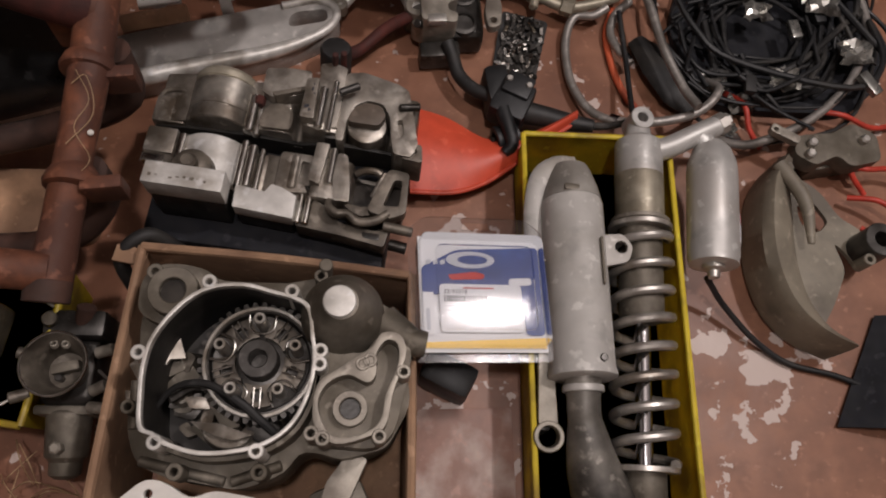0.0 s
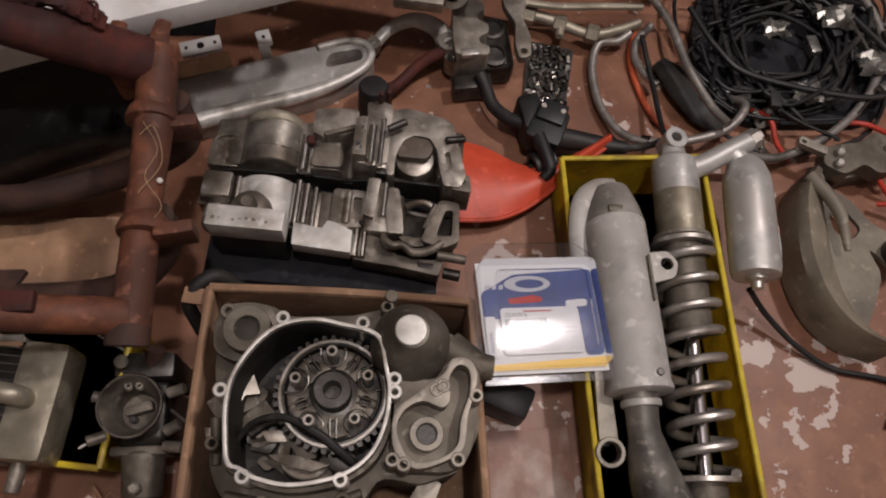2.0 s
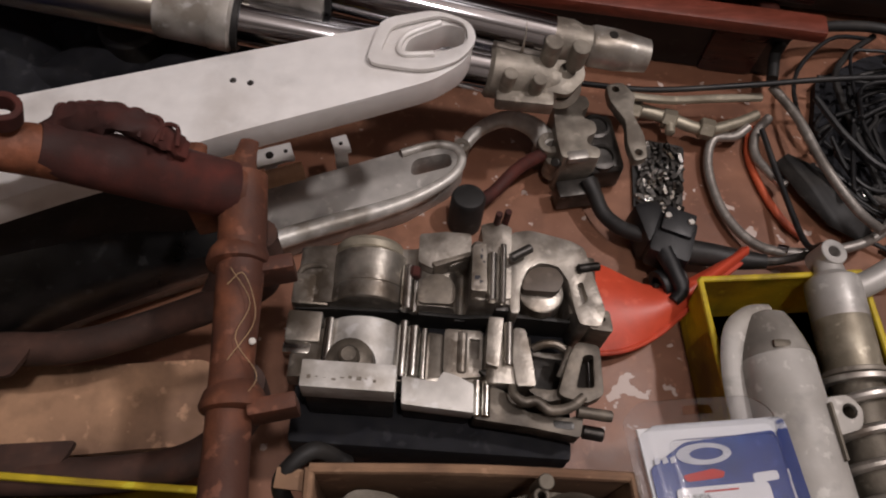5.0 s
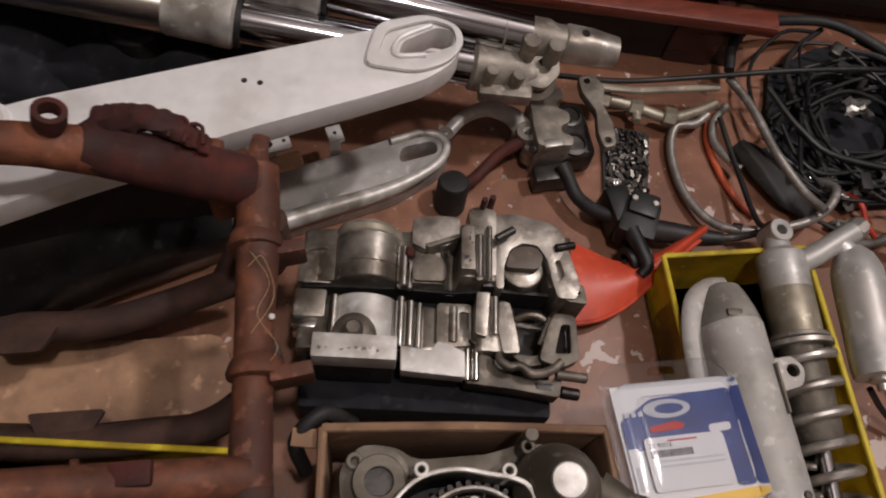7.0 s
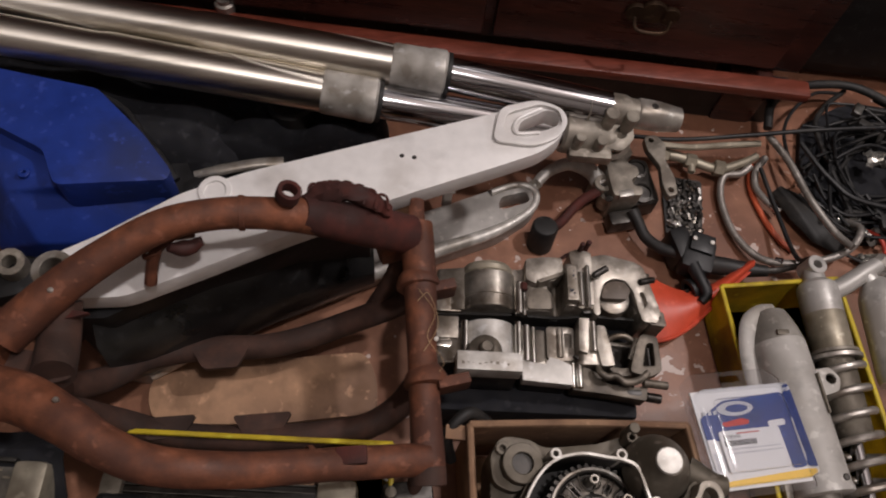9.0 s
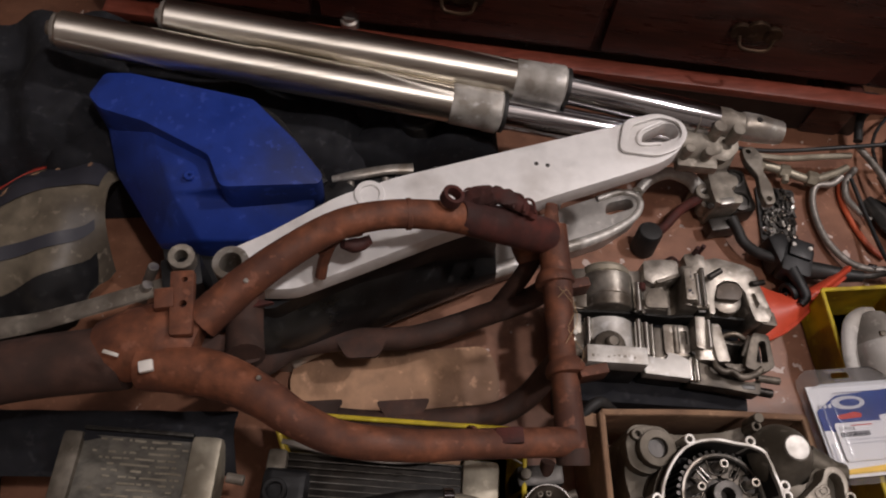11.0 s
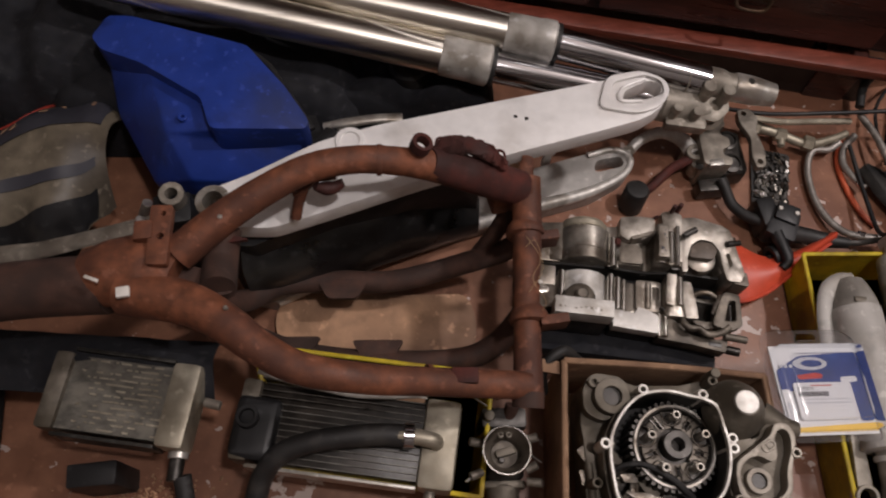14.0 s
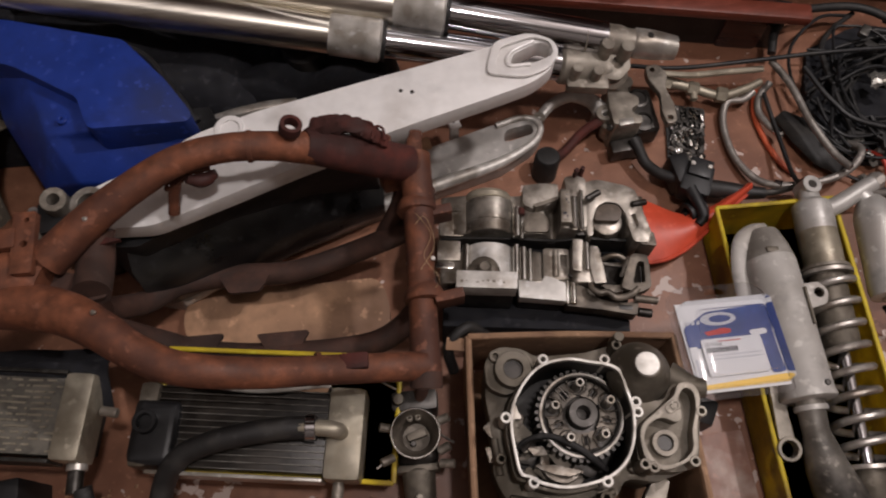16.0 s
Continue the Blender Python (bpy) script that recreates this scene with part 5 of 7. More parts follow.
# ---- silencer ----
def silencer():
    t = thing("silencer", (0.205, 0.22, 0.004), "dull grey exhaust silencer lying in the tray", "silencer")
    a, b = Vector((0.203, 0.372, 0.094)), Vector((0.203, 0.14, 0.098))
    can = part("can", lathe(a, b, [(0.045, 0.0315), (0.05, 0.033), (0.225, 0.033), (0.229, 0.0345), (0.234, 0.0345), (0.236, 0.03)], 44), "muffler", t)
    part("end_cone", lathe(a, b, [(0.0, 0.012), (0.004, 0.02), (0.012, 0.0235), (0.03, 0.029), (0.0455, 0.0322)], 40), "guard_metal", t, "darker end cone")
    part("slot", box((0.224, 0.252, 0.122), (0.0025, 0.05, 0.012), 0, 0.001), "cast_dirty", can)
    part("rivet", rod((0.216, 0.152, 0.126), (0.2165, 0.152, 0.1315), 0.004, 14), "dark_steel", can)
    part("end_mark", box((0.197, 0.332, 0.124), (0.016, 0.008, 0.005), -6, 0.002), "cast_dirty", can)
    part("mount_tab", slab(round_corners([(0.228, 0.285), (0.252, 0.287), (0.262, 0.273), (0.256, 0.256), (0.228, 0.25)], 0.006), 0.105, 0.111, [circle(0.249, 0.272, 0.0068, 18)], chamfer=0.001), "muffler", can)
    part("link_pipe", sweep([(0.203, 0.14, 0.098), (0.203, 0.118, 0.096), (0.204, 0.098, 0.092), (0.213, 0.055, 0.078), (0.232, 0.0, 0.062), (0.245, -0.06, 0.05), (0.245, -0.12, 0.045)], [0.019, 0.0165, 0.0165, 0.026, 0.034, 0.033, 0.03], 26), "burnt", t, "heat-stained link pipe")
    part("weld", ring((0.203, 0.127, 0.097), (0, 1, 0.05), 0.015, 0.0205, 0.007, 28), "muffler", t)
    part("hanger_strap", sweep([(0.209, 0.372, 0.1), (0.188, 0.368, 0.101), (0.17, 0.352, 0.098), (0.164, 0.31, 0.088), (0.167, 0.25, 0.082), (0.17, 0.2, 0.076)], [0.008, 0.011, 0.012, 0.012, 0.012, 0.011], 12, flat=0.4), "muffler", t)
    return t


silencer()


# ---- shock absorber ----
def shock():
    t = thing("shock_absorber", (0.277, 0.2, 0.004), "grey shock absorber with coil spring and reservoir", "shock absorber")
    a, b = Vector((0.2885, 0.44, 0.088)), Vector((0.266, 0.03, 0.07))
    ax = (b - a).normalized()

    def on(s):
        return a + ax * s

    part("top_eye", ring(on(0.008), (0.1, 0, 1), 0.006, 0.0135, 0.03, 24), "silver", t)
    part("upper_body", lathe(on(0.012), b, [(0, 0.013), (0.014, 0.015), (0.022, 0.0255), (0.027, 0.0265), (0.062, 0.0265), (0.066, 0.0258), (0.115, 0.0258), (0.118, 0.0275)], 36), "silver", t)
    part("thread_band", lathe(on(0.075), b, [(k * 0.0022, 0.0264 + 0.0003 * (k % 2)) for k in range(25)], 36), "tank", t, "brownish threaded band")
    part("spring_seat", ring(on(0.136), ax, 0.024, 0.0345, 0.006, 36), "spring", t)
    part("seat_nut", ring(on(0.129), ax, 0.024, 0.032, 0.005, 24), "cast", t)
    u = Vector((1, 0, 0)) - ax * ax.x
    u.normalize()
    v = ax.cross(u)
    turns, n = 8.1, 8 * 28
    path = [on(0.145 + 0.238 * k / n) + (u * math.cos(2 * math.pi * turns * k / n) + v * math.sin(2 * math.pi * turns * k / n)) * 0.0305 for k in range(n + 1)]
    part("coil_spring", sweep(path, 0.0052, 10, raw=True), "spring", t, "grey steel coil spring")
    part("damper_body", lathe(on(0.13), b, [(0, 0.0235), (0.105, 0.0235), (0.11, 0.02), (0.112, 0.012)], 30), "cast_dirty", t)
    part("piston_shaft", lathe(on(0.235), b, [(0, 0.0085), (0.15, 0.0085)], 20), "chrome", t)
    part("lower_seat", ring(on(0.388), ax, 0.012, 0.034, 0.006, 36), "spring", t)
    part("lower_clevis", lathe(on(0.39), b, [(0, 0.021), (0.03, 0.021), (0.04, 0.017), (0.1, 0.016), (0.105, 0.01)], 26), "cast_dirty", t)
    part("arm", sweep([(0.287, 0.392, 0.09), (0.318, 0.4, 0.092), (0.352, 0.416, 0.096), (0.378, 0.428, 0.098)], [0.014, 0.0125, 0.012, 0.012], 20), "silver", t)
    part("arm_plug", lathe((0.376, 0.427, 0.098), (0.386, 0.433, 0.099), [(0, 0.013), (0.01, 0.013), (0.012, 0.009), (0.016, 0.009)], 8), "spring", t)
    res = part("reservoir", lathe((0.3705, 0.412, 0.092), (0.3545, 0.255, 0.09), [(0, 0.004), (0.004, 0.013), (0.014, 0.021), (0.03, 0.0265), (0.042, 0.0275), (0.142, 0.0275), (0.144, 0.0265), (0.15, 0.0262), (0.151, 0.018)], 40), "silver", t)
    part("reservoir_neck", sweep([(0.352, 0.416, 0.096), (0.362, 0.404, 0.094), (0.366, 0.39, 0.092)], [0.011, 0.0125, 0.014], 16), "silver", res)
    part("end_nut", lathe((0.3555, 0.264, 0.09), (0.3535, 0.244, 0.09), [(0, 0.012), (0.006, 0.012), (0.009, 0.007), (0.016, 0.006)], 12), "spring", res)
    thing_sticker(res)
    return t


def thing_sticker(res):
    """A small warning sticker wrapped on the reservoir, its print as plain bars."""
    axp = Vector((0.3545, 0.255, 0.09)) - Vector((0.3705, 0.412, 0.092))
    axp.normalize()
    side = Vector((0, 0, 1)).cross(axp).normalized()
    side = -side if side.x < 0 else side

    def strip(s0, s1, q0, q1, r, name, material):
        rows = [[Vector((0.3705, 0.412, 0.092)) + axp * s + (side * math.sin(q) + Vector((0, 0, 1)) * math.cos(q)) * r for q in np.linspace(q0, q1, 7)] for s in (s0, s1)]
        part(name, shell(rows, thick=0.0003), material, res)

    strip(0.095, 0.128, 0.95, 1.55, 0.0282, "sticker", "paper")
    strip(0.096, 0.104, 0.97, 1.53, 0.0286, "sticker_band", "ink_red")
    for k in range(3):
        strip(0.108 + 0.006 * k, 0.111 + 0.006 * k, 1.0, 1.5, 0.0286, "print_bar", "ink_grey")


shock()


# ---- connecting rod ----
def conrod():
    t = thing("connecting_rod", (0.17, 0.12, 0.004), "grey steel connecting rod leaning in the tray", "connecting rod")
    part("big_end", ring((0.1695, 0.083, 0.078), (0, -0.12, 1), 0.0105, 0.0152, 0.016, 30), "cast", t)
    part("beam", slab(round_corners([(-0.0095, 0.0), (-0.0065, 0.09), (-0.006, 0.15), (0.006, 0.15), (0.0065, 0.09), (0.0095, 0.0)], 0.002), -0.005, 0.005, m=pose(0.1695, 0.095, 0.079, 6, 0, 0.5), chamfer=0.0015), "cast", t)
    part("small_end", ring((0.169, 0.25, 0.095), (0, -0.12, 1), 0.007, 0.011, 0.014, 24), "cast", t)
    part("prop", box((0.169, 0.1, 0.036), (0.012, 0.02, 0.064), 0, 0.002), "dark_steel", t)


conrod()


# ---- blister pack ----
def blister_pack():
    t = thing("blister_pack", (0.09, 0.19, 0.155), "clear plastic blister pack with blue card and white label", "blister pack")
    mm = pose(0.0925, 0.199, 0.158, 0, 0, 2.5) @ Matrix.Diagonal((1.1, 1.1, 1, 1))

    tilt = Matrix.Translation((0.035, 0.19, 0.17)) @ Matrix.Rotation(radians(7.0), 4, "Y") @ Matrix.Rotation(radians(-2.4), 4, "X") @ Matrix.Translation((-0.035, -0.19, -0.16))
    def tilted(name, bm, material, parent, label=""):
        bmesh.ops.transform(bm, matrix=tilt, verts=bm.verts)
        return part(name, bm, material, parent, label)

    def local(o):
        return [tuple((mm @ Vector((x, y, 0))).to_2d()) for x, y in o]

    w, h = 0.0565, 0.054
    card = tilted("card", box(None, (0.106, 0.1, 0.002), bevel=0.0005, m=mm @ Matrix.Translation((0.001, 0.0, 0.01))), "paper", t, "printed insert card")
    z0 = 0.1705

    def flat(outline, lift, name, material, label=""):
        return tilted(name, slab(local(outline), z0 + lift, z0 + lift + 0.0003), material, card, label)

    flat(round_corners([(-0.05, 0.022), (-0.02, 0.038), (0.052, 0.042), (0.052, -0.036), (0.036, -0.036), (0.034, 0.0), (-0.05, -0.002)], 0.004), 0.0, "blue_print", "cardblue", "deep blue printed field")
    flat([(-0.05, -0.047), (0.052, -0.047), (0.052, -0.038), (-0.05, -0.042)], 0.0003, "yellow_print", "cardyellow")
    oval = [(-0.008 + 0.021 * math.cos(a), 0.029 + 0.0075 * math.sin(a)) for a in np.linspace(0, 2 * math.pi, 25)[:-1]]
    inner = [(-0.006 + 0.013 * math.cos(a), 0.029 + 0.0042 * math.sin(a)) for a in np.linspace(0, 2 * math.pi, 25)[:-1]]
    tilted("emblem", slab(local(oval), z0 + 0.0006, z0 + 0.0009, [local(inner)]), "ink_grey", card, "pale oval emblem")
    flat(round_corners([(-0.028, 0.0155), (-0.004, 0.0185), (0.004, 0.016), (0.002, 0.012), (-0.026, 0.011)], 0.002), 0.0006, "emblem_bar", "ink_red")
    for k in range(3):
        flat([(-0.046 + 0.006 * k, 0.024), (-0.042 + 0.006 * k, 0.025), (-0.042 + 0.006 * k, 0.029), (-0.046 + 0.006 * k, 0.028)], 0.0006, "print_bar", "ink_grey")
    flat(round_corners([(0.024, 0.013), (0.044, 0.014), (0.044, 0.0075), (0.024, 0.0065)], 0.003), 0.0006, "badge", "paper")
    flat([(-0.05, -0.036), (-0.041, -0.036), (-0.041, 0.0), (-0.05, 0.0)], 0.0006, "side_strip", "paper")
    label = tilted("label", slab(local(round_corners([(-0.036, -0.034), (0.034, -0.034), (0.034, 0.007), (-0.036, 0.007)], 0.004)), z0 + 0.0016, z0 + 0.002), "paper", t, "white barcode label")
    rnd = random.Random(2)
    x = -0.0325
    bars = bmesh.new()
    while x < 0.004:
        wd = rnd.choice((0.0004, 0.0006, 0.001))
        slab(local([(x, -0.0085), (x + wd, -0.0085), (x + wd, -0.003), (x, -0.003)]), z0 + 0.0021, z0 + 0.0023, bm=bars)
        x += wd + rnd.choice((0.0004, 0.0006))
    tilted("barcode", bars, "ink", label)
    tilted("print_bar", slab(local([(-0.016, 0.003), (0.01, 0.003), (0.01, 0.0042), (-0.016, 0.0042)]), z0 + 0.0021, z0 + 0.0023), "ink_red", label)
    for yy, x1 in ((-0.0125, 0.03), (-0.0165, 0.03)):
        tilted("print_bar", slab(local([(-0.031, yy), (x1, yy), (x1, yy + 0.0015), (-0.031, yy + 0.0015)]), z0 + 0.0021, z0 + 0.0022), "ink_grey", label)
    tilted("side_print", slab(local([(-0.0475, -0.032), (-0.0445, -0.032), (-0.0445, -0.014), (-0.0475, -0.014)]), z0 + 0.0011, z0 + 0.0013), "ink_grey", label)
    txt = bpy.data.curves.new("part_number", "FONT")
    txt.body, txt.size, txt.extrude = "22-91016", 0.0052, 0.0001
    txt.materials.append(M["ink"])
    ob = new("part_number", txt)
    ob.parent = label
    ob.matrix_basis = Matrix.Translation(-BASE[label]) @ tilt @ mm @ Matrix.Translation((-0.0325, -0.0012, z0 + 0.0023 - 0.158))
    # clear shell
    for nm, ww, hh, za, zb in (("blister_dome", 0.0525, 0.0475, 0.158, 0.187), ("blister_window", 0.041, 0.036, 0.187, 0.1905)):
        o = round_corners([(-ww, -hh), (ww, -hh), (ww, hh), (-ww, hh)], 0.007, 4)
        bm = slab(local(o), za, zb, chamfer=0.0022)
        bmesh.ops.delete(bm, geom=[f for f in bm.faces if f.normal.z < -0.9], context="FACES")
        ob = tilted(nm, bm, "clear", t, "clear shiny plastic dome")
        ob.visible_shadow = False
    fl = round_corners([(-w - 0.003, -h - 0.003), (w + 0.003, -h - 0.003), (w + 0.003, h + 0.004), (w - 0.012, h + 0.016), (-w + 0.012, h + 0.016), (-w - 0.003, h + 0.004)], 0.006)
    ob = tilted("blister_flange", slab(local(fl), 0.164, 0.1652, [local(round_corners([(-0.013, 0.0585), (0.013, 0.0585), (0.011, 0.0655), (-0.011, 0.0655)], 0.002))]), "clear", t)
    ob.visible_shadow = False
    return t


blister_pack()


# ---- red guard, master cylinder and chain ----
def red_guard():
    t = thing("hand_guard", (0.12, 0.42, 0), "bright red plastic guard lying on the floor", "guard")
    far = spline([(0.03, 0.474, 0), (0.075, 0.462, 0), (0.118, 0.437, 0), (0.15, 0.434, 0), (0.19, 0.449, 0), (0.226, 0.467, 0)], 4)
    near = spline([(0.032, 0.362, 0), (0.082, 0.364, 0), (0.12, 0.378, 0), (0.155, 0.402, 0), (0.193, 0.431, 0), (0.23, 0.455, 0)], 4)
    rows = [[(*(a.lerp(b, w).to_2d()), 0.012 + 0.012 * math.sin(3.14 * w) + 0.02 * (1 - k / 20) + 0.035 * (k / 20) ** 2) for w in np.linspace(0, 1, 9)] for k, (a, b) in enumerate(zip(far, near))]
    part("blade", shell(rows, thick=0.0025), "red", t)
    part("rolled_edge", sweep([(p.x, p.y, 0.012 + 0.02 * (1 - k / 20) + 0.035 * (k / 20) ** 2) for k, p in enumerate(near)][::4], 0.003, 8), "red", t)
    for x, y, z in ((0.13, 0.432, 0.032), (0.078, 0.385, 0.02)):
        part("hole", rod((x, y, z - 0.002), (x, y, z + 0.0035), 0.003, 12), "cavity", t)


red_guard()


def master_cylinder():
    t = thing("master_cylinder", (0.155, 0.46, 0), "black brake master cylinder with lever", "master cylinder")
    part("body", roughen(box((0.152, 0.478, 0.04), (0.045, 0.052, 0.036), -25, 0.007), 0.0012, 60), "black", t)
    part("clamp", ring((0.146, 0.436, 0.03), (1, 0.3, 0), 0.011, 0.018, 0.028, 22), "black", t)
    part("bracket", roughen(box((0.135, 0.5, 0.03), (0.03, 0.05, 0.05), 10, 0.008), 0.002, 60), "black", t)
    part("lid", box((0.158, 0.492, 0.06), (0.034, 0.03, 0.008), -25, 0.003), "black", t)
    for x, y in ((0.17, 0.49), (0.147, 0.499)):
        part("screw", rod((x, y, 0.063), (x, y, 0.0665), 0.0038, 12), "spring", t)
    part("lever", sweep([(0.14, 0.465, 0.05), (0.146, 0.44, 0.05), (0.15, 0.42, 0.048), (0.141, 0.41, 0.044)], [0.01, 0.009, 0.008, 0.006], 12), "black", t)
    part("sleeve", sweep([(0.17, 0.47, 0.036), (0.2, 0.464, 0.036), (0.225, 0.456, 0.04), (0.25, 0.45, 0.045)], [0.014, 0.0125, 0.011, 0.008], 14), "rubber", t)
    part("banjo", sweep([(0.25, 0.45, 0.045), (0.27, 0.449, 0.05), (0.3, 0.446, 0.075)], [0.005, 0.0045, 0.004], 10), "dark_steel", t)
    part("brake_hose", sweep([(0.075, 0.562, 0.04), (0.082, 0.545, 0.035), (0.09, 0.522, 0.03), (0.108, 0.5, 0.034), (0.135, 0.486, 0.04)], 0.0085, 12), "rubber", t)


master_cylinder()


def chain():
    t = thing("drive_chain", (0.165, 0.58, 0), "greasy black drive chain with silver links, heaped", "chain")
    rnd = random.Random(9)
    link = [tuple(p) for p in ([(0.0075 + 0.0042 * math.cos(a), 0.0042 * math.sin(a)) for a in np.linspace(-1.4, 1.4, 6)] + [(-0.0075 + 0.0042 * math.cos(a), 0.0042 * math.sin(a)) for a in np.linspace(1.74, 4.54, 6)])]
    part("oil_mat", roughen(slab(round_corners([(0.132, 0.525), (0.185, 0.515), (0.212, 0.625), (0.15, 0.64)], 0.008), 0.0, 0.006), 0.001, 80), "rubber", t, "black greasy lower strands")
    for col in range(7):
        for row in range(18):
            x = 0.138 + 0.0072 * col + rnd.uniform(-0.003, 0.003) + 0.0012 * row
            y = 0.528 + 0.0058 * row + rnd.uniform(-0.003, 0.003) - 0.0015 * col
            bm = bmesh.new()
            roll = rnd.choice((0, 0, 90))
            mm = pose(x, y, 0.007 + rnd.uniform(0, 0.006), roll, rnd.uniform(-10, 10), rnd.uniform(60, 120) if rnd.random() < 0.7 else rnd.uniform(0, 180)) @ Matrix.Scale(0.46, 4)
            for z in (-0.005, 0.004):
                slab(link, z, z + 0.0012, m=mm, bm=bm)
            for px in (-0.0075, 0.0075):
                rod(mm @ Vector((px, 0, -0.0055)), mm @ Vector((px, 0, 0.0055)), 0.0024, 8, bm, 0.0003)
            part("link", bm, "bright" if rnd.random() < 0.5 - 0.06 * col else "dark_steel", t)


chain()


# ---- brake caliper, levers and small turned parts ----
def caliper():
    t = thing("brake_caliper", (0.09, 0.61, 0), "dusty cast brake caliper with its carrier", "brake caliper")
    lobes = [(0.042, 0.572), (0.04, 0.6), (0.042, 0.648), (0.055, 0.656), (0.082, 0.654), (0.084, 0.64), (0.073, 0.634), (0.073, 0.624), (0.086, 0.618), (0.086, 0.604), (0.073, 0.598), (0.073, 0.588), (0.086, 0.583), (0.084, 0.57)]
    body = part("body", slab(round_corners(lobes, 0.005), 0.0, 0.07, chamfer=0.005), "cast", t)
    part("inner_half", roughen(box((0.094, 0.61, 0.022), (0.05, 0.078, 0.042), 4, 0.01, seg=3), 0.001, 60), "dark_steel", body)
    for y in (0.588, 0.63):
        part("piston", lathe((0.095, y, 0.036), (0.095, y, 1), [(0, 0.0165), (0.0095, 0.0165), (0.0105, 0.013), (0.005, 0.012)], 26), "dark_steel", body, "dark caliper piston")
    part("bridge", box((0.06, 0.575, 0.066), (0.024, 0.012, 0.01), 6, 0.003), "alu", body)
    part("carrier", slab(round_corners([(0.108, 0.672), (0.128, 0.675), (0.14, 0.655), (0.132, 0.63), (0.14, 0.6), (0.138, 0.57), (0.122, 0.566), (0.118, 0.59), (0.122, 0.62), (0.108, 0.65)], 0.006), 0.055, 0.068, [circle(0.129, 0.578, 0.004, 14), circle(0.118, 0.665, 0.004, 14)], chamfer=0.002), "cast", t)
    part("pad_edge", box((0.066, 0.556, 0.02), (0.05, 0.022, 0.03), 6, 0.004), "dark_steel", t)
    part("bleed_nipple", rod((0.043, 0.578, 0.05), (0.036, 0.572, 0.06), 0.005, 10), "dark_steel", t)
    part("lower_lug", ring((0.042, 0.588, 0.03), (0, 0, 1), 0.005, 0.0115, 0.03, 18), "cast", t)


caliper()

t = thing("brake_pedal", (0.0, 0.62, 0), "bare aluminium brake lever arm", "lever")
part("arm", sweep([(-0.062, 0.618, 0.018), (-0.04, 0.638, 0.03), (-0.008, 0.645, 0.042), (0.022, 0.63, 0.045), (0.036, 0.604, 0.045)], [0.008, 0.0085, 0.01, 0.012, 0.013], 14, flat=0.7), "machined", t)
part("eye", ring((-0.06, 0.62, 0.02), (0, 0, 1), 0.003, 0.0095, 0.018, 18), "cast", t)
part("hub", ring((0.036, 0.602, 0.045), (0, 0, 1), 0.006, 0.014, 0.022, 20), "cast", t)
part("foot", rod((0.03, 0.61, 0.0), (0.03, 0.612, 0.04), 0.009), "cast", t)

t = thing("oil_cap", (-0.06, 0.54, 0), "round black cap on a bent stem", "cap")
part("cap", lathe((-0.062, 0.533, 0.0), (-0.06, 0.54, 0.05), [(0, 0.0175), (0.002, 0.019), (0.045, 0.019), (0.049, 0.0165), (0.05, 0.012)], 28), "rubber", t)
part("stem", sweep([(-0.05, 0.545, 0.025), (-0.03, 0.556, 0.026), (0.0, 0.582, 0.034), (0.03, 0.595, 0.045)], [0.009, 0.0075, 0.0075, 0.008], 12), "rust_dark", t)
part("spring_clip", sweep([(-0.035, 0.506, 0.004), (-0.02, 0.512, 0.008), (-0.01, 0.503, 0.004), (-0.02, 0.5, 0.006)], 0.0025, 8), "rust_dark", t)

# hydraulic fittings beside the caliper
t = thing("hose_fittings", (0.2, 0.645, 0), "brass-grey hose fittings in a row", "hose fitting")
part("pipe", sweep([(0.13, 0.668, 0.03), (0.16, 0.66, 0.032), (0.19, 0.648, 0.032), (0.23, 0.632, 0.03), (0.27, 0.64, 0.03), (0.3, 0.652, 0.03)], [0.009, 0.0085, 0.0075, 0.0075, 0.0065, 0.006], 12), "tank", t)
for x, y, r in ((0.15, 0.663, 0.0125), (0.19, 0.648, 0.0115), (0.232, 0.632, 0.0125)):
    part("hex_nut", lathe((x - 0.009, y + 0.003, 0.031), (x + 0.009, y - 0.003, 0.031), [(0, r * 0.8), (0.002, r), (0.016, r), (0.018, r * 0.8)], 6), "tank", t)
part("tee", rod((0.19, 0.645, 0.031), (0.187, 0.628, 0.03), 0.006), "tank", t)
part("second_pipe", sweep([(0.12, 0.672, 0.05), (0.18, 0.66, 0.052), (0.24, 0.662, 0.05), (0.3, 0.664, 0.048)], 0.005, 10), "tank", t)


def hose(name, pts, r, material, label, category="hose", clip=()):
    z = min(p[2] for p in pts)
    t = thing(name, (pts[0][0], pts[0][1], max(0, z - r)), label, category)
    part("tube", sweep(pts, r, 12, 8), material, t)
    for k, c in enumerate(clip):
        d = (Vector(c[1]) - Vector(c[0])).normalized()
        part("ferrule", rod(c[0], Vector(c[0]) + d * 0.012, r * 1.16, 18), "chrome", t, "bright crimped ferrule")
    return t


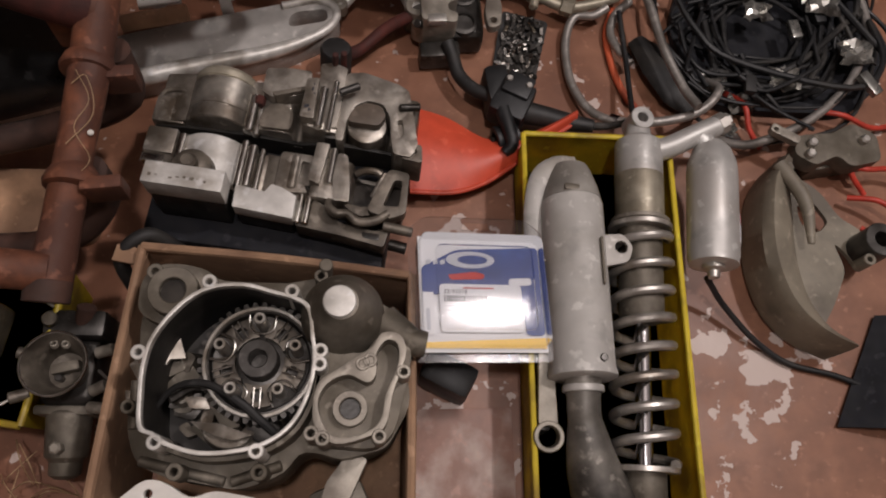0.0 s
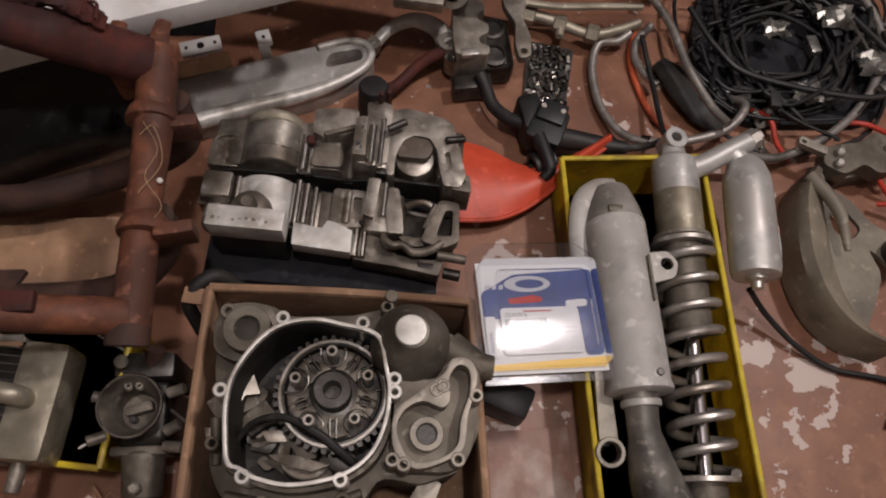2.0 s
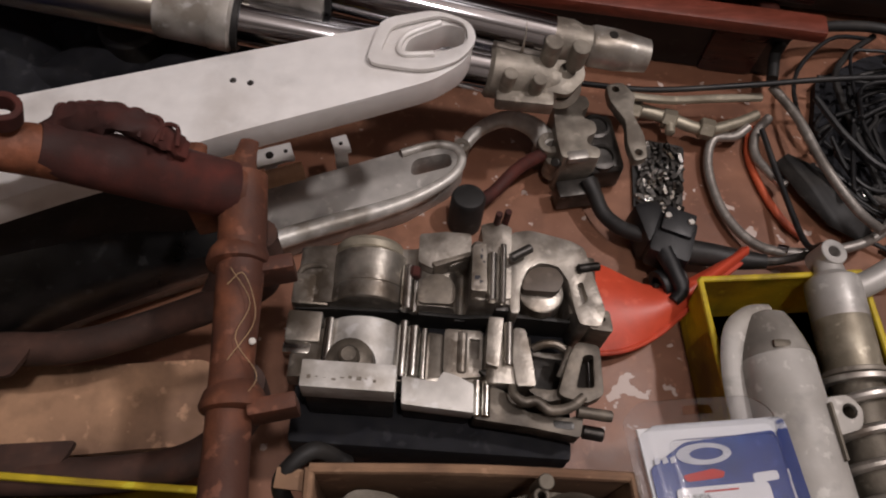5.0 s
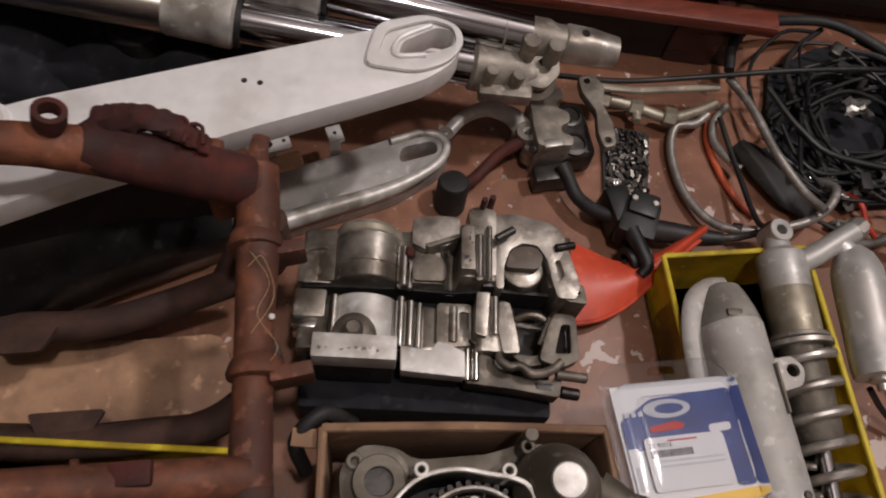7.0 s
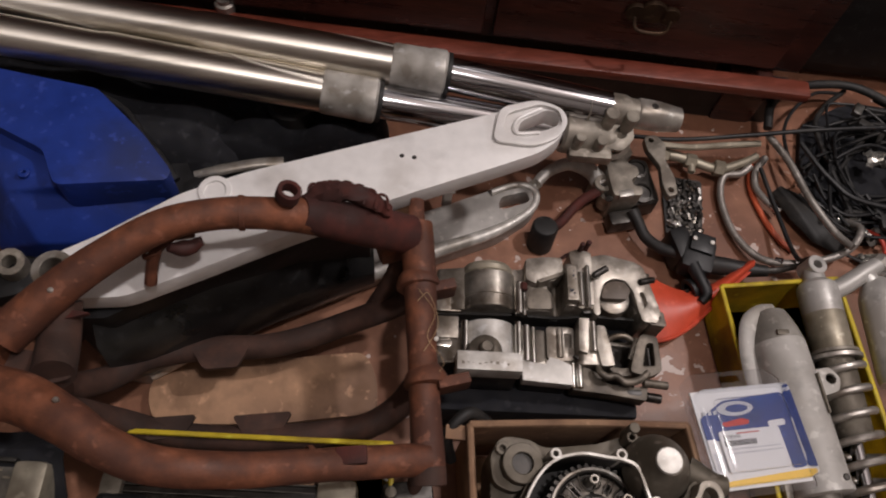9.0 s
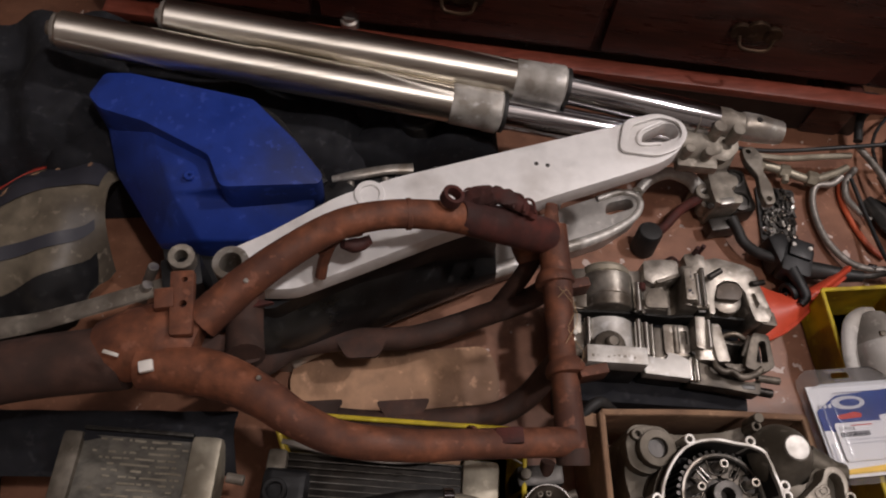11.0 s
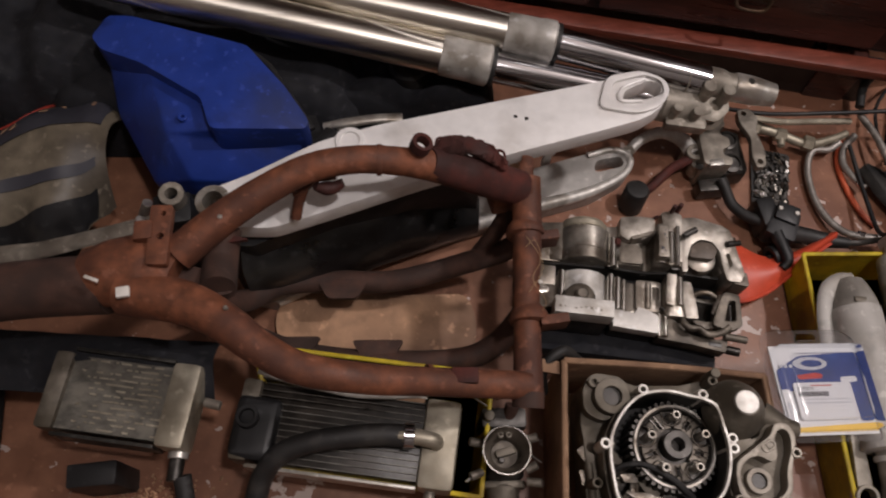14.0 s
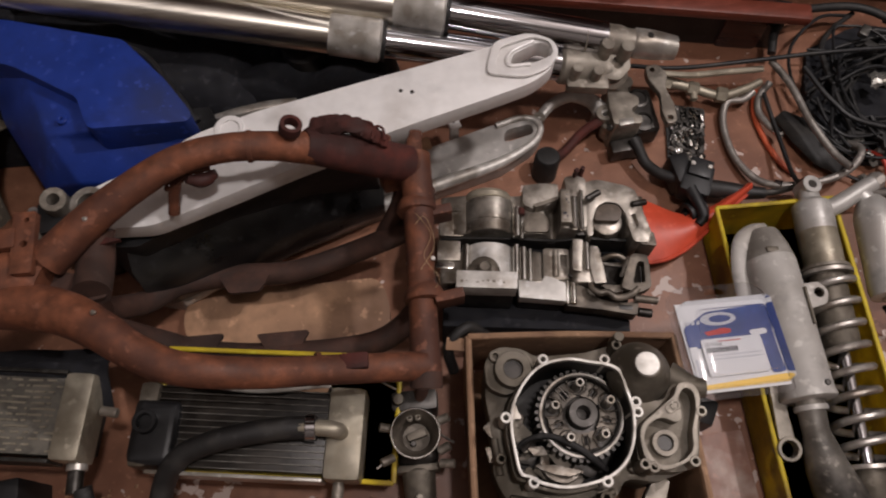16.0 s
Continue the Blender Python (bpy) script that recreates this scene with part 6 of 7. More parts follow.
hose("brake_line", [(0.285, 0.635, 0.03), (0.267, 0.625, 0.025), (0.243, 0.625, 0.018), (0.231, 0.587, 0.012), (0.236, 0.528, 0.012), (0.26, 0.482, 0.02), (0.3, 0.464, 0.034), (0.35, 0.464, 0.045), (0.387, 0.478, 0.05), (0.41, 0.506, 0.05), (0.405, 0.53, 0.03)], 0.0056, "hose", "grey braided brake line curled on the floor", clip=(((0.287, 0.468, 0.03), (0.27, 0.478, 0.022)),))
hose("brake_line", [(0.31, 0.67, 0.06), (0.328, 0.625, 0.06), (0.341, 0.557, 0.06), (0.36, 0.501, 0.06), (0.372, 0.468, 0.07)], 0.0056, "hose", "straight grey brake line")
hose("brake_line", [(0.32, 0.655, 0.02), (0.298, 0.632, 0.018), (0.291, 0.605, 0.016), (0.298, 0.578, 0.02), (0.312, 0.556, 0.022)], 0.0056, "hose", "short hooked grey hose end", clip=(((0.304, 0.57, 0.022), (0.314, 0.55, 0.022)),))
hose("orange_cable", [(0.30, 0.65, 0.008), (0.288, 0.61, 0.006), (0.293, 0.56, 0.006), (0.306, 0.52, 0.006), (0.322, 0.495, 0.008)], 0.0045, "orange", "orange sleeved cable on the floor", "cable")
hose("brake_line", [(0.32, 0.69, 0.05), (0.335, 0.73, 0.055), (0.37, 0.76, 0.055), (0.43, 0.772, 0.05), (0.49, 0.765, 0.05), (0.54, 0.73, 0.05), (0.595, 0.68, 0.04)], 0.007, "rubber", "dark thick hose arching over the cables")
hose("brake_line", [(0.38, 0.436, 0.06), (0.42, 0.434, 0.045), (0.457, 0.441, 0.04), (0.527, 0.475, 0.04), (0.589, 0.531, 0.04), (0.625, 0.6, 0.04), (0.63, 0.66, 0.04), (0.6, 0.74, 0.04)], 0.0056, "hose", "long grey braided brake line looping round the cables")
hose("thin_cable", [(0.085, 0.688, 0.05), (0.166, 0.672, 0.056), (0.274, 0.668, 0.066), (0.376, 0.66, 0.085), (0.498, 0.655, 0.09), (0.6, 0.66, 0.06)], 0.0035, "black", "thin black cable lying across", "cable")
hose("thin_cable", [(0.30, 0.63, 0.03), (0.303, 0.55, 0.03), (0.3, 0.47, 0.045), (0.296, 0.45, 0.08)], 0.0035, "black", "thin black cable hanging to the shock", "cable")


def cable_heap():
    t = thing("cable_heap", (0.48, 0.6, 0), "tangled heap of black control cables", "cables")
    rnd = random.Random(12)
    # Added flat base fills the black area under the cables.
    part("cable_base", roughen(slab(round_corners([(0.4, 0.52), (0.43, 0.5), (0.6, 0.5), (0.66, 0.56), (0.66, 0.72), (0.5, 0.76), (0.4, 0.72), (0.37, 0.62)], 0.03, 5), 0.0, 0.014), 0.004, 30), "cloth", t, "flat black base added below the cables")
    for k in range(20):
        cx, cy = 0.5 + rnd.uniform(-0.05, 0.05), 0.62 + rnd.uniform(-0.05, 0.05)
        rx, ry = rnd.uniform(0.07, 0.15), rnd.uniform(0.05, 0.13)
        turn, a0 = rnd.uniform(0, 3.14), rnd.uniform(0, 6.28)
        pts = []
        for j in range(9):
            a = a0 + j * rnd.uniform(0.5, 0.75)
            x, y = rx * math.cos(a), ry * math.sin(a)
            pts.append((cx + x * math.cos(turn) - y * math.sin(turn), cy + x * math.sin(turn) + y * math.cos(turn), 0.012 + 0.0018 * k + rnd.uniform(0, 0.012)))
        part("cable", sweep(pts, rnd.choice((0.0022, 0.0028, 0.0042)), 8, 5), rnd.choice(("black", "rubber", "black")), t)
    for k in range(7):
        x, y = 0.43 + 0.03 * k + rnd.uniform(-0.03, 0.03), 0.56 + rnd.uniform(-0.05, 0.16)
        part("connector", box((x, y, 0.05 + rnd.uniform(0, 0.012)), (rnd.uniform(0.015, 0.035), 0.014, 0.01), rnd.uniform(0, 180), 0.002), rnd.choice(("black", "rubber", "foil")), t)
    part("plastic_scoop", sweep([(0.325, 0.6, 0.012), (0.35, 0.56, 0.018), (0.375, 0.52, 0.018), (0.395, 0.49, 0.012)], [0.012, 0.026, 0.028, 0.01], 14, flat=0.4), "rubber", t)


cable_heap()
rnd = random.Random(31)
for x, y, z, sz in ((0.415, 0.53, 0.03, 0.035), (0.45, 0.505, 0.024, 0.03), (0.5, 0.53, 0.045, 0.04), (0.47, 0.62, 0.06, 0.035), (0.56, 0.64, 0.06, 0.05), (0.6, 0.57, 0.05, 0.045), (0.43, 0.47, 0.012, 0.03)):
    grid = [[(x + sz * (i / 6 - 0.5) + rnd.uniform(-0.003, 0.003), y + sz * 0.8 * (j / 6 - 0.5) + rnd.uniform(-0.003, 0.003), z + rnd.uniform(-0.006, 0.006)) for j in range(7)] for i in range(7)]
    single("foil_scrap", shell(grid, thick=0.0006), "foil", (x, y, z - 0.006), "crumpled silver foil scrap among the cables", "foil", group="foil scraps", sharp=10)
for x, y, rz, w in ((0.475, 0.66, 30, 0.09), (0.44, 0.58, -20, 0.05)):
    single("steel_plate", slab(round_corners([(-w / 2, -0.025), (w / 2, -0.03), (w / 2.4, 0.03), (-w / 2.2, 0.022)], 0.006), 0.002, 0.006, m=pose(x, y, 0.0, 0, 0, rz)), "spring", (x, y, 0.002), "pale steel plate under the cables", "plate")
for pts in ([(0.43, 0.53, 0.01), (0.45, 0.50, 0.03), (0.458, 0.47, 0.02), (0.475, 0.45, 0.008)], [(0.55, 0.50, 0.02), (0.58, 0.49, 0.03), (0.62, 0.48, 0.02), (0.66, 0.49, 0.01)], [(0.56, 0.42, 0.03), (0.59, 0.41, 0.04), (0.63, 0.415, 0.03), (0.67, 0.4, 0.01)], [(0.57, 0.38, 0.02), (0.6, 0.37, 0.035), (0.63, 0.35, 0.03), (0.66, 0.34, 0.01)], [(0.58, 0.34, 0.02), (0.6, 0.32, 0.03), (0.62, 0.33, 0.03), (0.64, 0.30, 0.01)], [(0.57, 0.46, 0.02), (0.585, 0.44, 0.03), (0.575, 0.41, 0.03), (0.6, 0.39, 0.01)]):
    hose("red_wire", pts, 0.0035, "redwire", "loose bright red wire", "wire")


# ---- chain guard fin and its bracket ----
def disc_guard():
    t = thing("disc_guard", (0.49, 0.29, 0), "dusty curved plastic disc guard", "guard")
    arc_o = spline([(x, y, 0) for x, y in ((0.468, 0.41), (0.447, 0.38), (0.436, 0.34), (0.431, 0.295), (0.436, 0.255), (0.45, 0.222), (0.478, 0.196), (0.513, 0.18))], 3)
    arc_i = spline([(x, y, 0) for x, y in ((0.488, 0.405), (0.482, 0.385), (0.478, 0.345), (0.474, 0.3), (0.476, 0.262), (0.484, 0.232), (0.5, 0.206), (0.521, 0.188))], 3)
    rows = []
    for o, i in zip(arc_o, arc_i):
        rows.append([(o.x, o.y, 0.006), (o.x, o.y, 0.06), (o.x * 0.8 + i.x * 0.2, o.y * 0.8 + i.y * 0.2, 0.072), (o.x * 0.4 + i.x * 0.6, o.y * 0.4 + i.y * 0.6, 0.066), (i.x, i.y, 0.05)])
    part("fin", shell(rows, thick=0.003), "guard", t)
    web = [(0.47, 0.402), (0.5, 0.398), (0.525, 0.38), (0.545, 0.345), (0.57, 0.33), (0.575, 0.29), (0.555, 0.28), (0.545, 0.30), (0.53, 0.315), (0.54, 0.28), (0.52, 0.24), (0.5, 0.21), (0.48, 0.24), (0.475, 0.3)]
    part("web", slab(round_corners(web, 0.01), 0.03, 0.036, [round_corners([(0.492, 0.36), (0.515, 0.365), (0.53, 0.34), (0.515, 0.325), (0.495, 0.335)], 0.007)]), "guard", t)
    part("spine", sweep([(0.462, 0.398, 0.066), (0.482, 0.35, 0.072), (0.485, 0.3, 0.066)], [0.009, 0.008, 0.004], 12), "guard", t)
    for x, y, r in ((0.47, 0.395, 0.009), (0.565, 0.305, 0.02), (0.55, 0.283, 0.007)):
        part("bush", ring((x, y, 0.055), (0, 0, 1), r * 0.45, r, 0.026 if r < 0.015 else 0.04, 22), "guard" if r < 0.015 else "dark_steel", t)


disc_guard()
t = thing("caliper_bracket", (0.53, 0.43, 0), "grey cast caliper bracket with bolts", "bracket")
part("plate", slab(round_corners([(0.49, 0.42), (0.5, 0.445), (0.545, 0.45), (0.57, 0.465), (0.6, 0.45), (0.6, 0.415), (0.56, 0.405), (0.545, 0.42), (0.515, 0.405)], 0.008), 0.03, 0.055, chamfer=0.004), "cast_dirty", t)
part("link", slab(round_corners([(0.462, 0.448), (0.468, 0.458), (0.5, 0.44), (0.495, 0.43)], 0.004), 0.05, 0.06, [circle(0.47, 0.449, 0.003, 10)], chamfer=0.002), "cast", t)
for x, y in ((0.513, 0.433), (0.508, 0.418), (0.58, 0.44)):
    part("bolt", lathe((x, y, 0.05), (x, y, 1), [(0, 0.006), (0.012, 0.006), (0.014, 0.004)], 8), "spring", t)
part("foot", box((0.55, 0.43, 0.015), (0.06, 0.03, 0.032), 10, 0.004), "cast_dirty", t)

# black cloth at the right
rows = []
for i in range(12):
    row = []
    for j in range(12):
        u, w = i / 11, j / 11
        x, y = 0.515 + 0.25 * u + 0.07 * w, 0.105 - 0.02 * u + 0.13 * w
        row.append((x, y, 0.006 + 0.05 * min(1, 4 * u) * (0.6 + 0.4 * noise.noise((x * 18, y * 18, 0)))))
    rows.append(row)
single("black_cloth", shell(rows, thick=0.003), "cloth", (0.55, 0.18, 0.003), "crumpled black cloth on the floor", "cloth", sharp=80)

# cable by the guard's foot
hose("thin_cable", [(0.36, 0.258, 0.06), (0.39, 0.235, 0.03), (0.43, 0.2, 0.012), (0.47, 0.175, 0.006), (0.53, 0.16, 0.006), (0.6, 0.13, 0.006)], 0.0035, "black", "black cable trailing over the floor", "cable")


# ---- radiators ----
def radiator(name, c, rz, length, depth, worn, label, tank_end):
    t = thing(name, (c[0], c[1], 0.004), label, "radiator", "pair of radiators")
    mm = pose(c[0], c[1], 0, 0, 0, rz)
    top = c[2]

    def b(x, y, z, sx, sy, sz, bev=0.002, bm=None):
        return box(None, (sx, sy, sz), bevel=bev, bm=bm, m=mm @ Matrix.Translation((x, y, z)))

    part("core", b(0, 0, top - 0.02, length, depth * 0.94, 0.034, 0.001), "fins_worn" if worn else "cavity", t)
    n = 10 if worn else 13
    for k in range(0 if worn else n):
        y = -depth / 2 + depth * (k + 0.5) / n
        part("tube", b(0, y, top - 0.012, length, depth / n * 0.16, 0.026, 0.0006), "fins_edge", t)
    if worn:
        rb = random.Random(8)
        part("core_face", b(0, 0, top - 0.003, length * 0.99, depth * 0.93, 0.002, 0), "fins_worn", t, "crushed dusty core face")
        bm = bmesh.new()
        for k in range(170):
            b(rb.triangular(-0.45, 0.48, 0.25) * length, round(rb.uniform(-0.44, 0.44) * 14) / 14 * depth, top - 0.0015, rb.uniform(0.002, 0.009), 0.0022, 0.0015, 0, bm)
        tagged(part("bare_fin", roughen(bm, 0.0006, 90), "tank", t, "bare bright fin edges"), kind="stuff")
    if not worn:
        for k in range(n - 1):
            y = -depth / 2 + depth * (k + 1) / n
            bm = bmesh.new()
            for j in range(46):
                x = -length / 2 + length * (j + 0.5) / 46
                b(x, y, top - 0.014, 0.0012, depth / n * 0.62, 0.02, 0, bm)
            tagged(part("fin_row", bm, "fins", t), kind="stuff")
    part("side_rail", b(0, depth / 2 + 0.004, top - 0.018, length, 0.005, 0.042), "alu" if not worn else "fins", t)
    part("side_rail", b(0, -depth / 2 - 0.004, top - 0.018, length, 0.005, 0.042), "alu" if not worn else "fins", t)
    s = length / 2 + 0.022
    tk = part("end_tank", b(s - (0.005 if worn else 0), 0, top - 0.018, 0.036 if worn else 0.044, depth + 0.008, 0.05, 0.008), "tank", t, "tan metal end tank")
    part("end_tank", b(-s + 0.012, 0, top - 0.018, 0.024, depth, 0.046, 0.007), "cast_dirty", t)
    part("leg", b(length * 0.3, 0, (top - 0.04) / 2, 0.03, depth * 0.6, top - 0.045), "black", t)
    part("leg", b(-length * 0.3, 0, (top - 0.04) / 2, 0.03, depth * 0.6, top - 0.045), "black", t)
    return t, mm, tk


t, mm, tk = radiator("radiator", (-0.762, 0.20, 0.152), -8, 0.125, 0.095, True, "old radiator with crushed grey core and tan tank", 1)
part("outlet", rod(mm @ Vector((0.085, -0.04, 0.13)), mm @ Vector((0.09, -0.085, 0.13)), 0.009, 16), "dark_steel", tk)
part("clip", ring(mm @ Vector((0.087, -0.055, 0.13)), mm.to_3x3() @ Vector((0.1, -1, 0)), 0.009, 0.012, 0.008, 18), "alu", tk)
part("spigot", rod(mm @ Vector((0.105, 0.01, 0.14)), mm @ Vector((0.125, 0.008, 0.14)), 0.006, 14), "cast", tk)
t, mm, tk = radiator("radiator", (-0.494, 0.160, 0.138), -8, 0.205, 0.1, False, "radiator with straight fins and tan end tank", 1)
part("outlet", sweep([mm @ Vector((0.12, 0.0, 0.135)), mm @ Vector((0.118, 0.0, 0.158)), mm @ Vector((0.1, 0.001, 0.163)), mm @ Vector((0.075, 0.0, 0.163))], 0.0095, 16), "tank", tk)
part("drain", rod(mm @ Vector((0.12, -0.05, 0.12)), mm @ Vector((0.12, -0.08, 0.12)), 0.007, 12), "cast", tk)
part("bent_rail", sweep([mm @ Vector((-0.11, 0.058, 0.142)), mm @ Vector((-0.05, 0.05, 0.146)), mm @ Vector((0.02, 0.045, 0.144)), mm @ Vector((0.1, 0.056, 0.14))], [0.003, 0.005, 0.004, 0.003], 10, flat=0.5), "alu", t, "bright bent edge rail")
part("header", roughen(box(None, (0.055, 0.075, 0.05), bevel=0.012, m=mm @ Matrix.Translation((-0.098, -0.01, 0.122)), seg=3), 0.002, 40), "black", t, "black plastic header")
part("card_strip", slab(round_corners([(-0.04, 0.052), (0.02, 0.062), (0.1, 0.055), (0.1, 0.047), (0.0, 0.046)], 0.003), 0.137, 0.14, m=mm), "card", t, "torn tan strip along the rail")
part("port", ring(mm @ Vector((-0.108, 0.0, 0.145)), (0, 0.1, 1), 0.009, 0.014, 0.02, 22), "black", t)
hose("coolant_hose", [(-0.4, 0.149, 0.158), (-0.44, 0.151, 0.16), (-0.48, 0.149, 0.16), (-0.525, 0.143, 0.155), (-0.562, 0.13, 0.145), (-0.585, 0.1, 0.125), (-0.595, 0.04, 0.1), (-0.6, -0.04, 0.07)], 0.0135, "rubber", "bent black coolant hose over the radiator", clip=(((-0.402, 0.149, 0.158), (-0.42, 0.15, 0.16)),))
hose("coolant_hose", [(-0.676, 0.11, 0.13), (-0.67, 0.08, 0.12), (-0.665, 0.04, 0.1), (-0.66, -0.03, 0.07)], 0.011, "rubber", "short black coolant hose at the old radiator")
single("black_bracket", roughen(box((-0.80, 0.118, 0.045), (0.06, 0.03, 0.09), 5, 0.004), 0.002, 40), "black", (-0.80, 0.118, 0), "black bracket lying by the old radiator", "bracket")
sheet = shell([[(-0.98 + 0.33 * i / 14, 0.262 + 0.026 * w - 0.02 * i / 14, 0.13 + 0.02 * math.cos(w * 1.4) + 0.012 * noise.noise((i * 0.5, w * 2, 0.3))) for w in np.linspace(-1.6, 1.3, 7)] for i in range(15)], thick=0.003)
single("black_mudflap", sheet, "cloth", (-0.82, 0.26, 0.1), "dark crumpled rubber mudflap over the radiators", "mudflap", sharp=80)
rb = random.Random(21)
heap = bmesh.new()
for k in range(420):
    r, a = abs(rb.gauss(0, 0.028)), rb.uniform(0, 6.28)
    x, y = -0.755 + r * math.cos(a) * 1.5, 0.085 + r * math.sin(a) * 0.8
    s = rb.uniform(0.002, 0.0055)
    box(None, (s, s * rb.uniform(0.5, 1), s * 0.5), bevel=0, bm=heap, m=pose(x, y, 0.002 + 0.02 * math.exp(-(r / 0.03) ** 2) * rb.random(), rb.uniform(0, 90), rb.uniform(0, 90), rb.uniform(0, 180)))
single("rust_flakes", heap, "skid", (-0.755, 0.085, 0), "small heap of brown rust flakes", "rust flakes", "stuff")


# ---- carburettor ----
def carburettor():
    t = thing("carburettor", (-0.289, 0.12, 0), "grimy cast carburettor standing with its inlet bell up", "carburettor")
    bx, by = -0.2885, 0.137
    bell = part("bell", lathe((bx, by, 0.085), (bx, by, 1), [(0, 0.017), (0.03, 0.0225), (0.042, 0.0285), (0.0445, 0.0295), (0.0455, 0.0285), (0.043, 0.0265), (0.03, 0.0205), (0.01, 0.0165), (0.008, 0.002)], 40), "case_dark", t, "dark inlet bell")
    part("bell_rim", ring((bx, by, 0.1295), (0, 0, 1), 0.0276, 0.0302, 0.0026, 44), "bright", bell, "bright worn rim")
    part("slide", box((bx + 0.001, by + 0.002, 0.1), (0.026, 0.01, 0.012), 14, 0.003), "cast_dirty", bell)
    part("needle_jet", rod((bx - 0.004, by - 0.008, 0.092), (bx - 0.004, by - 0.008, 0.104), 0.0035, 12), "dark_steel", bell)
    for dx, dy in ((-0.006, 0.0195), (0.004, 0.0195)):
        part("air_jet", ring((bx + dx, by + dy, 0.119), (0, 0.3, 1), 0.002, 0.0036, 0.006, 14), "cast", bell)
    part("body", roughen(box((bx, by, 0.05), (0.05, 0.062, 0.08), 0, 0.01, seg=3), 0.0015, 60), "dark_steel", t)
    part("top_cover", roughen(box((bx + 0.001, by + 0.045, 0.06), (0.058, 0.026, 0.085), 0, 0.006), 0.001, 60), "dark_steel", t)
    part("cover_lug", rod((bx - 0.02, by + 0.046, 0.1), (bx - 0.018, by + 0.046, 0.112), 0.007, 14), "cast_dirty", t)
    part("cable_tower", rod((bx + 0.006, by + 0.04, 0.09), (bx + 0.012, by + 0.06, 0.105), 0.009, 16), "rust_mud_dim", t)
    bowl = part("float_bowl", lathe((bx - 0.001, by - 0.03, 0.07), (bx - 0.001, by - 0.105, 0.055), [(0, 0.016), (0.004, 0.021), (0.045, 0.0195), (0.05, 0.015), (0.062, 0.0145), (0.066, 0.009)], 26), "cast_dirty", t, "tan-grey float bowl")
    part("drain_plug", lathe((bx - 0.001, by - 0.07, 0.082), (bx - 0.001, by - 0.073, 1), [(0, 0.006), (0.01, 0.006), (0.012, 0.004)], 6), "cast", bowl)
    part("bowl_flange", box((bx - 0.001, by - 0.035, 0.072), (0.056, 0.009, 0.03), 0, 0.003), "cast_dirty", bowl)
    for x, y, dx, dy in ((-0.028, 0.012, -0.016, 0.003), (0.026, 0.016, 0.016, 0.004), (-0.028, -0.022, -0.016, -0.006), (0.026, -0.02, 0.014, 0.006), (0.026, -0.034, 0.018, -0.002)):
        part("fitting", rod((bx + x, by + y, 0.1), (bx + x + dx, by + y + dy, 0.104), 0.0055, 12), "cast", t)
    for x0, y0, x1, y1 in ((-0.03, -0.02, -0.05, -0.034), (0.03, 0.0, 0.045, -0.012), (-0.02, 0.06, -0.045, 0.075)):
        part("link_rod", rod((bx + x0, by + y0, 0.1), (bx + x1, by + y1, 0.106), 0.0015, 8), "spring", t)
    return t


carburettor()
rnd = random.Random(6)
t = thing("straw_tuft", (-0.3, 0.0, 0), "tuft of pale dry grass strands", "straw", kind="stuff")
bm = bmesh.new()
for k in range(22):
    x, y = -0.33 + rnd.uniform(-0.05, 0.06), 0.01 + rnd.uniform(-0.03, 0.03)
    a = rnd.uniform(0, 6.28)
    sweep([(x, y, 0.01), (x + 0.02 * math.cos(a), y + 0.02 * math.sin(a), 0.03 + rnd.uniform(0, 0.02)), (x + 0.045 * math.cos(a + 0.4), y + 0.045 * math.sin(a + 0.4), rnd.uniform(0.004, 0.03))], 0.0006, 4, 5, bm=bm)
part("strands", bm, "thread", t)
hose("black_tube", [(-0.235, 0.215, 0.1), (-0.24, 0.235, 0.14), (-0.215, 0.255, 0.15), (-0.19, 0.25, 0.12)], 0.007, "rubber", "black rubber tube end between the box and frame")


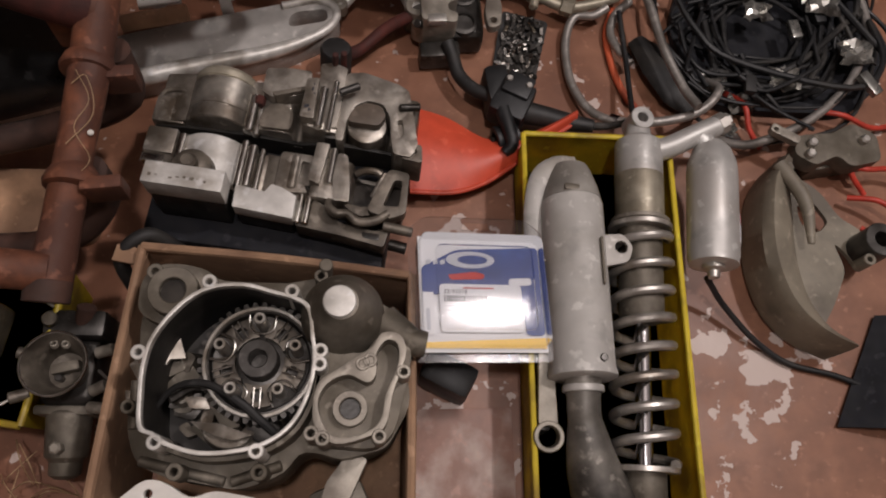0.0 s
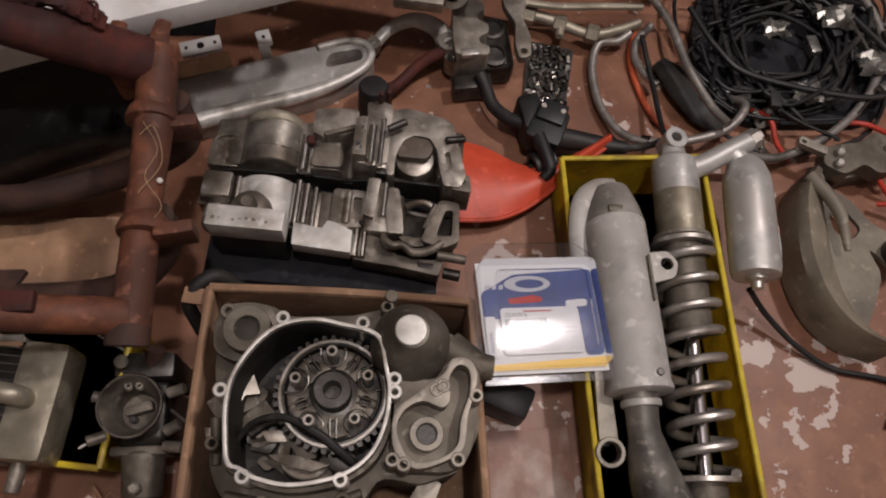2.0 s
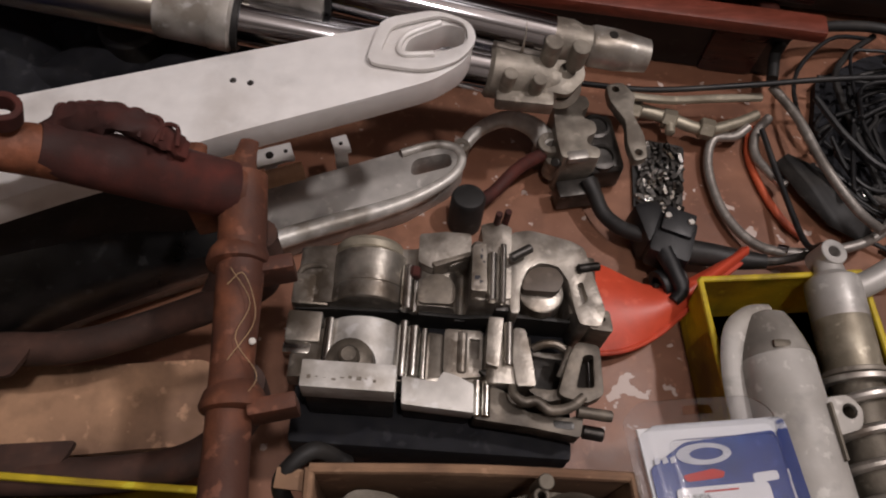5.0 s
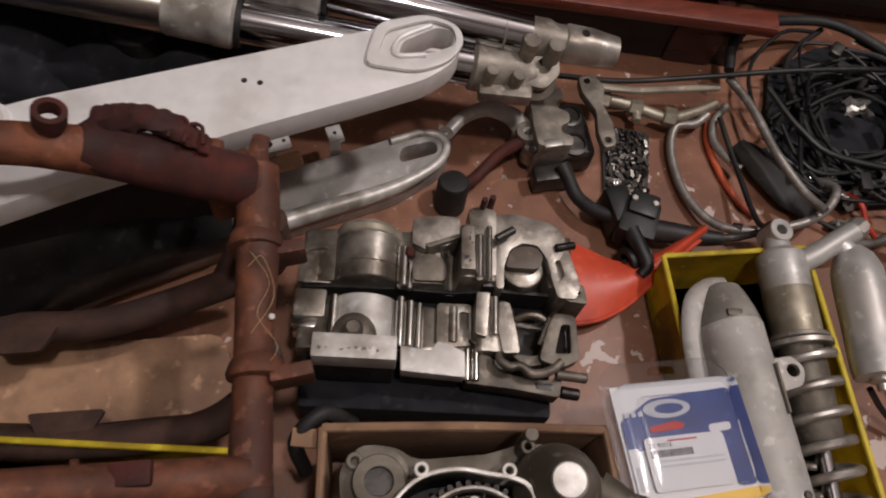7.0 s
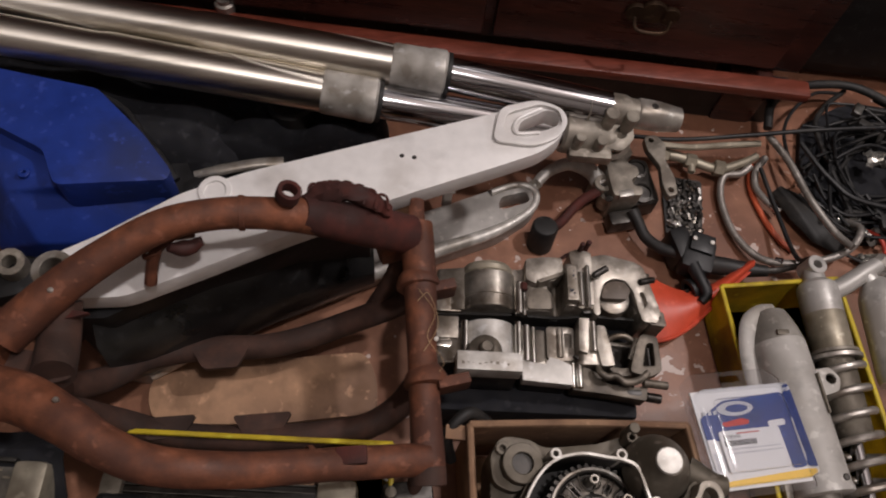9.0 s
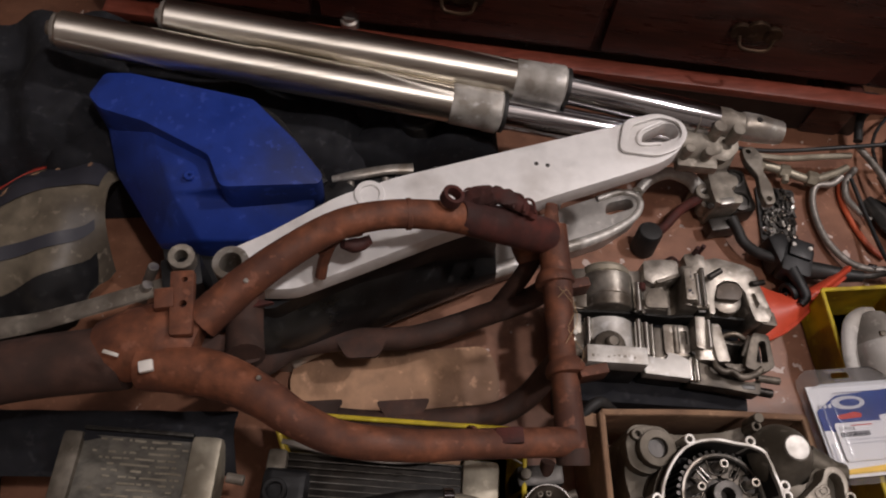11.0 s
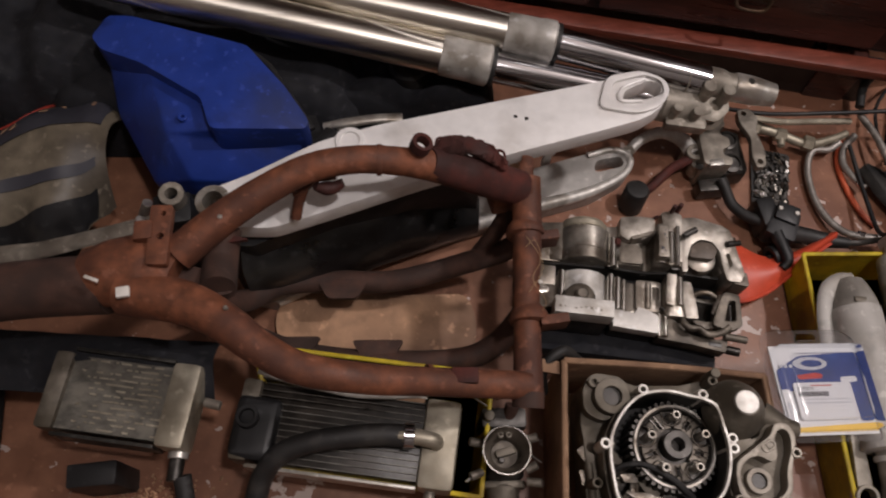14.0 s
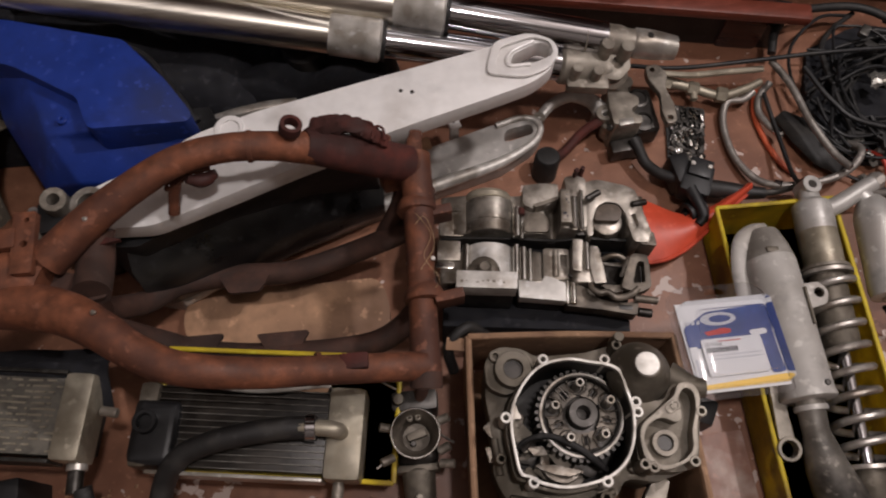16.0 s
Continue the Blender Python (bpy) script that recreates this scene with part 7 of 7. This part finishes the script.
# ---- left: dirty panel, side arm, and things behind ----
def dirty_panel():
    t = thing("number_plate_cowl", (-0.93, 0.54, 0), "dirty pale plastic cowl with red and black stripes", "cowl")

    def edge(q, side):
        far = spline([(-1.16, 0.56, 0), (-1.016, 0.625, 0), (-0.95, 0.668, 0), (-0.868, 0.694, 0), (-0.832, 0.64, 0)], 6)
        near = spline([(-1.16, 0.40, 0), (-1.03, 0.385, 0), (-0.953, 0.40, 0), (-0.88, 0.42, 0), (-0.838, 0.5, 0)], 6)
        path = far if side else near
        return path[min(len(path) - 1, int(q * (len(path) - 1)))]

    rows = []
    for i in range(25):
        q = i / 24
        a, b = edge(q, 1), edge(q, 0)
        row = []
        for j in range(17):
            w = j / 16
            p = a.lerp(b, w)
            fold = 0.03 * noise.noise((p.x * 16, p.y * 16, 3.0)) * (0.3 + w)
            row.append((p.x, p.y, 0.04 + 0.11 * math.sin(math.pi * (0.12 + 0.76 * w)) + fold))
        rows.append(row)
    part("skin", shell(rows, thick=0.003), "panel", t, sharp=60)
    for a, b, material, text in ((0, 1, "redwire", "red graphic stripe"), (2, 6, "ink", "black graphic field"), (10, 11, "ink", "black graphic line"), (13, 16, "black", "black lower edge")):
        band = [[tuple(Vector(rows[i][j]) + Vector((0, 0, 0.003))) for j in range(a, b + 1)] for i in range(2, 23)]
        part("stripe", shell(band, thick=0.0008), material, t, text)
    rb = random.Random(3)
    for i, j in ((6, 3), (8, 3), (12, 2), (14, 2), (16, 2), (18, 3), (7, 5), (10, 4)):
        p = [Vector(rows[i + di][j + dj]) + Vector((0, 0, 0.0042)) for di, dj in ((0, 0), (1, 0), (1, 1), (0, 1))]
        mid = sum(p, Vector()) / 4
        q = [mid + (v - mid) * rb.uniform(0.4, 0.7) for v in p]
        part("print_bar", shell([[q[0], q[3]], [q[1], q[2]]], thick=0.0006), "skid", t)


dirty_panel()
t = thing("side_stand", (-0.85, 0.42, 0), "grey flat metal side stand arm", "side stand")
part("arm", sweep([(-1.08, 0.385, 0.1), (-0.965, 0.399, 0.115), (-0.906, 0.405, 0.122), (-0.841, 0.418, 0.13), (-0.745, 0.44, 0.14)], [0.016, 0.015, 0.013, 0.012, 0.012], 12, flat=0.45), "cast", t)
part("pivot", ring((-0.716, 0.455, 0.18), (0.1, -0.1, 1), 0.008, 0.0165, 0.03, 12), "cast", t, "bright ribbed pivot nut")
part("pivot_block", box((-0.72, 0.445, 0.085), (0.05, 0.045, 0.17), 10, 0.006), "black", t)
for x, y in ((-0.775, 0.455), (-0.78, 0.43)):
    part("bolt", rod((x, y, 0.12), (x + 0.015, y + 0.008, 0.15), 0.007, 12), "spring", t)
part("prop", box((-0.95, 0.4, 0.05), (0.03, 0.03, 0.1), 0, 0.005), "dark_steel", t)

# added black covers propping the forks, and oddments under and behind them
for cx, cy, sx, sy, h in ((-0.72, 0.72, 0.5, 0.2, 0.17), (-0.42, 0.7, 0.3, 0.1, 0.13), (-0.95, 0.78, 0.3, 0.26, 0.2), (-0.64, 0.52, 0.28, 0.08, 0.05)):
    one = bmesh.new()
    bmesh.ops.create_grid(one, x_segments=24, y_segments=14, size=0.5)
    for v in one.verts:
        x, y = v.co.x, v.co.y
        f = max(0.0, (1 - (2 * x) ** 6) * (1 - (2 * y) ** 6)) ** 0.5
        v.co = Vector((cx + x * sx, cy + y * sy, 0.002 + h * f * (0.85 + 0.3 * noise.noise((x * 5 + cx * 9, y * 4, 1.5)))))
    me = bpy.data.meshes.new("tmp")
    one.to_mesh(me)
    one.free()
    single("black_sheet", (lambda b: (b.from_mesh(me), b)[1])(bmesh.new()), "cloth", (cx, cy, 0.002), "crumpled black sheet added as a prop under the forks", "plastic sheet", sharp=80)
    bpy.data.meshes.remove(me)
t = thing("clutch_lever", (-0.47, 0.61, 0), "small aluminium lever with bolts", "lever")
part("blade", sweep([(-0.535, 0.601, 0.125), (-0.5, 0.605, 0.128), (-0.455, 0.612, 0.128), (-0.42, 0.614, 0.125)], [0.005, 0.008, 0.008, 0.009], 12, flat=0.6), "alu", t)
for x in (-0.51, -0.46, -0.425):
    part("nub", rod((x, 0.603, 0.12), (x, 0.589, 0.118), 0.006, 12), "alu", t)
part("prop", box((-0.47, 0.61, 0.06), (0.05, 0.02, 0.115), 0, 0.004), "black", t)
single("steel_sleeve", lathe((-0.505, 0.9, 0.0), (-0.505, 0.895, 1), [(0, 0.013), (0.11, 0.013), (0.112, 0.015), (0.125, 0.015), (0.127, 0.011), (0.134, 0.011)], 24), "spring", (-0.505, 0.9, 0), "small threaded steel sleeve standing upright", "sleeve")
single("rubber_disc", lathe((-0.41, 0.71, 0.1), (-0.41, 0.7, 1), [(0, 0.03), (0.03, 0.032), (0.036, 0.028), (0.038, 0.01)], 28), "rubber", (-0.41, 0.71, 0.1), "black round rubber cap", "cap")
single("floor_board", slab(round_corners([(0.045, 0.118), (0.147, 0.121), (0.152, -0.12), (0.04, -0.12)], 0.003), 0.0, 0.006, chamfer=0.001), "board", (0.1, 0.0, 0), "thin board with peeling pale paint on the floor", "board")
single("black_connector", roughen(box((0.075, 0.148, 0.03), (0.055, 0.035, 0.06), -25, 0.008), 0.003, 40), "black", (0.085, 0.13, 0), "black plastic connector beside the box", "connector")
single("dark_sheet", roughen(box((-1.07, 0.12, 0.06), (0.24, 0.3, 0.12), 4, 0.03, seg=4), 0.012, 14), "cloth", (-1.07, 0.12, 0), "dark blue-black fabric bag beside the radiator", "bag")
